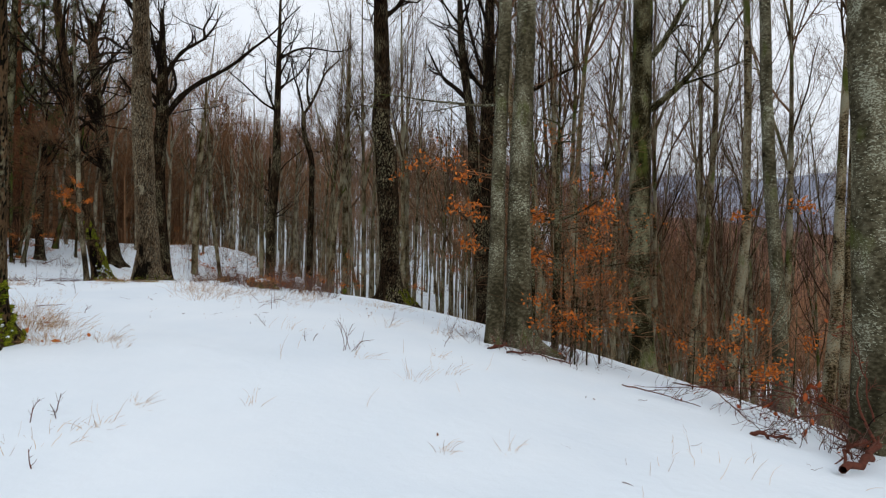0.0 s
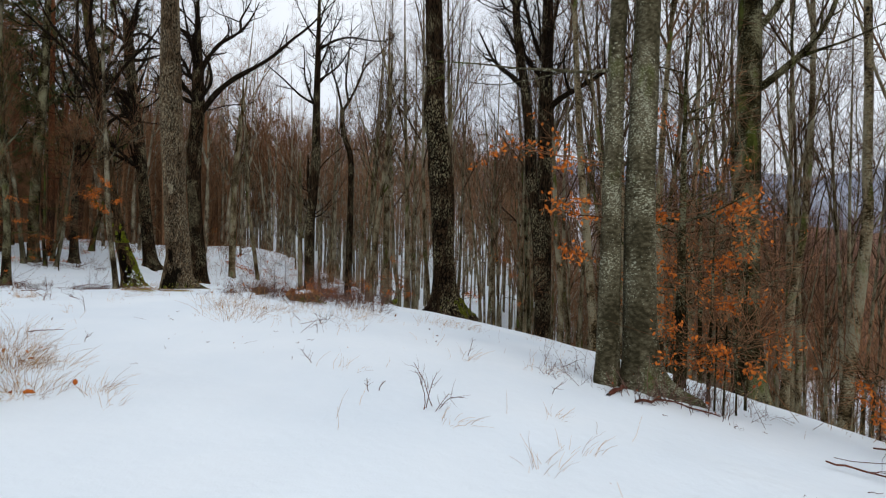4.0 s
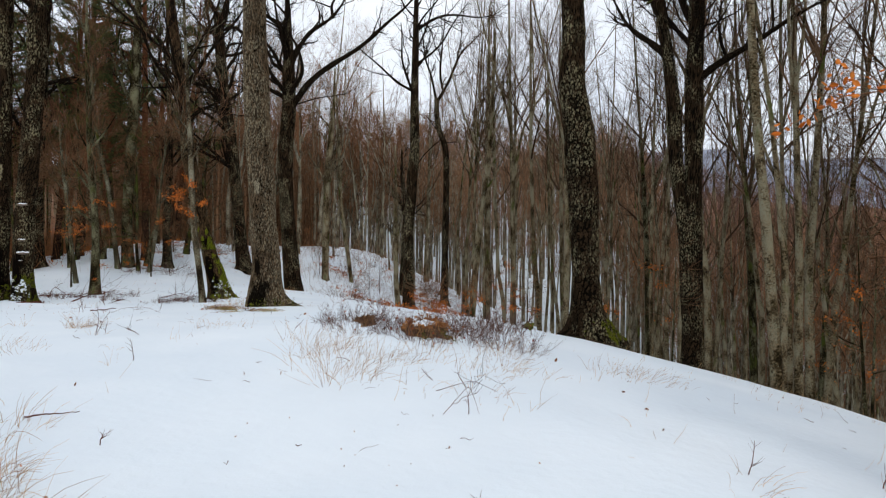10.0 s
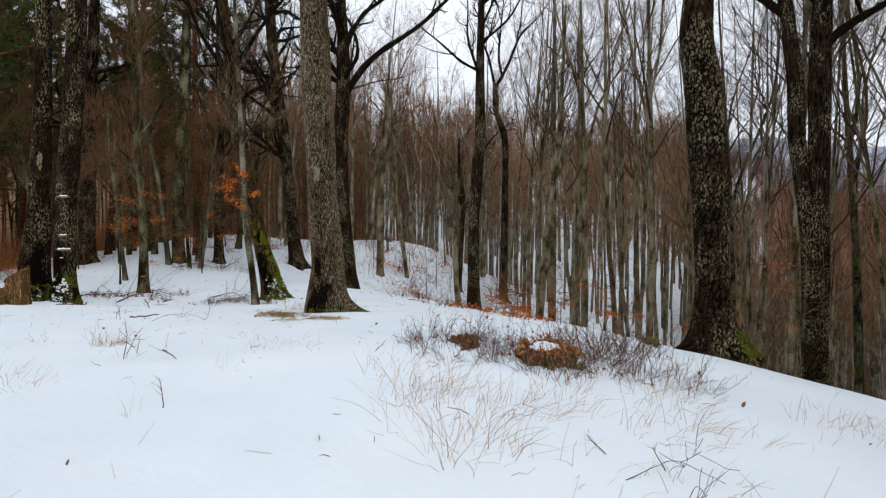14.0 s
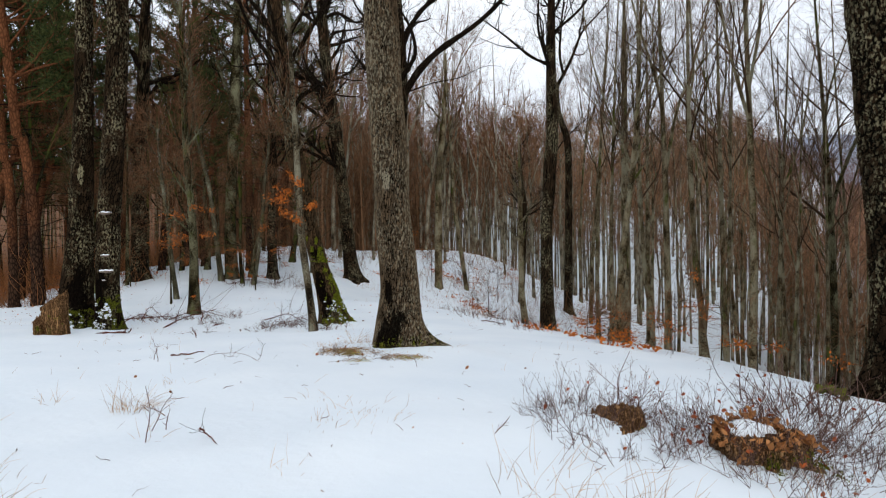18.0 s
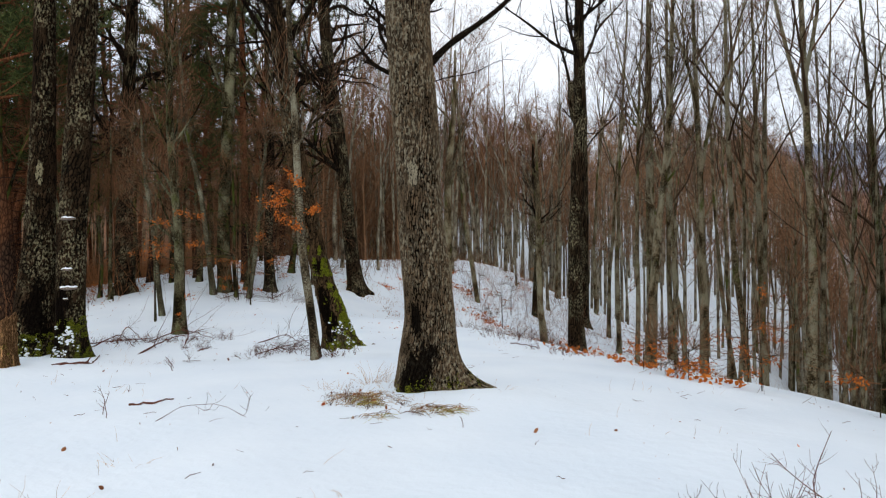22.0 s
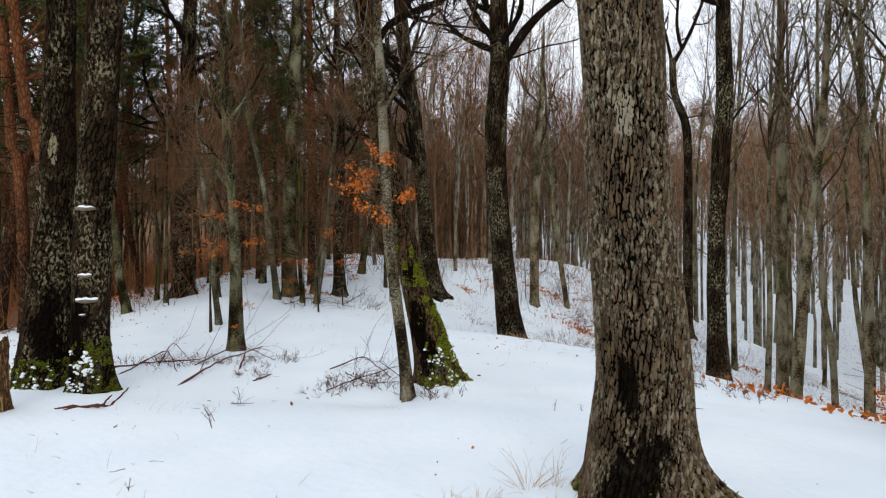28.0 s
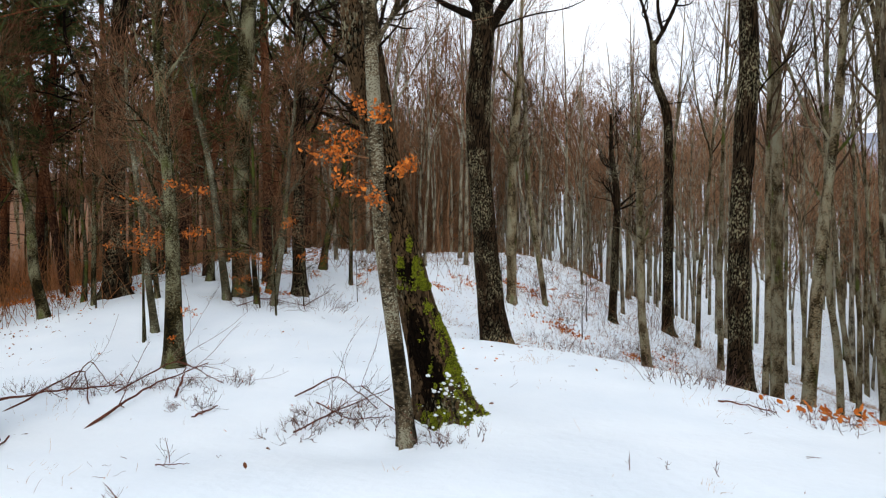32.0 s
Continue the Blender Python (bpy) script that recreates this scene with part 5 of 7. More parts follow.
def bracket(e, x, y, z, way, size):
    """A half-round fungus bracket with snow on it, on the side of a trunk."""
    a = np.linspace(-math.pi / 2, math.pi / 2, 13)
    uneven = 1 + 0.10 * np.sin(3 * a + z * 9) + 0.06 * np.sin(7 * a + z * 5)
    rim = np.stack([np.cos(a) * size * 0.8 * uneven, np.sin(a) * size * uneven], -1)
    levels = [(0.0, 0.55), (0.03, 0.95), (0.055, 1.0), (0.075, 0.9)]
    v = np.concatenate([np.column_stack([rim * k, np.full(13, h * size * 5)]) for h, k in levels] + [[[0, 0, 0.08 * size * 5]]])
    f = [[r * 13 + i, r * 13 + i + 1, (r + 1) * 13 + i + 1, (r + 1) * 13 + i] for r in range(3) for i in range(12)]
    f += [[39 + i, 39 + i + 1, 52, 52] for i in range(12)]
    turn = np.array([[math.cos(way), -math.sin(way), 0], [math.sin(way), math.cos(way), 0], [0, 0, 1]])
    off = np.array([x, y, z])
    ob = part("bracket_fungus", mesh_of("bracket_fungus", v @ turn.T + off, f, FUNGUS), e, "grey-brown bracket fungus")
    k = np.linspace(0, 1, 6)
    swell = 1 + 0.10 * np.sin(4 * a + z * 7)
    dome = np.concatenate([np.column_stack([rim * (0.98 * math.cos(q * math.pi / 2)), (0.36 + 0.24 * math.sin(q * math.pi / 2)) * size * swell]) for q in k])
    g = [[r * 13 + i, r * 13 + i + 1, (r + 1) * 13 + i + 1, (r + 1) * 13 + i] for r in range(5) for i in range(12)]
    part("snow_cap", mesh_of("snow_cap", dome @ turn.T + off, g, CAP_SNOW), ob, "cap of white snow")


for bx, by, bz, size in ((0.15, -0.12, 2.45, 0.12), (0.15, -0.14, 1.58, 0.10), (0.16, -0.13, 1.25, 0.13), (0.14, -0.16, 1.08, 0.06)):
    bracket(twin_b, bx, by, bz, radians(-38), size)


def leafy_sprays(e, seed, sprays, leaf=0.046, mat=None):
    """Thin side branches with withered leaves: (x, y, z, heading, length, leaves) from the tree's foot."""
    g = np.random.default_rng(seed)
    stems, leaves = [], []
    for x, y, z, way, length, count in sprays:
        k = np.linspace(0, 1, 6)[:, None]
        d = np.array([math.cos(radians(way)), math.sin(radians(way)), 0.12])
        line = np.array([x, y, z]) + k * d * length + np.cumsum(g.normal(size=(6, 3)) * 0.03 * length, 0) * k
        c2, r2 = sprout(g, line[None], np.full((1, 6), 0.006), 7, (0.25, 1), (length * 0.2, length * 0.45), (30, 55), 4, 0.6, 0.12, 0.0)
        stems += [tubes(line[None], np.linspace(0.009, 0.003, 6)[None], 4), tubes(c2, np.maximum(r2, 0.002), 3)]
        pts = np.concatenate([c2.reshape(-1, 3), line[2:]])
        leaves.append(leaf_blades(g, pts[g.integers(0, len(pts), int(count * 1.5))], leaf, 0.035))
    part("leafy_wood", mesh_of("leafy_wood", *join(stems), TWIG_BROWN), e, "thin leaf-bearing side branches", "stuff")
    part("withered_leaves", mesh_of("withered_leaves", *join(leaves), mat or ORANGE, False), e, "orange-brown withered leaves", "stuff")


leafy_sprays(thin_beech, 11, [(-0.22, -0.1, 2.75, 205, 0.62, 90), (-0.22, -0.08, 2.95, 190, 0.5, 70), (-0.2, -0.1, 2.6, 15, 0.35, 80), (-0.22, -0.1, 3.1, -60, 0.45, 60), (-0.2, -0.1, 2.5, 225, 0.5, 60), (-0.24, -0.1, 3.3, 150, 0.4, 40), (-0.2, -0.1, 2.35, -70, 0.35, 50)])
leafy_sprays(pair_beech, 13, [(0, 0, 2.38, 178, 1.35, 60), (0, 0, 2.34, 190, 0.9, 45), (0, 0, 1.95, 184, 0.8, 50), (0, 0, 1.8, 200, 0.6, 30), (0, 0, 1.35, 186, 0.55, 50), (0.1, 0, 2.2, 60, 0.6, 20)], 0.05)
slope_beech = next(o for o in scene.objects if o.get("label", "").startswith("pale grey beech on the slope"))
leafy_sprays(slope_beech, 14, [(0.05, 0, 3.0, 150, 0.5, 30), (0.05, 0, 3.2, 10, 0.6, 40), (0.1, 0, 1.3, 200, 0.9, 60), (0.2, 0, 0.6, 230, 0.8, 60)], 0.06)
young_beech = next(o for o in scene.objects if o.get("label", "").startswith("straight young beech"))
leafy_sprays(young_beech, 12, [(0, 0, 2.15, 200, 0.7, 60), (0, 0, 2.2, 20, 0.55, 50), (0, 0, 2.75, 215, 0.8, 55), (0, 0, 2.9, 10, 0.6, 45), (0, 0, 3.0, -50, 0.5, 30), (0.05, 0, 0.9, 10, 0.3, 20), (0, 0, 0.5, -60, 0.2, 20)])


def sapling(x, y, height, seed, leaves, label, radius=0.02, spread=0.7, start=0.3, group="leafy beech saplings"):
    e = thing("beech_sapling", x, y, label, "sapling", group)
    g = np.random.default_rng(seed)
    lean = g.normal(size=2) * 0.12 * height / 3
    me, centre, radii = trunk_mesh("stem", [(0, 0, 0, radius), (height * 0.5, *(lean * 0.4), radius * 0.7)], height, 0.004, BEECH_GREEN, 8, 0.15, 0.0, 9, 0.2, seed, 0.2)
    part("stem", me, e)
    decide(e, BEECH_GREEN, TWIG_BROWN, centre, radii, g, max(5, int(height * 3)), (start, 0.97), (spread * 0.5, spread), (50, 85), 0.12, 0.03, 4, 3, 0.6, whole=True)
    if leaves:
        n = max(3, leaves // 30)
        rows = [(0, 0, height * g.uniform(start, 0.9), g.uniform(0, 360), spread * g.uniform(0.6, 1.2), 30) for _ in range(n)]
        leafy_sprays(e, seed + 500, rows)
    return e


for n, (x, y, h, leaves) in enumerate(merged(
    ((1.68, 10.07, 3.2, 150), (1.6, 8.24, 0.9, 110), (3.18, 8.29, 0.8, 70), (3.55, 7.7, 0.7, 90), (1.58, 8.4, 0.9, 110), (1.73, 9.8, 1.6, 90), (-19.37, 23.41, 3.0, 50), (-19.44, 23.52, 2.4, 40), (-18.5, 26.47, 2.6, 60), (-18.64, 27.79, 1.8, 50), (-19.25, 26.81, 1.6, 30), (-19.55, 29.16, 1.4, 60), (-16.53, 38.37, 1.8, 40), (-13.15, 37.3, 2.2, 70), (-15.24, 40.48, 1.2, 60), (-19.82, 32.1, 2.6, 0), (-13.44, 39.98, 1.9, 50), (-18.32, 29.98, 1.2, 40), (-20.6, 27.03, 2.4, 0), (-23.4, 25.57, 2.2, 0), (-23.16, 34.35, 2.5, 30)),
    ((1.69, 8.91, 2.2, 90), (2.1, 8.93, 1.6, 60), (3.91, 9.62, 0.6, 40), (1.82, 8.46, 1.0, 60), (-5.9, 20.98, 0.5, 25), (-5.48, 20.12, 0.45, 30), (-6.2, 21.31, 0.5, 40), (-4.51, 19.88, 0.5, 40), (-3.23, 19.31, 0.5, 40), (-5.67, 20.41, 0.3, 30), (-15.56, 40.27, 0.5, 60), (-14.02, 37.47, 0.4, 70), (-13.65, 37.21, 0.35, 60), (-14.3, 46.52, 1.2, 90), (-11.27, 37.4, 0.5, 40), (-10.27, 38.44, 0.6, 60)),
    ((-16.72, 40.4, 1.0, 40), (-21.34, 46.37, 1.5, 50), (-19.81, 33.22, 0.5, 30), (-30.2, 28.2, 0.6, 60), (-26.42, 27.58, 0.5, 50), (-27.79, 29.7, 0.7, 50), (-23.67, 29.1, 0.6, 40), (-21.56, 30.23, 0.8, 60), (-20.82, 31.14, 0.6, 50), (-20.13, 27.46, 0.4, 30), (4.5, 20.5, 4.5, 240), (6.2, 21.8, 4.2, 200), (3.2, 17.6, 3.6, 150), (1.5, 11.6, 4.4, 120), (2.6, 11.9, 4.6, 120), (4.2, 14.2, 2.6, 120), (2.6, 12.6, 2.4, 110), (0.3, 21, 3.0, 60), (6.5, 12, 2.2, 90), (-3.5, 24, 2.4, 20)),
    ((7.5, 9.5, 2.2, 80), (-4.5, 22.0, 1.2, 50), (-1.5, 20.5, 1.2, 40)),
)):
    sapling(x, y, h, 200 + n, leaves, "beech sapling holding orange withered leaves" if leaves else "bare thin beech sapling with brown twigs", 0.004 + 0.008 * h, 0.35 + 0.2 * h)


leaning_sapling = sapling(1.52, 9.35, 4.6, 290, 0, "thin dark leaning beech sapling with tiers of orange leaves", 0.05, 0.9)
leafy_sprays(leaning_sapling, 291, [(0.05, 0, 2.05, 5, 0.95, 110), (0.05, 0, 2.0, 185, 0.45, 60), (0.05, 0, 1.45, 0, 0.65, 90), (0.05, 0, 1.4, 200, 0.5, 50), (0.05, 0, 1.0, -40, 0.5, 50)], 0.06)


# ---- stumps ----
def stump(x, y, radius, height, slant, seed, label, way=0.0, snow=0.0, undercut=0.0, roots=()):
    """A weathered stump: lobed, splintered sides, a slanting cut face and, where snow lies, a cushion on it."""
    e = thing("tree_stump", x, y, label, "stump", sink=0.04)
    g = np.random.default_rng(seed)
    n, rows = 72, 18
    th = np.linspace(0, 2 * math.pi, n, endpoint=False)
    lobe = 1 + 0.10 * np.cos(3 * th + seed) + 0.06 * np.cos(7 * th + 2 * seed) + 0.025 * g.normal(size=n)
    top = height + slant * np.cos(th - way) + 0.03 * np.abs(np.sin(4 * th + seed)) * g.uniform(0, 1, n) + 0.012 * g.normal(size=n)
    k = np.linspace(0, 1, rows)[:, None]
    grain = 0.02 * np.sin(th * 19 + 2 * np.sin(th * 3)) + 0.012 * np.sin(th * 37 + seed)
    r = radius * lobe * (1 - undercut * (1 - k) + 0.35 * np.exp(-k * 6) * (0.5 + 0.6 * np.cos(4 * th + seed))) + radius * grain * 1.6 * (0.4 + 0.6 * k) + 0.006 * g.normal(size=(rows, n))
    v = np.stack([r * np.cos(th), r * np.sin(th), k * top - 0.1], -1).reshape(-1, 3)
    idx = np.arange(rows * n).reshape(rows, n)
    f = np.stack([idx[:-1], np.roll(idx, -1, 1)[:-1], np.roll(idx, -1, 1)[1:], idx[1:]], -1).reshape(-1, 4)
    part("rotten_wood", mesh_of("rotten_wood", v, f, CUT_WOOD), e, "reddish-brown weathered wood")
    rings = np.linspace(1, 0.02, 12)[:, None]
    flat = height + slant * rings * np.cos(th - way)
    face = np.where(rings > 0.93, top, flat - 0.015 + 0.018 * np.sin(rings * 40 + th * 2) * rings + 0.010 * g.normal(size=(12, n)))
    inner = np.stack([r[-1] * rings * np.cos(th), r[-1] * rings * np.sin(th), face - 0.1], -1).reshape(-1, 3)
    idx = np.arange(12 * n).reshape(12, n)
    fi = np.stack([idx[:-1], np.roll(idx, -1, 1)[:-1], np.roll(idx, -1, 1)[1:], idx[1:]], -1).reshape(-1, 4)
    part("cut_face", mesh_of("cut_face", inner, fi, CUT_FACE), e, "splintered brown cut face")
    for heading, length, thick in roots:
        a = radians(heading)
        q = np.linspace(0, 1, 8)[:, None]
        line = np.array([math.cos(a), math.sin(a), 0]) * (radius * 0.7 + q * length) + np.array([0, 0, 1]) * (0.62 * height * (1 - q) ** 1.5 - 0.06)
        line = line + g.normal(size=(8, 3)) * 0.012
        part("root", mesh_of("root", *tubes(line[None], (thick * np.linspace(1.1, 0.5, 8) * g.uniform(0.85, 1.15, 8))[None], 9), CUT_WOOD), e, "gnarled mossy root")
        at = np.repeat(line[1:6], 60, 0) + g.normal(size=(300, 3)) * thick * 0.5 + np.array([0, 0, thick * 0.9])
        part("root_moss", mesh_of("root_moss", *quill(at, unit(g.normal(size=(300, 3)) * 0.6 + np.array([0, 0, 1.0])), g.uniform(0.01, 0.025, 300), np.full(300, 0.006)), MOSS, False), e, "green moss on the root", "stuff")
    if snow:
        m = 11
        rings = np.linspace(1, 0.02, m)[:, None]
        lump = snow * (1 + 0.07 * np.sin(2 * th + seed) + 0.05 * np.sin(5 * th + 2 * seed))
        back = (1 - snow) * radius
        wx, wy = r[-1] * lump * rings * np.cos(th) - 0.25 * back, r[-1] * lump * rings * np.sin(th) + 0.9 * back
        lie = height + slant * (wx * math.cos(way) + wy * math.sin(way)) / radius
        wz = lie - 0.105 + 0.05 * np.sqrt(np.maximum(1 - rings ** 2, 0)) + 0.012 * np.sin(wx * 23) * np.sin(wy * 19)
        idx = np.arange(m * n).reshape(m, n)
        fw = np.stack([idx[:-1], np.roll(idx, -1, 1)[:-1], np.roll(idx, -1, 1)[1:], idx[1:]], -1).reshape(-1, 4)
        part("snow_cap", mesh_of("snow_cap", np.stack([wx, wy, wz], -1).reshape(-1, 3), fw, CAP_SNOW), e, "rounded cap of snow")
        count = int(560 * snow)
        pick, inward = g.integers(0, n, count), g.uniform(0.72, 1.03, count)
        rim = np.stack([r[-1][pick] * inward * np.cos(th[pick]), r[-1][pick] * inward * np.sin(th[pick]), top[pick] - 0.1 + 0.035 - 0.08 * g.uniform(0, 1, count) ** 2], -1)
        part("caught_leaves", mesh_of("caught_leaves", *leaf_blades(g, rim, 0.055, 0.02), RUST_LEAF, False), e, "brown leaves caught on the rim", "stuff")
    tuft = tufts_on(g, child(e, "rotten_wood").data, -30, 0.7, -0.05, height * 0.6, 260, 0.016)
    part("moss", mesh_of("moss", *tuft, MOSS, False), e, "patch of green moss", "stuff")
    return e


CUT_FACE = bark("splintered_stump_face", (0.11, 0.056, 0.024), (0.34, 0.19, 0.09), (0.44, 0.30, 0.17), 0.04, 30, (1, 1, 1), 0.012)
RUST_LEAF = plain("rusty_leaves", (0.19, 0.075, 0.026), (0.46, 0.21, 0.08), 6, by_piece=True, bump=0)
stump(-4.87, 12.66, 0.22, 0.20, 0.10, 31, "low rotten stump with a slanting brown face among brambles", 0.75)
stump(-3.93, 12.62, 0.27, 0.30, 0.02, 32, "wide undercut rotten stump with brown leaves under a little snow", 1.5, 0.50, 0.25, ((-20, 0.36, 0.05), (-75, 0.20, 0.045)))
stump(-15.14, 16.35, 0.20, 0.80, 0.14, 33, "tall broken stump of reddish wood beside the twin oaks", 1.0)
stump(-15.28, 16.14, 0.09, 0.40, 0.10, 34, "split piece of a rotten stump", 2.0)


# ---- brambles, grass and twigs in the snow ----
def bramble(x, y, radius, stems, height, seed, leaves, label, thick=1.0):
    e = thing("bramble", x, y, label, "bramble")
    g = np.random.default_rng(seed)
    a, q = g.uniform(0, 2 * math.pi, stems), radius * np.sqrt(g.uniform(0, 1, stems))
    p = np.stack([q * np.cos(a), q * np.sin(a), np.full(stems, -0.03)], -1)
    p[:, 2] += ground_z(x + p[:, 0], y + p[:, 1]) - float(ground_z(x, y))
    d = unit(np.stack([np.cos(a) * 0.5, np.sin(a) * 0.5, np.ones(stems)], -1) + g.normal(size=(stems, 3)) * 0.3)
    ln = height * g.uniform(0.4, 1.2, stems)
    line = [p]
    for _ in range(5):
        d = unit(d + g.normal(size=d.shape) * 0.22)
        p = p + d * (ln / 5)[:, None]
        line.append(p)
    c = np.stack(line, 1)
    rr = thick * np.linspace(0.0022, 0.0010, 6) * np.ones((stems, 1))
    c2, r2 = sprout(g, c, rr, stems * 7, (0.2, 1), (0.05, 0.17), (30, 60), 4, 0.8, 0.2, 0.1)
    part("stem_tangle", mesh_of("stem_tangle", *join([tubes(c, rr, 4), tubes(c2, np.maximum(r2, 0.0010), 3)]), TWIG_GREY), e, "thin grey-brown stems", "stuff")
    if leaves:
        pts = c2.reshape(-1, 3)
        part("red_leaves", mesh_of("red_leaves", *leaf_blades(g, pts[g.integers(0, len(pts), max(2, int(leaves * 0.7)))], 0.042, 0.01), RED_LEAF, False), e, "scattered rust-red leaves", "stuff")


TWIG_GREY = plain("grey_bramble_stems", (0.045, 0.024, 0.020), (0.19, 0.115, 0.090), 3, by_piece=True, bump=0)
RED_LEAF = plain("rust_red_leaves", (0.14, 0.025, 0.012), (0.36, 0.09, 0.03), 6, by_piece=True, bump=0)
TANGLES = merged(
    ((4.45, 9.3, 0.6, 34, 0.5, 20), (4.75, 8.48, 0.6, 40, 0.6, 16), (4.24, 6.81, 0.55, 50, 0.6, 8), (3.27, 5.65, 0.4, 26, 0.35, 6), (4.41, 6.6, 0.5, 40, 0.6, 6), (1.38, 8.3, 0.45, 30, 0.45, 8), (0.84, 8.28, 0.4, 22, 0.35, 5), (1.25, 8.62, 0.5, 26, 0.4, 6), (-13.71, 35.07, 0.8, 60, 0.45, 8), (-12.35, 35.99, 0.8, 60, 0.5, 10), (-11.46, 38.4, 0.7, 50, 0.5, 10), (-9.38, 24.11, 0.6, 40, 0.45, 4), (-8.02, 22.8, 0.5, 16, 0.22, 3), (-7.59, 22.62, 0.5, 18, 0.25, 4), (-11.27, 38.2, 0.7, 50, 0.5, 6)),
    ((-3.38, 14.68, 0.5, 40, 0.55, 3), (-3.16, 14.44, 0.5, 40, 0.55, 6), (-18.33, 27.91, 0.7, 50, 0.6, 6), (-19.24, 31.83, 0.6, 30, 0.5, 4), (-19.32, 26.79, 0.6, 40, 0.5, 6), (-17.39, 20.02, 0.45, 24, 0.22, 3), (-16.76, 20.21, 0.45, 26, 0.24, 4), (-16.54, 20.65, 0.4, 22, 0.22, 3), (-15.88, 20.72, 0.4, 24, 0.25, 3), (-14.93, 20.11, 0.3, 18, 0.15, 2), (-13.09, 19.69, 0.35, 22, 0.16, 4), (-13.05, 20.22, 0.4, 26, 0.2, 6), (-12.96, 20.61, 0.35, 22, 0.18, 5), (-12.42, 20.24, 0.3, 18, 0.15, 3), (-11.64, 19.91, 0.3, 18, 0.16, 4)),
    ((-11.32, 19.87, 0.3, 16, 0.18, 3), (-15.26, 21.07, 0.4, 20, 0.3, 2), (-8.75, 15.69, 0.3, 16, 0.08, 4), (-8.43, 15.67, 0.3, 12, 0.07, 2)),
)
for n, (x, y, r, k, h, lv) in enumerate(((-5.0, 12.9, 0.42, 110, 0.42, 14), (-4.75, 12.5, 0.5, 60, 0.30, 6), (-3.95, 12.85, 0.42, 150, 0.44, 80), (-3.8, 12.25, 0.28, 50, 0.28, 10), (-4.35, 12.6, 0.3, 50, 0.3, 8), (-3.4, 12.8, 0.5, 110, 0.42, 50), (-2.9, 12.7, 0.5, 50, 0.36, 8), (-4.2, 12.6, 0.4, 50, 0.30, 8), (-3.55, 13.1, 0.4, 80, 0.42, 10), (0.3, 8.7, 0.4, 22, 0.4, 3), (1.8, 8.6, 0.4, 26, 0.35, 6), (-9.3, 26.5, 0.8, 50, 0.5, 0), *TANGLES)):
    bramble(x, y, r, k, h, 300 + n, lv, "tangle of thin bramble stems with red leaves in snow" if lv else "tangle of thin bare stems in snow", 1.9 if (x, y, r, k, h, lv) in TANGLES else 1.0)


def grass_blades(g, x, y, count, height, spread, lean, thick=0.0015):
    """Bent dry blades of one tuft, as curves in the world."""
    a, q = g.uniform(0, 2 * math.pi, count), spread * np.sqrt(g.uniform(0, 1, count))
    px, py = x + q * np.cos(a), y + q * np.sin(a)
    p = np.stack([px, py, ground_z(px, py) - 0.02], -1)
    d = unit(np.stack([np.cos(a) * 0.22 + lean[0] * 0.7, np.sin(a) * 0.22 + lean[1] * 0.7, np.ones(count)], -1) + g.normal(size=(count, 3)) * 0.28)
    ln = 0.8 * height * g.uniform(0.25, 1.15, count)
    line = [p]
    for _ in range(4):
        d = unit(d + np.stack([np.cos(a) * 0.12 + lean[0] * 0.3, np.sin(a) * 0.12 + lean[1] * 0.3, np.full(count, -0.10)], -1) + g.normal(size=(count, 3)) * 0.14)
        p = p + d * (ln / 4)[:, None]
        line.append(p)
    return np.stack(line, 1), np.linspace(thick, thick * 0.35, 5) * g.uniform(0.7, 1.4, (count, 1))


def grass_tuft(x, y, count, height, spread, lean, seed, label, mat=None):
    g = np.random.default_rng(seed)
    c, r = grass_blades(g, x, y, count, height, spread, lean)
    ob = new("grass_tuft", mesh_of("grass_tuft", *tubes(c, r, 3), mat or STRAW))
    tagged(ob, label, "grass", "dry grass tufts", kind="stuff")


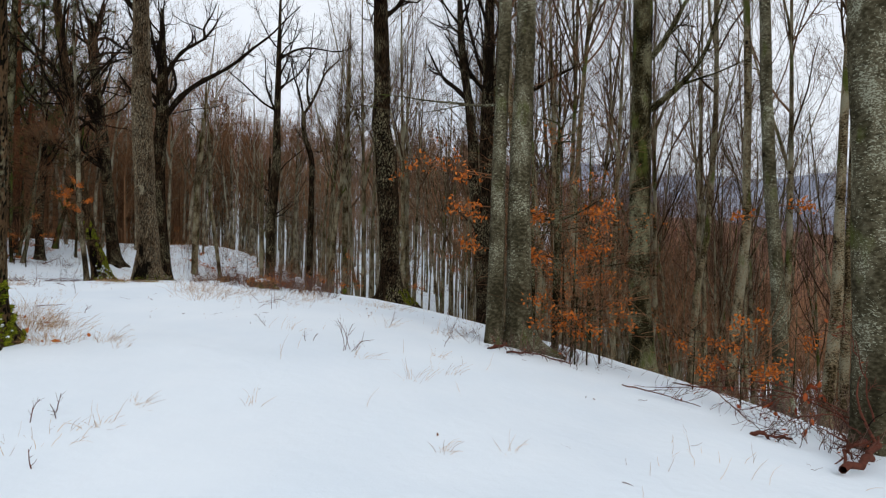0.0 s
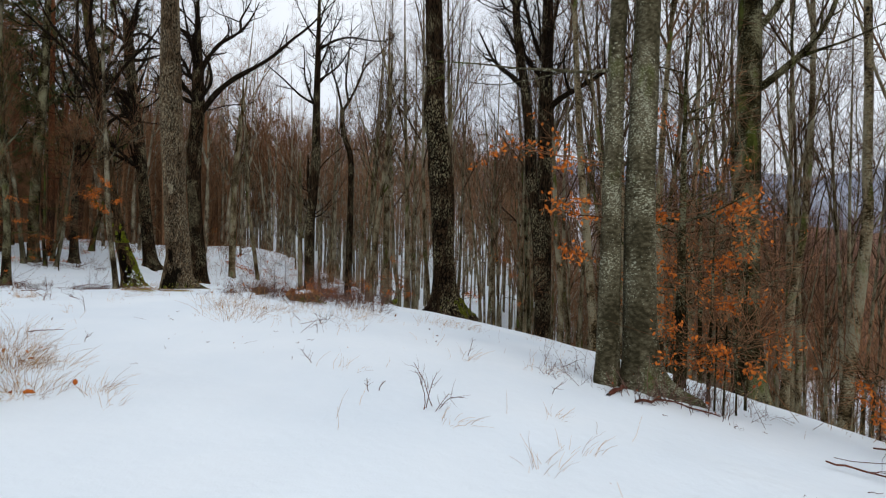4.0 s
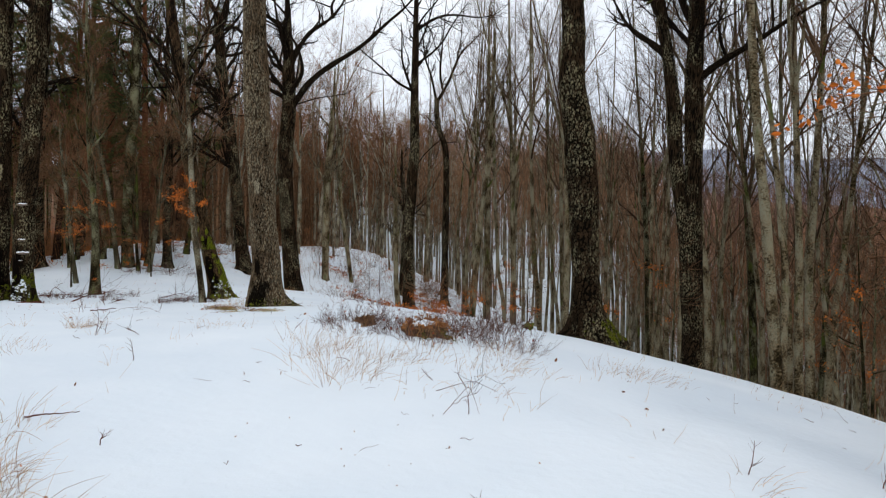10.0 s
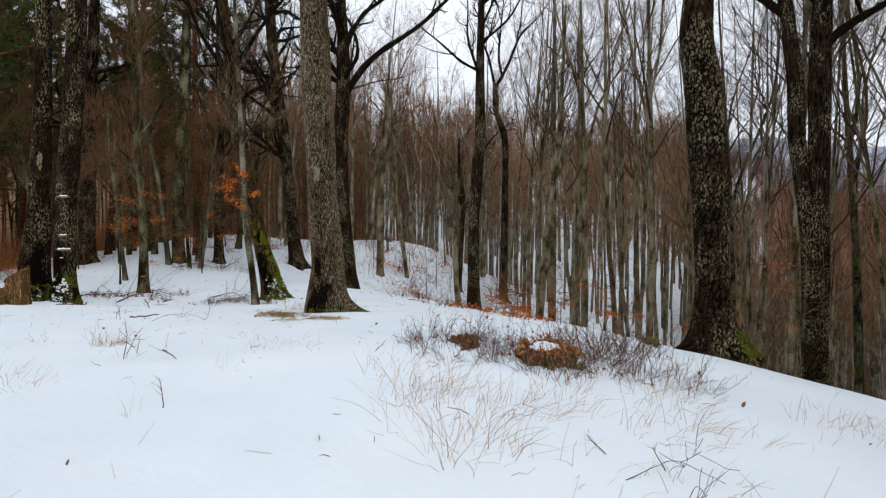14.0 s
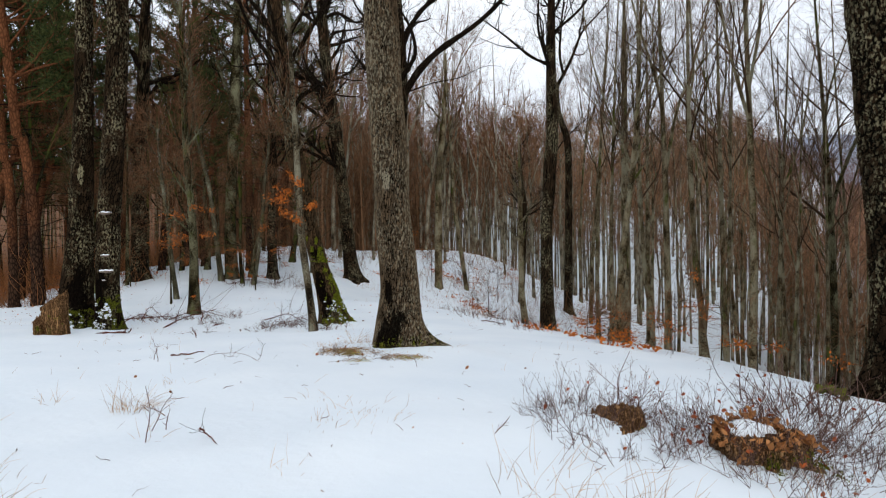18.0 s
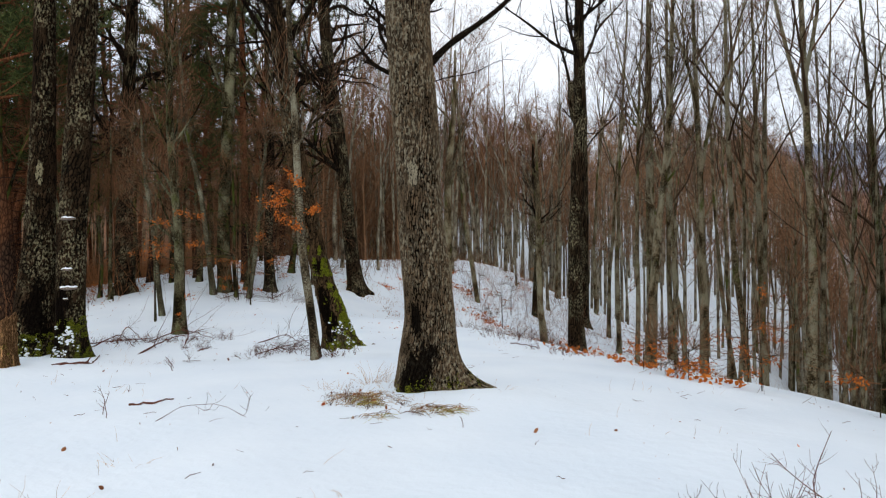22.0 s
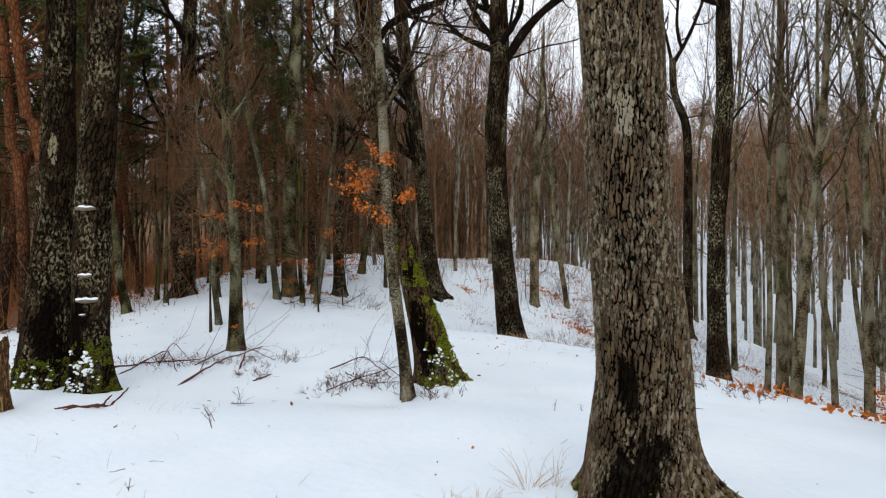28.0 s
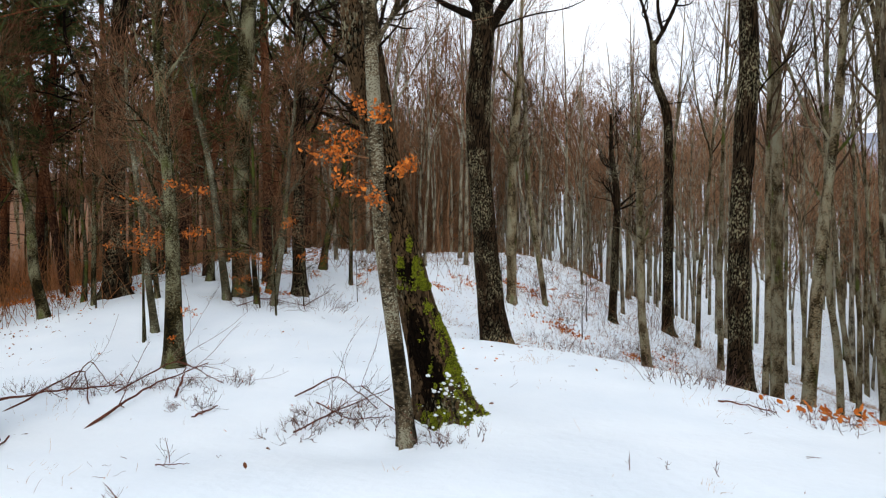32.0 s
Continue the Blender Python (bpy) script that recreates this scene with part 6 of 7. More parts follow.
for n, (x, y, k, h, s, lean) in enumerate(merged(
    ((-4.25, 6.48, 110, 0.32, 0.3, (0.1, -0.03)), (-4.88, 7.13, 140, 0.36, 0.25, (0.3, -0.05)), (-5.16, 7.46, 190, 0.42, 0.3, (0.4, -0.22)), (-4.79, 6.99, 60, 0.4, 0.25, (-0.09, 0.08)), (-4.26, 6.4, 40, 0.35, 0.2, (0.06, -0.16)), (-3.75, 6.63, 26, 0.3, 0.12, (0.5, -0.06)), (-3.38, 6.25, 14, 0.25, 0.08, (0.4, -0.06)), (-3.63, 6.51, 20, 0.3, 0.12, (0.28, -0.19)), (-2.29, 4.02, 18, 0.25, 0.1, (0.28, 0.1)), (-2.47, 3.73, 22, 0.2, 0.25, (0.21, 0.05)), (-2.24, 4.44, 8, 0.15, 0.05, (0.3, -0.22)), (-0.05, 3.88, 14, 0.2, 0.06, (0.35, -0.01))),
    ((0.37, 3.98, 10, 0.2, 0.05, (0.08, -0.24)), (-2.3, 4.52, 14, 0.2, 0.08, (0.42, -0.06)), (-1.47, 4.62, 10, 0.2, 0.1, (0.33, 0.1)), (-0.06, 6.21, 14, 0.3, 0.15, (0.33, 0.12)), (-0.32, 5.74, 16, 0.3, 0.15, (0.14, 0.07)), (-4.06, 10.17, 60, 0.45, 0.3, (0.17, 0.12)), (-3.89, 11.03, 60, 0.4, 0.3, (0.43, -0.21)), (-2.96, 12.21, 40, 0.35, 0.3, (-0.02, -0.16)), (-0.94, 6.37, 14, 0.25, 0.12, (0.48, -0.08)), (-0.18, 6.85, 12, 0.2, 0.1, (0.28, -0.13)), (-5.69, 8.25, 60, 0.45, 0.25, (0.2, -0.1)), (-4.82, 7.34, 60, 0.45, 0.25, (0.11, -0.02))),
    ((-8.22, 10.57, 30, 0.3, 0.3, (0.25, 0.11)), (-4.49, 7.22, 30, 0.4, 0.2, (0.31, 0.12)), (-4.66, 11.02, 50, 0.4, 0.35, (0.41, 0.15)), (-2.89, 11.93, 50, 0.35, 0.4, (0.3, -0.18)), (-1.32, 12.18, 40, 0.3, 0.35, (0.42, 0.14)), (-1.99, 7.72, 16, 0.25, 0.15, (0.44, -0.02)), (-0.97, 8.95, 20, 0.3, 0.2, (0.33, -0.17)), (-0.15, 8.74, 20, 0.3, 0.2, (0.4, -0.02)), (-4.43, 10.65, 50, 0.5, 0.45, (0.07, -0.22)), (-4.97, 11.59, 40, 0.45, 0.4, (0.41, 0.15)), (-4.09, 10.14, 24, 0.45, 0.4, (-0.05, 0.07)), (-3.94, 11.05, 20, 0.4, 0.3, (0.15, -0.19))),
    ((-3.6, 11.27, 16, 0.4, 0.3, (0.08, 0.06)), (-2.93, 11.03, 36, 0.4, 0.3, (0.42, -0.23)), (-2.73, 11.33, 30, 0.4, 0.2, (0.27, -0.23)), (-2.43, 11.18, 14, 0.3, 0.2, (0.33, -0.12)), (-1.4, 12.61, 40, 0.25, 0.4, (0.43, 0.14)), (-1.08, 12.24, 36, 0.25, 0.35, (0.2, 0.15)), (-2.85, 10.1, 24, 0.25, 0.3, (0.09, -0.22)), (-3.33, 10.09, 14, 0.35, 0.3, (0.26, -0.24)), (-2.4, 9.85, 8, 0.4, 0.15, (0.02, -0.09)), (-8.74, 12.23, 26, 0.3, 0.15, (0.27, -0.19)), (-7.89, 10.44, 30, 0.25, 0.3, (-0.07, 0.1)), (-6.37, 10.1, 6, 0.25, 0.1, (0.09, 0.13))),
    ((-1.71, 12.27, 16, 0.3, 0.2, (0.44, -0.1)), (-8.83, 12.32, 34, 0.35, 0.15, (0.18, -0.04)), (-7.97, 11.63, 8, 0.3, 0.1, (0.29, -0.01)), (-6.59, 11.4, 6, 0.25, 0.15, (0.24, -0.0)), (-6.95, 10.77, 6, 0.15, 0.1, (0.46, -0.05)), (-4.44, 11.39, 24, 0.45, 0.3, (0.16, 0.04)), (-3.65, 11.61, 26, 0.45, 0.3, (0.04, -0.13)), (-2.73, 12.74, 30, 0.35, 0.3, (0.49, -0.04)), (-6.54, 12.48, 10, 0.2, 0.3, (0.23, -0.25)), (-6.92, 12.44, 12, 0.15, 0.2, (0.15, -0.02)), (-4.6, 11.04, 16, 0.5, 0.3, (-0.09, -0.0)), (-8.78, 15.75, 70, 0.22, 0.22, (0.28, -0.23))),
    ((-8.76, 16.35, 20, 0.35, 0.05, (0.28, -0.06)), (-6.84, 12.81, 16, 0.2, 0.25, (0.31, -0.11)), (-6.81, 12.26, 16, 0.2, 0.25, (0.32, 0.05)), (-7.45, 13.07, 12, 0.2, 0.2, (-0.09, -0.23)), (-8.79, 12.22, 36, 0.4, 0.15, (0.31, 0.14)), (-8.08, 15.82, 50, 0.15, 0.2, (0.05, -0.07)), (-7.83, 16.17, 30, 0.12, 0.2, (0.26, -0.12)), (-9.28, 13.28, 14, 0.2, 0.2, (0.12, -0.12)), (-6.52, 12.43, 8, 0.15, 0.2, (0.12, -0.01)), (-9.72, 12.19, 12, 0.25, 0.1, (0.08, -0.1)), (-8.8, 15.69, 110, 0.16, 0.18, (0.36, -0.24)), (-8.88, 16.75, 26, 0.4, 0.05, (0.24, 0.04))),
    ((-7.79, 15.49, 70, 0.12, 0.18, (0.09, -0.16)), (-9.06, 16.62, 46, 0.42, 0.07, (0.05, -0.05)), (-8.32, 15.72, 18, 0.3, 0.05, (0.38, -0.15)), (-9.43, 16.11, 16, 0.2, 0.12, (0.01, -0.08)), (-7.46, 16.73, 14, 0.2, 0.1, (0.32, -0.21)), (-9.22, 16.18, 50, 0.2, 0.15, (0.09, -0.12)), (-9.04, 19.22, 22, 0.12, 0.12, (0.4, -0.07)), (-11.43, 18.75, 6, 0.15, 0.1, (0.41, -0.18)), (-11.11, 20.2, 12, 0.25, 0.1, (0.1, 0.01)), (-14.25, 17.66, 16, 0.12, 0.2, (0.43, -0.07)), (-15.88, 18.84, 20, 0.25, 0.4, (0.04, -0.2)), (-12.67, 26.58, 40, 0.3, 0.12, (0.22, -0.17)), (-13.65, 36.7, 60, 0.3, 0.3, (0.38, 0.09))),
    ((-11.69, 24.56, 40, 0.25, 0.3, (0.01, -0.14)), (-21.05, 26.61, 30, 0.25, 0.6, (0.38, 0.01)), (-9.02, 22.59, 20, 0.15, 0.4, (0.38, -0.11))),
)):
    grass_tuft(x, y, k, h, s, lean, 400 + n, "tuft of dry straw-coloured grass standing in snow" if k > 25 else "few dry grass stems poking through snow")


def grass_mat(x, y, long, wide, turn, count, seed, label):
    """Withered grass pressed flat in bent strands, with dead leaves in it, where the snow has melted."""
    g = np.random.default_rng(seed)
    q, a = np.sqrt(g.uniform(0, 1, count)) * g.uniform(0.7, 1.15, count), g.uniform(0, 2 * math.pi, count)
    ex, ey = long * q * np.cos(a), wide * q * np.sin(a)
    px, py = x + ex * math.cos(turn) - ey * math.sin(turn), y + ex * math.sin(turn) + ey * math.cos(turn)
    kept = lattice(px * 7, py * 7, 997, seed) + g.normal(size=count) * 0.12 > 0.45
    px, py, ex, ey = px[kept], py[kept], ex[kept], ey[kept]
    count = len(px)
    way = turn + 0.9 * np.sin(3 * ex + seed) + g.normal(size=count) * 0.55
    length, bend = g.uniform(0.08, 0.30, count), g.normal(size=count) * 0.9
    line, rise = [], g.uniform(0.0, 0.05, count)
    for k in range(5):
        line.append(np.stack([px, py, ground_z(px, py) - 0.004 + rise * math.sin(math.pi * k / 4) + 0.012 * g.uniform(0, 1, count)], -1))
        way = way + bend / 4
        px, py = px + np.cos(way) * length / 4, py + np.sin(way) * length / 4
    c, r = np.stack(line, 1), np.linspace(0.0030, 0.0014, 5) * g.uniform(0.6, 1.3, (count, 1))
    e = thing("grass_mat", x, y, label, "grass")
    c = c - np.array(e.location)
    green = g.uniform(0, 1, count) < 0.75 * np.exp(-(((ex - 0.1 * long) / (0.45 * long)) ** 2 + ((ey + 0.35 * wide) / (0.4 * wide)) ** 2))
    part("withered_grass", mesh_of("withered_grass", *tubes(c[~green], r[~green], 3), MAT_GRASS), e, "flattened brown strands", "stuff")
    if green.any():
        part("green_grass", mesh_of("green_grass", *tubes(c[green], r[green], 3), GREEN_GRASS), e, "yellow-green strands", "stuff")
    pick = g.integers(0, count, count // 14)
    part("dead_leaves", mesh_of("dead_leaves", *leaf_blades(g, c[pick, 2] + np.array([0, 0, 0.008]), 0.045, 0.01), BROWN_LEAF, False), e, "dark dead leaves", "stuff")


MAT_GRASS = plain("pressed_withered_grass", (0.11, 0.055, 0.028), (0.52, 0.36, 0.19), 5, by_piece=True, bump=0)
GREEN_GRASS = plain("pressed_green_grass", (0.16, 0.15, 0.018), (0.46, 0.42, 0.085), 5, by_piece=True, bump=0)
grass_mat(-8.72, 15.72, 0.40, 0.36, 0.5, 640, 801, "flattened yellow-green grass bare of snow beside the oak")
grass_mat(-7.85, 15.58, 0.36, 0.24, 0.5, 130, 802, "flattened brown grass bare of snow before the oak")
grass_mat(-8.15, 15.22, 0.34, 0.14, 0.4, 60, 803, "few flattened grass strands bare of snow near the oak")


def sprig(x, y, height, seed, spread=0.5):
    """A small bare branching shoot that sticks out of the snow."""
    g = np.random.default_rng(seed)
    d = unit(np.array([g.normal() * spread, g.normal() * spread, 1.0]))
    p = np.array([x, y, float(ground_z(x, y)) - 0.03])
    line = [p]
    for _ in range(5):
        d = unit(d + g.normal(size=3) * 0.16)
        line.append(line[-1] + d * height / 5)
    c = np.array(line)[None]
    r = np.linspace(0.0042, 0.0018, 6)[None]
    c2, r2 = sprout(g, c, r, 5, (0.3, 0.95), (height * 0.2, height * 0.5), (30, 60), 4, 0.7, 0.15, 0.05)
    ob = new("dead_shoot", mesh_of("dead_shoot", *join([tubes(c, r, 5), tubes(c2, r2, 4)]), STICK))
    tagged(ob, "thin dark bare shoot sticking out of snow", "twig", "bare shoots in the snow")


for n, (x, y, h) in enumerate(merged(
    ((-1.17, 6.6, 0.42), (-1.1, 6.7, 0.4), (-2.4, 7.88, 0.2), (-1.65, 6.96, 0.18), (-1.16, 6.65, 0.35), (-1.07, 6.68, 0.38), (-1.58, 6.98, 0.15), (-1.08, 6.55, 0.25), (-2.75, 4.24, 0.2), (-2.77, 4.01, 0.2), (-2.66, 4.13, 0.15), (-2.28, 3.35, 0.15), (-7.9, 11.54, 0.45), (-10.75, 14.38, 0.28), (-12.71, 17.28, 0.25), (-8.34, 12.19, 0.25), (-5.59, 12.28, 0.2), (-10.55, 14.25, 0.35), (-12.52, 17.07, 0.25), (-7.35, 15.06, 0.12), (-12.57, 17.1, 0.25), (-11.56, 15.42, 0.12), (-12.9, 17.42, 0.12), (-9.4, 19.51, 0.15), (-9.68, 19.32, 0.18), (-9.01, 19.47, 0.16), (-13.37, 18.31, 0.25), (-13.36, 19.58, 0.1), (-11.11, 20.2, 0.2), (-8.11, 11.78, 0.35)),
    ((-6.33, 10.25, 0.25), (-8.0, 11.83, 0.2), (-0.93, 9.17, 0.25), (-0.02, 9.5, 0.3), (0.13, 9.48, 0.35), (0.72, 10.11, 0.4), (-0.11, 7.71, 0.3), (0.48, 8.99, 0.45), (0.62, 8.24, 0.3), (1.84, 8.84, 0.4), (-4.89, 13.91, 0.5), (-4.7, 13.89, 0.55), (-3.28, 10.41, 0.2), (-2.96, 10.31, 0.2), (-2.83, 9.55, 0.2), (-4.95, 8.23, 0.2)),
)):
    sprig(x, y, h, 500 + n, 0.4)


OAK_MOSSY_LIMB = plain("moss_grown_bark", (0.020, 0.022, 0.006), (0.17, 0.18, 0.022), 9, bump=0.01)


def fallen_stick(points, radius, seed, label, branches=0, name="fallen_branch"):
    """A stick lying on the snow along the given ground points (x, y, height above the snow)."""
    g = np.random.default_rng(seed)
    q = np.array([(x, y, float(ground_z(x, y)) + h + radius * 0.6) for x, y, h in points])
    d = np.concatenate([[0], np.cumsum(np.linalg.norm(np.diff(q, axis=0), axis=1))])
    w = np.linspace(0, d[-1], 14)
    c = np.stack([np.interp(w, d, q[:, k]) for k in range(3)], -1)
    c[1:-1] = (c[:-2] + c[1:-1] + c[2:]) / 3
    c[1:-1] += g.normal(size=(12, 3)) * radius * 0.5
    r = np.linspace(radius, radius * 0.45, 14) * (1 + 0.12 * g.normal(size=14))
    e = thing(name, points[0][0], points[0][1], label, "branch")
    o = np.array(e.location)
    part("stick", mesh_of("stick", *tubes((c - o)[None], r[None], 7), STICK), e)
    if branches:
        c2, r2 = sprout(g, (c - o)[None], r[None], branches, (0.15, 1), (d[-1] * 0.15, d[-1] * 0.45), (25, 60), 6, 0.5, 0.2, 0.06)
        for cc, rr in zip(c2, r2):
            part("side_twig", mesh_of("side_twig", *tubes(cc[None], np.maximum(rr, 0.002)[None], 5), STICK), e)
        c3, r3 = sprout(g, c2, r2, branches * 4, (0.2, 1), (0.1, 0.35), (25, 60), 4, 0.6, 0.2, 0.05)
        part("twig_spray", mesh_of("twig_spray", *tubes(c3, np.maximum(r3, 0.0016), 3), TWIG), e, "", "stuff")


fallen_stick([(-14.55, 16.84, 0), (-14.66, 17.13, 0.02), (-14.32, 17.21, 0.01), (-15.39, 18.26, 0.05)], 0.018, 600, "bent reddish stick lying on snow", 0)
fallen_stick([(-10.9, 14.82, 0), (-10.72, 14.93, 0.01), (-10.58, 15.1, 0.03)], 0.013, 601, "straight reddish stick lying on snow", 0)
fallen_stick([(-10.0, 14.29, 0), (-10.06, 14.7, 0.06), (-9.71, 14.8, 0.08), (-9.36, 14.73, 0)], 0.0032, 602, "thin arched twig lying on snow", 3)
fallen_stick([(-15.1, 18.81, 0), (-15.35, 19.39, 0.06), (-15.93, 20.48, 0.1), (-16.23, 21.37, 0.12), (-16.26, 21.85, 0.15)], 0.017, 603, "long dark fallen branch on snow", 5)
fallen_stick([(-16.97, 19.17, 0.05), (-16.88, 19.67, 0.08), (-16.5, 20.01, 0.1), (-16.29, 20.3, 0.1)], 0.016, 604, "long dark fallen branch in brush", 7)
fallen_stick([(-15.5, 18.25, 0.02), (-15.35, 18.4, 0.03), (-15.08, 18.43, 0.0)], 0.016, 605, "reddish stick half buried in snow", 0)
fallen_stick([(-17.09, 20.13, 0.0), (-17.51, 20.79, 0.3), (-16.56, 20.39, 0.0)], 0.01, 606, "arched twig of a brush pile", 5)
fallen_stick([(-15.41, 20.36, 0.0), (-16.29, 21.43, 0.16)], 0.018, 607, "short broken stub leaning on a branch", 0)
fallen_stick([(-14.49, 19.71, 0.0), (-14.5, 20.12, 0.04)], 0.014, 608, "small dead brush on snow", 6)
fallen_stick([(-13.35, 18.14, 0.02), (-13.12, 18.28, 0.02)], 0.006, 609, "thin forked twig on snow", 2)
fallen_stick([(-14.69, 16.82, 0.0), (-14.65, 17.05, 0.02), (-14.27, 17.08, 0.02), (-14.76, 17.57, 0.08)], 0.019, 610, "crooked reddish branch on snow", 0)
fallen_stick([(-13.03, 19.6, 0.02), (-12.99, 20.42, 0.06), (-12.85, 21.41, 0.08)], 0.01, 611, "brushwood at the mossy oak's foot", 8)
fallen_stick([(-13.44, 20.63, 0.05), (-12.68, 20.15, 0.03), (-12.32, 20.38, 0.05)], 0.008, 612, "brushwood beside the thin beech", 7)
fallen_stick([(-13.36, 21.57, 0.05), (-12.37, 20.61, 0.05), (-11.44, 19.88, 0.02)], 0.008, 613, "fallen twigs at the mossy oak", 6)
fallen_stick([(2.68, 5.59, 0.0), (2.93, 5.39, 0.05)], 0.02, 614, "tangled dead branch at the beech's foot", 9)
fallen_stick([(2.78, 4.45, 0.03), (3.05, 4.63, 0.05), (4.33, 6.25, 0.15)], 0.035, 615, "thick broken branch by the beech", 2)
fallen_stick([(1.87, 6.88, 0.05), (2.27, 6.78, 0.04), (2.61, 6.56, 0.02)], 0.008, 616, "thin bare branch lying on snow", 5)
fallen_stick([(2.74, 7.76, 0.08), (3.43, 8.24, 0.08), (3.02, 6.41, 0.02)], 0.01, 617, "fallen twig with reddish leaves", 6)
fallen_stick([(0.46, 8.02, 0.0), (0.85, 8.79, 0.06), (1.18, 9.29, 0.05)], 0.022, 618, "short crooked branch at the beech roots", 2)
fallen_stick([(0.69, 7.88, 0.02), (1.12, 8.33, 0.03), (1.3, 8.17, 0.03), (1.53, 8.08, 0.02)], 0.014, 619, "reddish fallen branch below the beeches", 5)
fallen_stick([(-16.26, 18.61, 0.0), (-18.25, 21.26, 0.05), (-16.0, 19.59, 0.02)], 0.014, 621, "reddish stick on the snow near the twin oaks", 1)
fallen_stick([(-3.19, 10.06, 0.0), (-2.92, 10.37, 0.06), (-2.68, 10.2, 0.02)], 0.0028, 622, "bent grey twig on the snow", 2)
fallen_stick([(-3.0, 9.48, 0.0), (-2.86, 9.83, 0.15), (-2.74, 9.58, 0.0)], 0.0026, 623, "folded dry stalk on the snow", 1)
fallen_stick([(-13.92, 20.86, 0.03), (-13.99, 21.98, 0.08), (-12.64, 20.69, 0.03)], 0.012, 624, "brushwood before the mossy oak", 7)
fallen_stick([(-16.21, 20.14, 0.03), (-17.23, 22.16, 0.12), (-15.26, 21.07, 0.05)], 0.012, 625, "brushwood at the young beech", 8)
fallen_stick([(-19.7, 26.52, 0.05), (-19.56, 27.42, 0.12), (-18.15, 27.64, 0.05)], 0.012, 626, "brush pile under the leafy saplings", 9)
fallen_stick([(-18.48, 27.62, 0.05), (-18.78, 29.13, 0.2)], 0.014, 627, "brush pile by the rusty oak", 8)
fallen_stick([(-7.62, 11.77, 0.06), (-7.45, 11.68, 0.03), (-7.35, 11.63, 0.0)], 0.007, 628, "small dark twig on the snow", 1)
fallen_stick([(-8.95, 22.78, 0.03), (-8.64, 22.68, 0.05), (-8.33, 22.54, 0.04)], 0.012, 629, "dead branch at the slim oak's foot", 3)
fallen_stick([(-5.75, 8.45, 0.02), (-5.46, 8.63, 0.04)], 0.006, 630, "thin straight stalk lying on snow", 0)
fallen_stick([(-2.91, 16.42, 0.03), (-2.84, 16.07, 0.06), (-2.76, 15.7, 0.05)], 0.05, 690, "thick mossy branch lying at the edge oak's foot", 3, "mossy_branch")
for piece in [o for o in scene.objects if o.name.startswith("stick") and o.parent and o.parent.name == "mossy_branch"]:
    piece.data.materials[0] = OAK_MOSSY_LIMB


def reaching_branch(points, radius, seed, leaves, label):
    """A long thin branch that reaches low over the snow, with red-brown leaves on its side twigs."""
    g = np.random.default_rng(seed)
    q = np.array([(x, y, float(ground_z(x, y)) + h) for x, y, h in points])
    d = np.concatenate([[0], np.cumsum(np.linalg.norm(np.diff(q, axis=0), axis=1))])
    w = np.linspace(0, d[-1], 16)
    c = np.stack([np.interp(w, d, q[:, k]) for k in range(3)], -1)
    for _ in range(2):
        c[1:-1] = (c[:-2] + c[1:-1] + c[2:]) / 3
    c[1:-1] += g.normal(size=(14, 3)) * 0.012
    e = thing("shrub_branch", points[0][0], points[0][1], label, "branch", "low branches at the slope's edge")
    c = c - np.array(e.location)
    r = np.linspace(radius, radius * 0.3, 16)
    part("stem", mesh_of("stem", *tubes(c[None], r[None], 7), STICK), e)
    c2, r2 = sprout(g, c[None], r[None], 7, (0.2, 0.98), (d[-1] * 0.12, d[-1] * 0.34), (25, 60), 6, 0.6, 0.18, 0.0)
    c3, r3 = sprout(g, c2, r2, 28, (0.2, 1.0), (0.08, 0.26), (25, 60), 4, 0.7, 0.18, 0.0)
    part("side_wood", mesh_of("side_wood", *join([tubes(c2, np.maximum(r2, 0.0024), 5), tubes(c3, np.maximum(r3, 0.0018), 4)]), STICK), e, "forking side twigs", "stuff")
    if leaves:
        pts = c3[:, 1:].reshape(-1, 3)
        part("red_leaves", mesh_of("red_leaves", *leaf_blades(g, pts[g.integers(0, len(pts), leaves // 2)], 0.072, 0.012), RED_LEAF, False), e, "drooping red-orange leaves", "stuff")


for n, (points, r, leaves) in enumerate((
    ([(4.0, 6.3, 0.25), (3.55, 6.5, 0.38), (3.0, 6.75, 0.30), (2.5, 7.0, 0.12), (2.1, 7.2, 0.03)], 0.009, 34),
    ([(3.9, 6.1, 0.2), (3.5, 6.0, 0.40), (3.1, 6.1, 0.34), (2.75, 6.3, 0.15)], 0.008, 40),
    ([(3.85, 5.9, 0.15), (3.5, 5.7, 0.32), (3.15, 5.6, 0.25), (2.8, 5.7, 0.05)], 0.008, 24),
    ([(4.1, 6.5, 0.3), (3.7, 7.0, 0.42), (3.3, 7.3, 0.35), (2.8, 7.6, 0.10)], 0.008, 24),
    ([(4.0, 6.0, 0.1), (3.6, 5.5, 0.12), (3.2, 5.1, 0.10), (2.95, 4.7, 0.03)], 0.03, 0),
    ([(3.9, 5.8, 0.3), (3.8, 5.9, 0.9), (3.75, 6.1, 1.3)], 0.009, 10),
)):
    reaching_branch(points, r, 660 + n, leaves, "low dark branch with red-orange leaves over the snow" if leaves else "thick bare branch lying at the beech's foot")


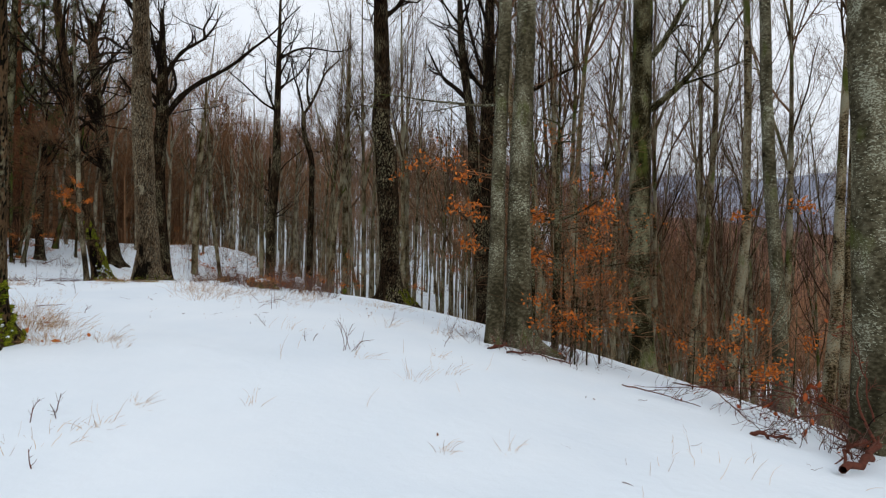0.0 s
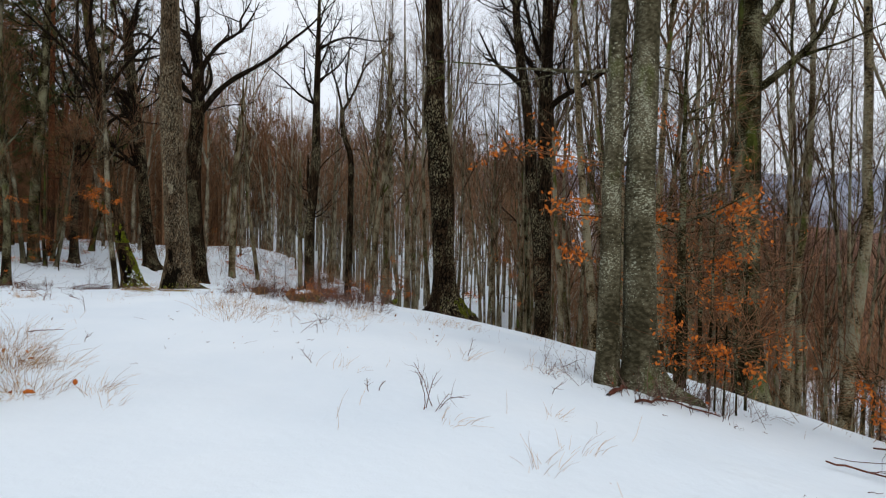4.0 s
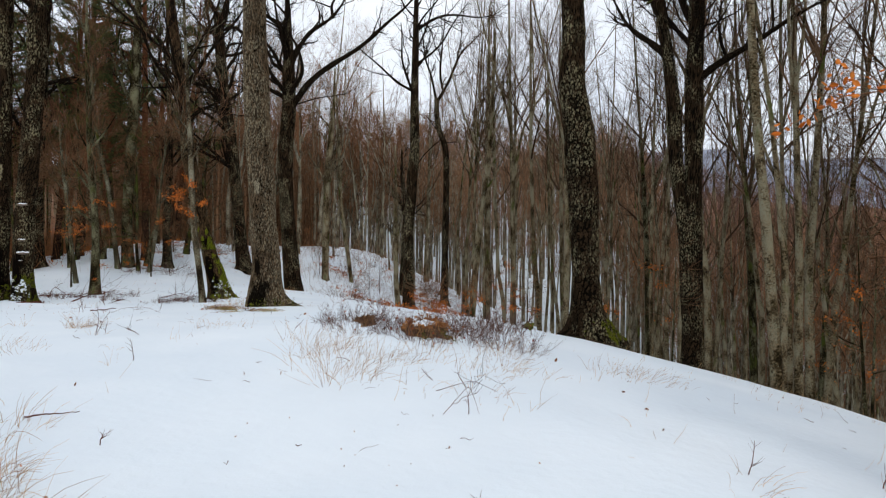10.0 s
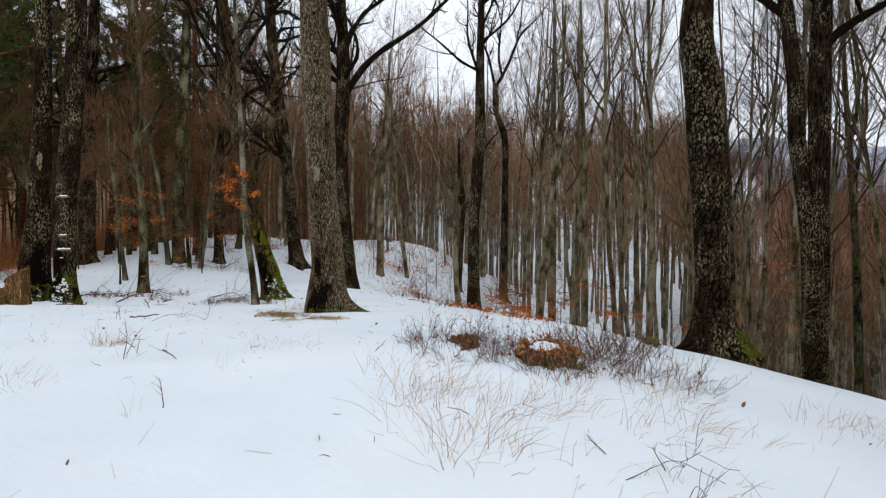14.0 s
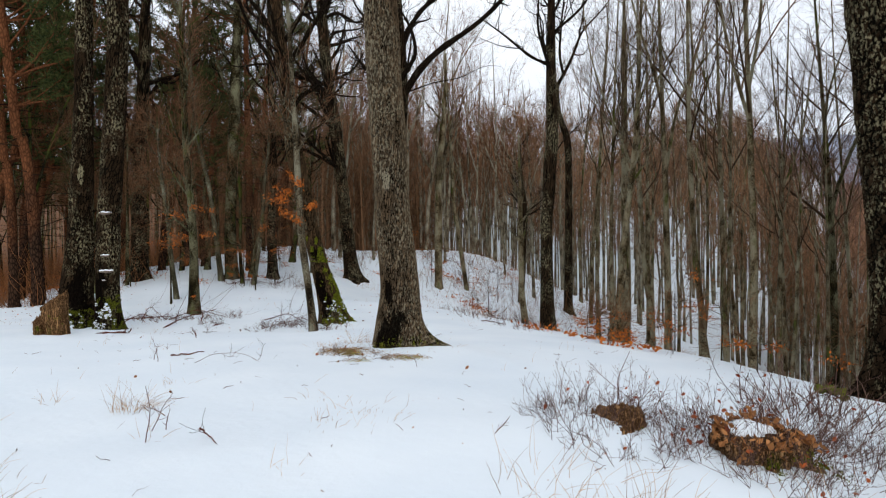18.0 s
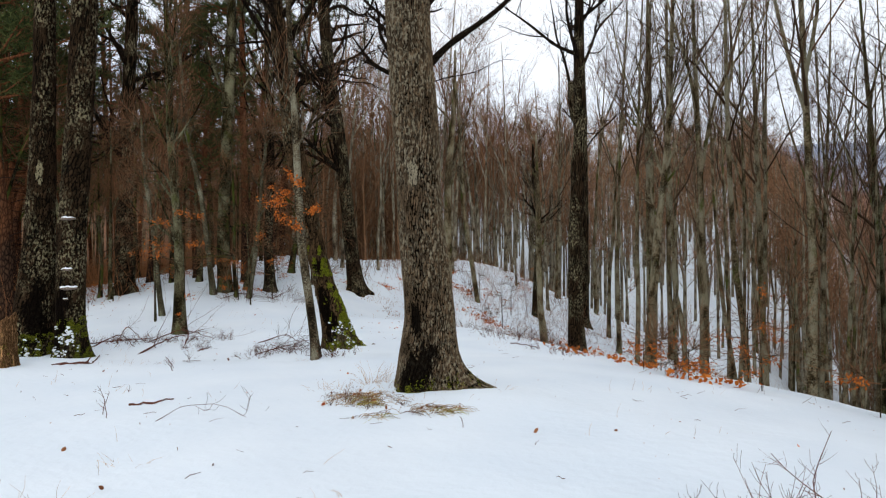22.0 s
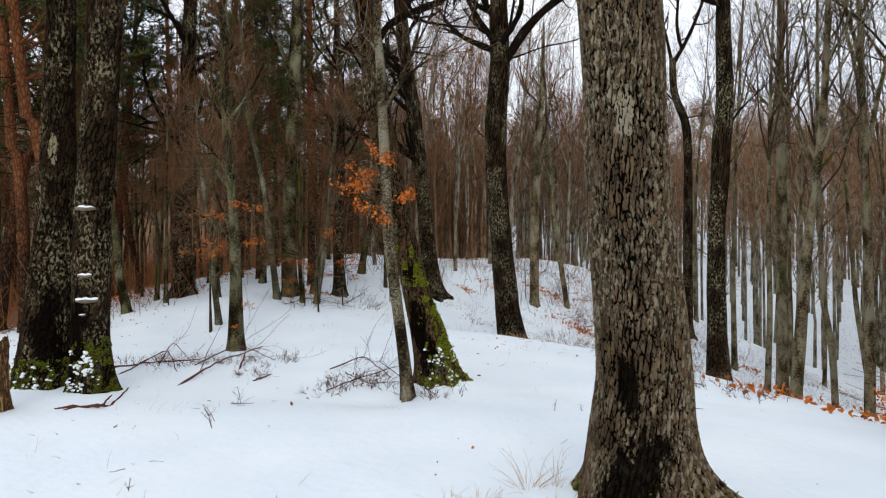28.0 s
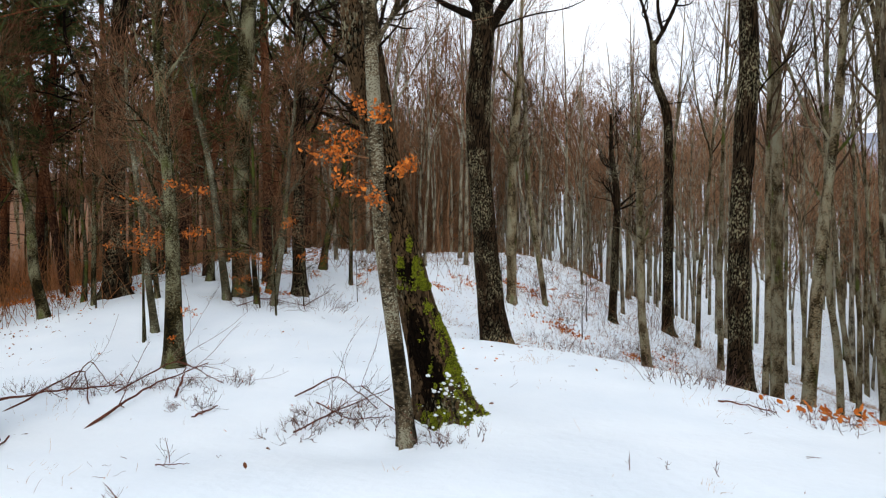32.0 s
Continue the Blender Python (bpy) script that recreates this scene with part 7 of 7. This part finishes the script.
# ---- loose leaves and thin stems over the snow ----
def strewn(name, label, category, seed, count, keep, box, size, mat):
    g = np.random.default_rng(seed)
    p = np.column_stack([g.uniform(box[0], box[1], count), g.uniform(box[2], box[3], count)])
    p = p[keep(g, p[:, 0], p[:, 1])]
    at = np.column_stack([p, ground_z(p[:, 0], p[:, 1]) + 0.018])
    tagged(new(name, mesh_of(name, *leaf_blades(g, at, size, 0.004), mat, False)), label, category, kind="stuff")


def on_litter(g, x, y):
    s, u = ridge_coords(x, y)
    w = 0.5 + 0.5 * np.sin(x * 1.3 + np.sin(y)) * np.sin(y * 1.1 + np.sin(x * 0.7))
    return g.uniform(0, 1, len(x)) < w * (smooth01(u, 8, 13) * (0.75 * smooth01(s, 0, 4) + 0.9 * smooth01(-s, 6, 10)) + 0.012)


strewn("fallen_leaves", "brown fallen leaves strewn over the snow", "leaves", 71, 90000, on_litter, (-45, 12, 0, 50), 0.058, BROWN_LEAF)
strewn("bark_crumbs", "tiny dark crumbs of bark and leaf on the snow", "litter", 78, 4000, lambda g, x, y: g.uniform(0, 1, len(x)) < smooth01(lattice(x * 0.7, y * 0.7, 997, 2), 0.55, 0.95), (-19, 7, 0, 28), 0.016, RUST_LEAF)
DRIFTS = merged(
    ((-14.09, 37.32, 0.9), (-15.56, 40.27, 1.0), (-11.19, 37.58, 0.6), (-17.93, 37.7, 0.6), (-14.25, 46.22, 0.8), (-13.47, 37.38, 0.7), (-10.3, 39.12, 0.5), (-7.83, 42.21, 0.6), (-16.63, 40.09, 0.7), (-18.19, 35.95, 0.5), (-19.27, 34.31, 0.4), (-5.23, 19.99, 0.5), (-6.25, 22.68, 0.5), (-7.45, 23.38, 0.6), (-27.75, 27.45, 1.0), (-28.94, 27.01, 1.0), (-25.51, 28.21, 0.8), (-20.17, 28.44, 0.5)),
)


def leaf_drifts(name, label, seed):
    """Drifts of fallen leaves caught in the brush of the slope."""
    g = np.random.default_rng(seed)
    spots = []
    for x, y, reach in DRIFTS:
        p = np.array([x, y]) + g.normal(size=(int(130 * reach), 2)) * reach * np.array([0.6, 0.35])
        spots.append(p)
    p = np.concatenate(spots)
    at = np.column_stack([p, ground_z(p[:, 0], p[:, 1]) + g.uniform(0.01, 0.12, len(p))])
    tagged(new(name, mesh_of(name, *leaf_blades(g, at, 0.10, 0.01), ORANGE, False)), label, "leaves", kind="stuff")


leaf_drifts("leaf_drifts", "drifts of orange beech leaves on the snowy slope", 79)
strewn("orange_leaves", "orange fallen leaves under the trees", "leaves", 72, 14000, on_litter, (-40, 8, 14, 45), 0.055, ORANGE)


strewn("grass_leaves", "orange leaves caught in the dry grass", "leaves", 81, 34, lambda g, x, y: (np.hypot(x + 4.95, y - 7.3) < 0.55) | (np.hypot(x + 4.3, y - 6.7) < 0.4), (-5.6, -3.8, 6.2, 7.9), 0.075, ORANGE)
RUSTY_GRASS = plain("rusty_withered_grass", (0.20, 0.085, 0.030), (0.46, 0.25, 0.10), 5, by_piece=True, bump=0)


def thin_growth(name, label, category, seed, count, keep, box, height, thick, mat, lean=(0.2, 0.0)):
    g = np.random.default_rng(seed)
    x, y = g.uniform(box[0], box[1], count), g.uniform(box[2], box[3], count)
    ok = keep(g, x, y)
    x, y = x[ok], y[ok]
    c, r = [], []
    p = np.stack([x, y, ground_z(x, y) - 0.02], -1)
    a = g.uniform(0, 2 * math.pi, len(x))
    d = unit(np.stack([np.cos(a) * 0.35 + lean[0], np.sin(a) * 0.35 + lean[1], np.ones(len(x))], -1))
    ln = height * g.uniform(0.3, 1.2, len(x))
    line = [p]
    for _ in range(3):
        d = unit(d + g.normal(size=d.shape) * 0.2 + np.array([0, 0, -0.08]))
        p = p + d * (ln / 3)[:, None]
        line.append(p)
    c = np.stack(line, 1)
    tagged(new(name, mesh_of(name, *tubes(c, np.linspace(thick, thick * 0.4, 4) * np.ones((len(x), 1)), 3), mat)), label, category, kind="stuff")


def sparse_grass(g, x, y):
    s, u = ridge_coords(x, y)
    near = np.hypot(x[:, None] - WALKED[:, 0], y[:, None] - WALKED[:, 1]).min(1)
    w = np.clip(np.sin(x * 1.7 + 2 * np.sin(y * 0.9)) * np.sin(y * 1.4 + 2 * np.sin(x * 0.8)) - 0.45, 0, 1) * 1.4
    slope = smooth01(s, 2.5, 5) * smooth01(u, 4, 9) * 1.0 + 0.35 * smooth01(s, 2.5, 5.5) + 0.3 * smooth01(-s, 1.5, 3.5)
    return (g.uniform(0, 1, len(x)) < w * slope + 0.006) & (near > 0.5)


def lying_twigs(seed, count):
    """Short broken twigs that lie on the snow or stick out of it at a slant."""
    g = np.random.default_rng(seed)
    x, y = g.uniform(-20, 7, count), g.uniform(0, 27, count)
    s, u = ridge_coords(x, y)
    ok = (g.uniform(0, 1, count) < smooth01(lattice(x * 0.6, y * 0.6, 997, 11), 0.35, 0.85)) & (s < 8)
    x, y = x[ok], y[ok]
    a, ln = g.uniform(0, 2 * math.pi, len(x)), g.uniform(0.03, 0.15, len(x))
    tilt = np.abs(g.normal(size=len(x))) * 0.25
    k = np.linspace(0, 1, 4)[:, None]
    px, py = x + k * ln * np.cos(a), y + k * ln * np.sin(a)
    pz = ground_z(px, py) + 0.006 + k * ln * tilt + g.normal(size=px.shape) * 0.006
    c = np.stack([px, py, pz], -1).transpose(1, 0, 2)
    r = np.linspace(1, 0.5, 4) * g.uniform(0.0012, 0.0035, (len(x), 1))
    tagged(new("snow_twigs", mesh_of("snow_twigs", *tubes(c, r, 4), STICK)), "small broken twigs strewn on the snow", "twigs", kind="stuff")


lying_twigs(80, 1300)
thin_growth("sparse_grass", "sparse thin dry grass stems in the snow", "grass", 73, 60000, sparse_grass, (-22, 8, 0, 34), 0.2, 0.0017, STRAW)
thin_growth("slope_growth", "thin brown stalks and twigs on the snowy slope", "undergrowth", 74, 42000, lambda g, x, y: g.uniform(0, 1, len(x)) < smooth01(ridge_coords(x, y)[0], 2.5, 5) * smooth01(ridge_coords(x, y)[1], 7, 12) * np.clip(0.5 + np.sin(x * 2.1) * np.sin(y * 1.7), 0, 1), (-22, 10, 14, 48), 0.22, 0.003, TWIG_BROWN, (0.1, 0.3))


def in_patches(g, x, y):
    s, u = ridge_coords(x, y)
    w = smooth01(lattice(x * 0.8, y * 0.8, 997, 6) * 0.6 + lattice(x * 2.3, y * 2.3, 997, 8) * 0.4, 0.45, 0.62)
    return g.uniform(0, 1, len(x)) < w * smooth01(s, -3, 1.5) * smooth01(u, 12, 16)


thin_growth("slope_grass", "patches of withered brown grass on the snowy slope", "grass", 77, 50000, in_patches, (-24, 6, 24, 52), 0.24, 0.0032, RUSTY_GRASS, (0.4, -0.3))
thin_growth("brushwood", "reddish-brown brushwood under the pines", "undergrowth", 75, 26000, lambda g, x, y: g.uniform(0, 1, len(x)) < smooth01(-ridge_coords(x, y)[0], 7, 10) * smooth01(ridge_coords(x, y)[1], 12, 16), (-58, 0, 14, 62), 2.2, 0.007, BRUSH, (0.0, 0.0))
thin_growth("ridge_brush", "thin brown brush along the ridge ahead", "undergrowth", 76, 13000, lambda g, x, y: (np.abs(ridge_coords(x, y)[0]) < 14) & (ridge_coords(x, y)[1] > 22) & (g.uniform(0, 1, len(x)) < 0.7), (-50, 10, 25, 75), 2.2, 0.007, TWIG_BROWN, (0.0, 0.0))
